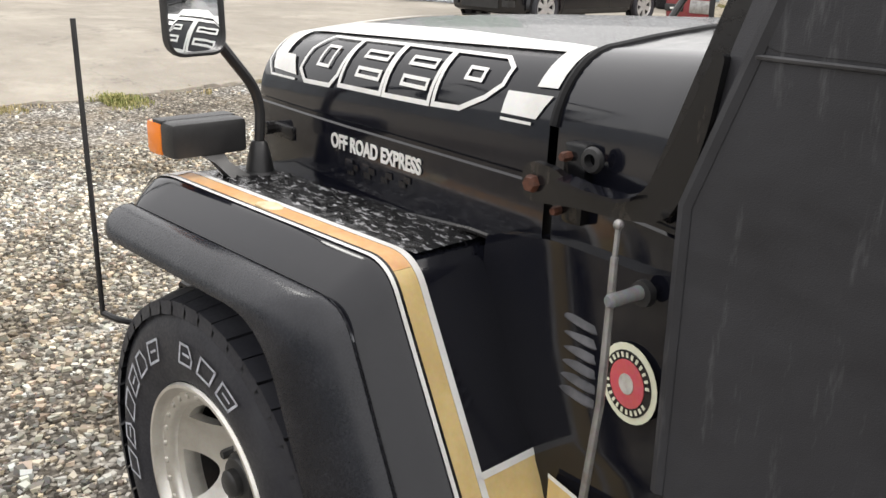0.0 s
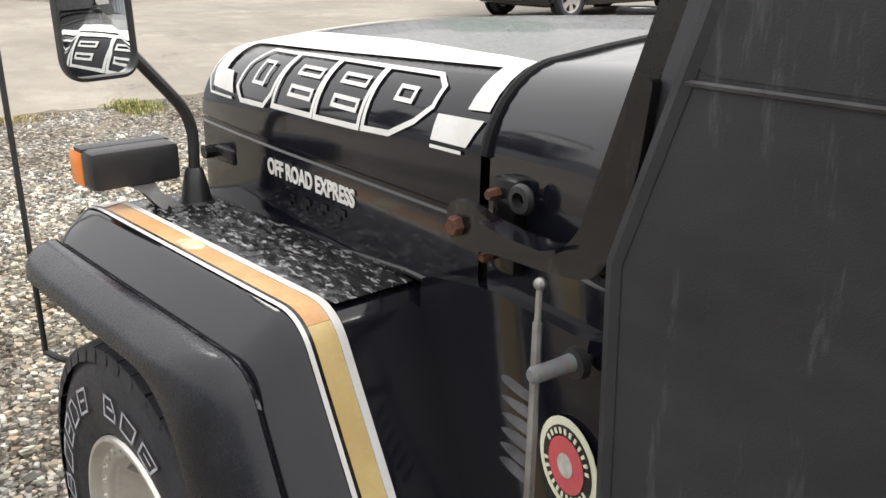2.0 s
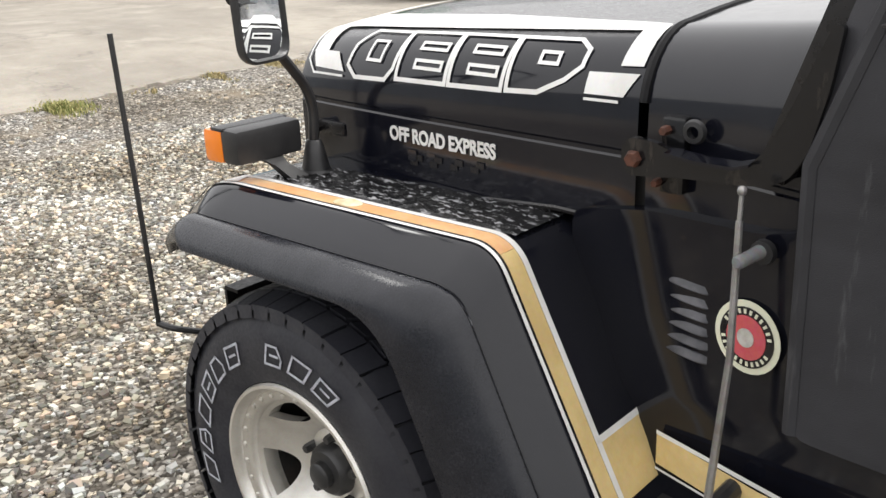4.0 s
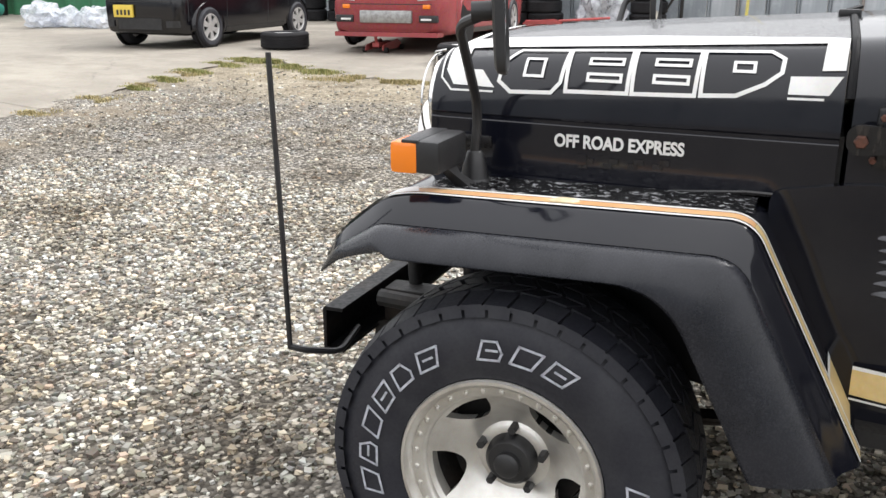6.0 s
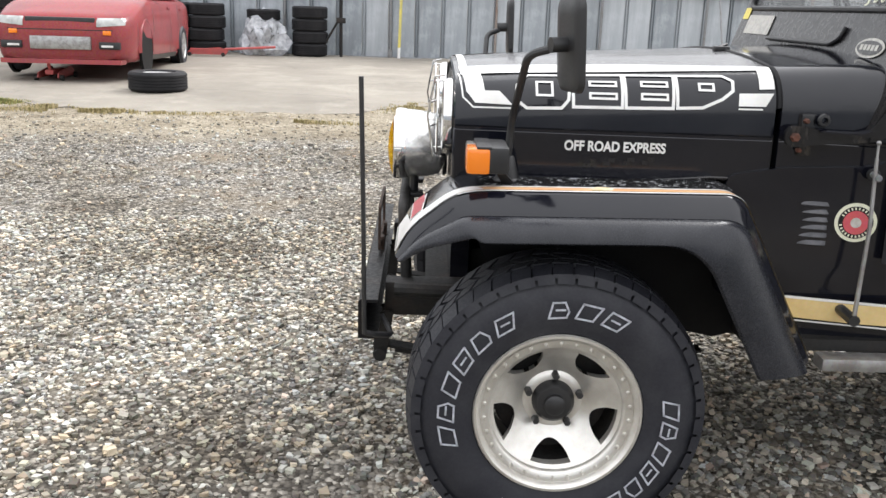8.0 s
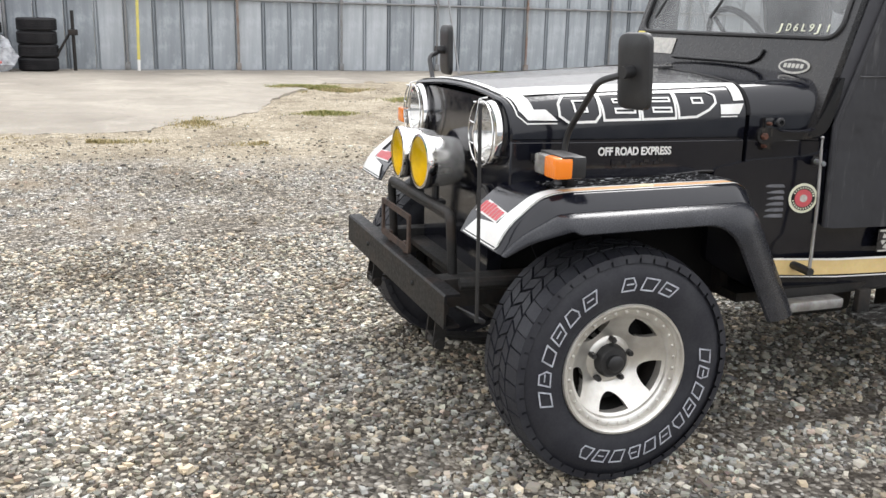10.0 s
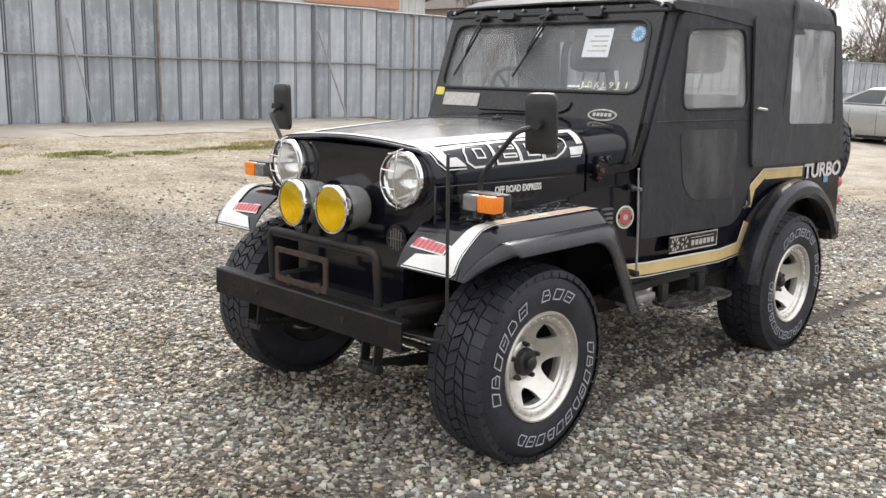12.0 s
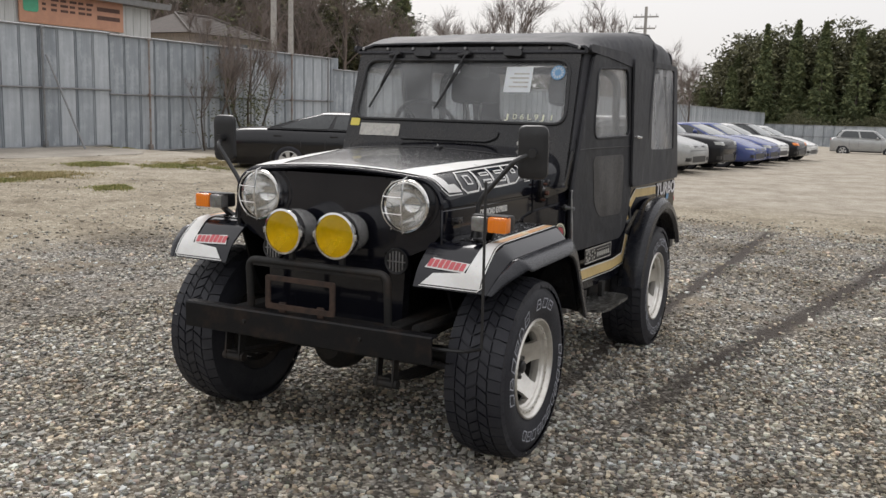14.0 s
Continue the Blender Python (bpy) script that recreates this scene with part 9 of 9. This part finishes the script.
def build_pebbles():
    rng = np.random.default_rng(3)
    # broken stones: cubes knocked out of shape
    base = np.array([(a, b, c) for a in (-1, 1) for b in (-1, 1) for c in (-1, 1)]) / 1.55
    quads = ((0, 1, 3, 2), (4, 6, 7, 5), (0, 4, 5, 1), (2, 3, 7, 6), (0, 2, 6, 4), (1, 5, 7, 3))
    faces = np.array([t for a, b, c, d in quads for t in ((a, b, c), (a, c, d))])
    xs, ys, ss = [], [], []
    for n, x0, x1, y0, y1, lo, hi in ((72000, -4.4, 2.6, -2.2, 2.6, 0.0055, 0.0165), (16000, -5.9, 5.5, -3.5, 6.3, 0.008, 0.02), (16000, 2.0, 9.0, -4.5, 4.0, 0.008, 0.019), (6000, -5.5, 14, -5, 9, 0.012, 0.024), (22000, -5.5, 12, 3.0, 11.5, 0.006, 0.014)):
        xs.append(rng.uniform(x0, x1, n)), ys.append(rng.uniform(y0, y1, n)), ss.append(lo + (hi - lo) * rng.random(n) ** 1.9)
    x, y, s = np.concatenate(xs), np.concatenate(ys), np.concatenate(ss)
    damp = rng.random(len(x)) > np.minimum.reduce([np.abs(y - y0 - k * x + 0.04 * np.sin(x * 2.3)) / w for y0, k, w in TRACKS])
    keep = np.array([not inside(a, b, APRON) for a, b in zip(x, y)]) & ~(damp & (x > 0.35))
    keep &= ~((np.hypot((x + 0.60) / 0.20, (y + 0.52) / 0.12) < 1 + 0.5 * np.sin(x * 23) * np.sin(y * 31)) & (rng.random(len(x)) < 0.85))
    keep &= np.array([sand_amount(a, b) < 0.35 + 0.8 * r for a, b, r in zip(x, y, rng.random(len(x)))])
    x, y, s = x[keep], y[keep], s[keep]
    n = len(x)
    z = np.array([ground_z(a, b) for a, b in zip(x, y)])
    away = np.clip((np.hypot(np.maximum(0, np.abs(x - 1) - 1.6), np.maximum(0, np.abs(y) - 1)) - 1.2) / 2.3, 0, 1)
    v = base[None] * (1 + rng.uniform(-0.3, 0.3, (n, 8, 3))) + rng.uniform(-0.22, 0.22, (n, 8, 3))
    v = v * np.stack([rng.uniform(0.8, 1.35, n), rng.uniform(0.7, 1.1, n), rng.uniform(0.5, 0.85, n)], 1)[:, None]
    a = rng.uniform(0, 2 * np.pi, n)
    c, d = np.cos(a)[:, None], np.sin(a)[:, None]
    tilt = rng.uniform(-0.5, 0.5, n)[:, None]
    vx, vy, vz = v[..., 0] * c - v[..., 1] * d, v[..., 0] * d + v[..., 1] * c, v[..., 2]
    vz = vz + tilt * vx * 0.6
    lump = np.array([0.03 * (noise.noise((p * 0.35, q * 0.35, 3)) + 0.5 * noise.noise((p * 1.1, q * 1.1, 8))) for p, q in zip(x, y)]) * (away * away * (3 - 2 * away))
    co = np.stack([vx * s[:, None] + x[:, None], vy * s[:, None] + y[:, None], vz * s[:, None] + (z + lump + s * 0.25)[:, None]], -1).reshape(-1, 3)
    fa = (faces[None] + (np.arange(n) * 8)[:, None, None]).reshape(-1, 3)
    me = bpy.data.meshes.new("gravel_stones")
    me.vertices.add(len(co))
    me.vertices.foreach_set("co", co.ravel())
    me.loops.add(fa.size)
    me.loops.foreach_set("vertex_index", fa.ravel())
    me.polygons.add(len(fa))
    me.polygons.foreach_set("loop_start", np.arange(0, fa.size, 3))
    me.polygons.foreach_set("loop_total", np.full(len(fa), 3))
    me.update(calc_edges=True)
    me.shade_flat()
    me.materials.append(pebble_mat())
    tagged(new("gravel_stones", me), "loose pale and grey crushed stones", "gravel", kind="stuff")


build_pebbles()
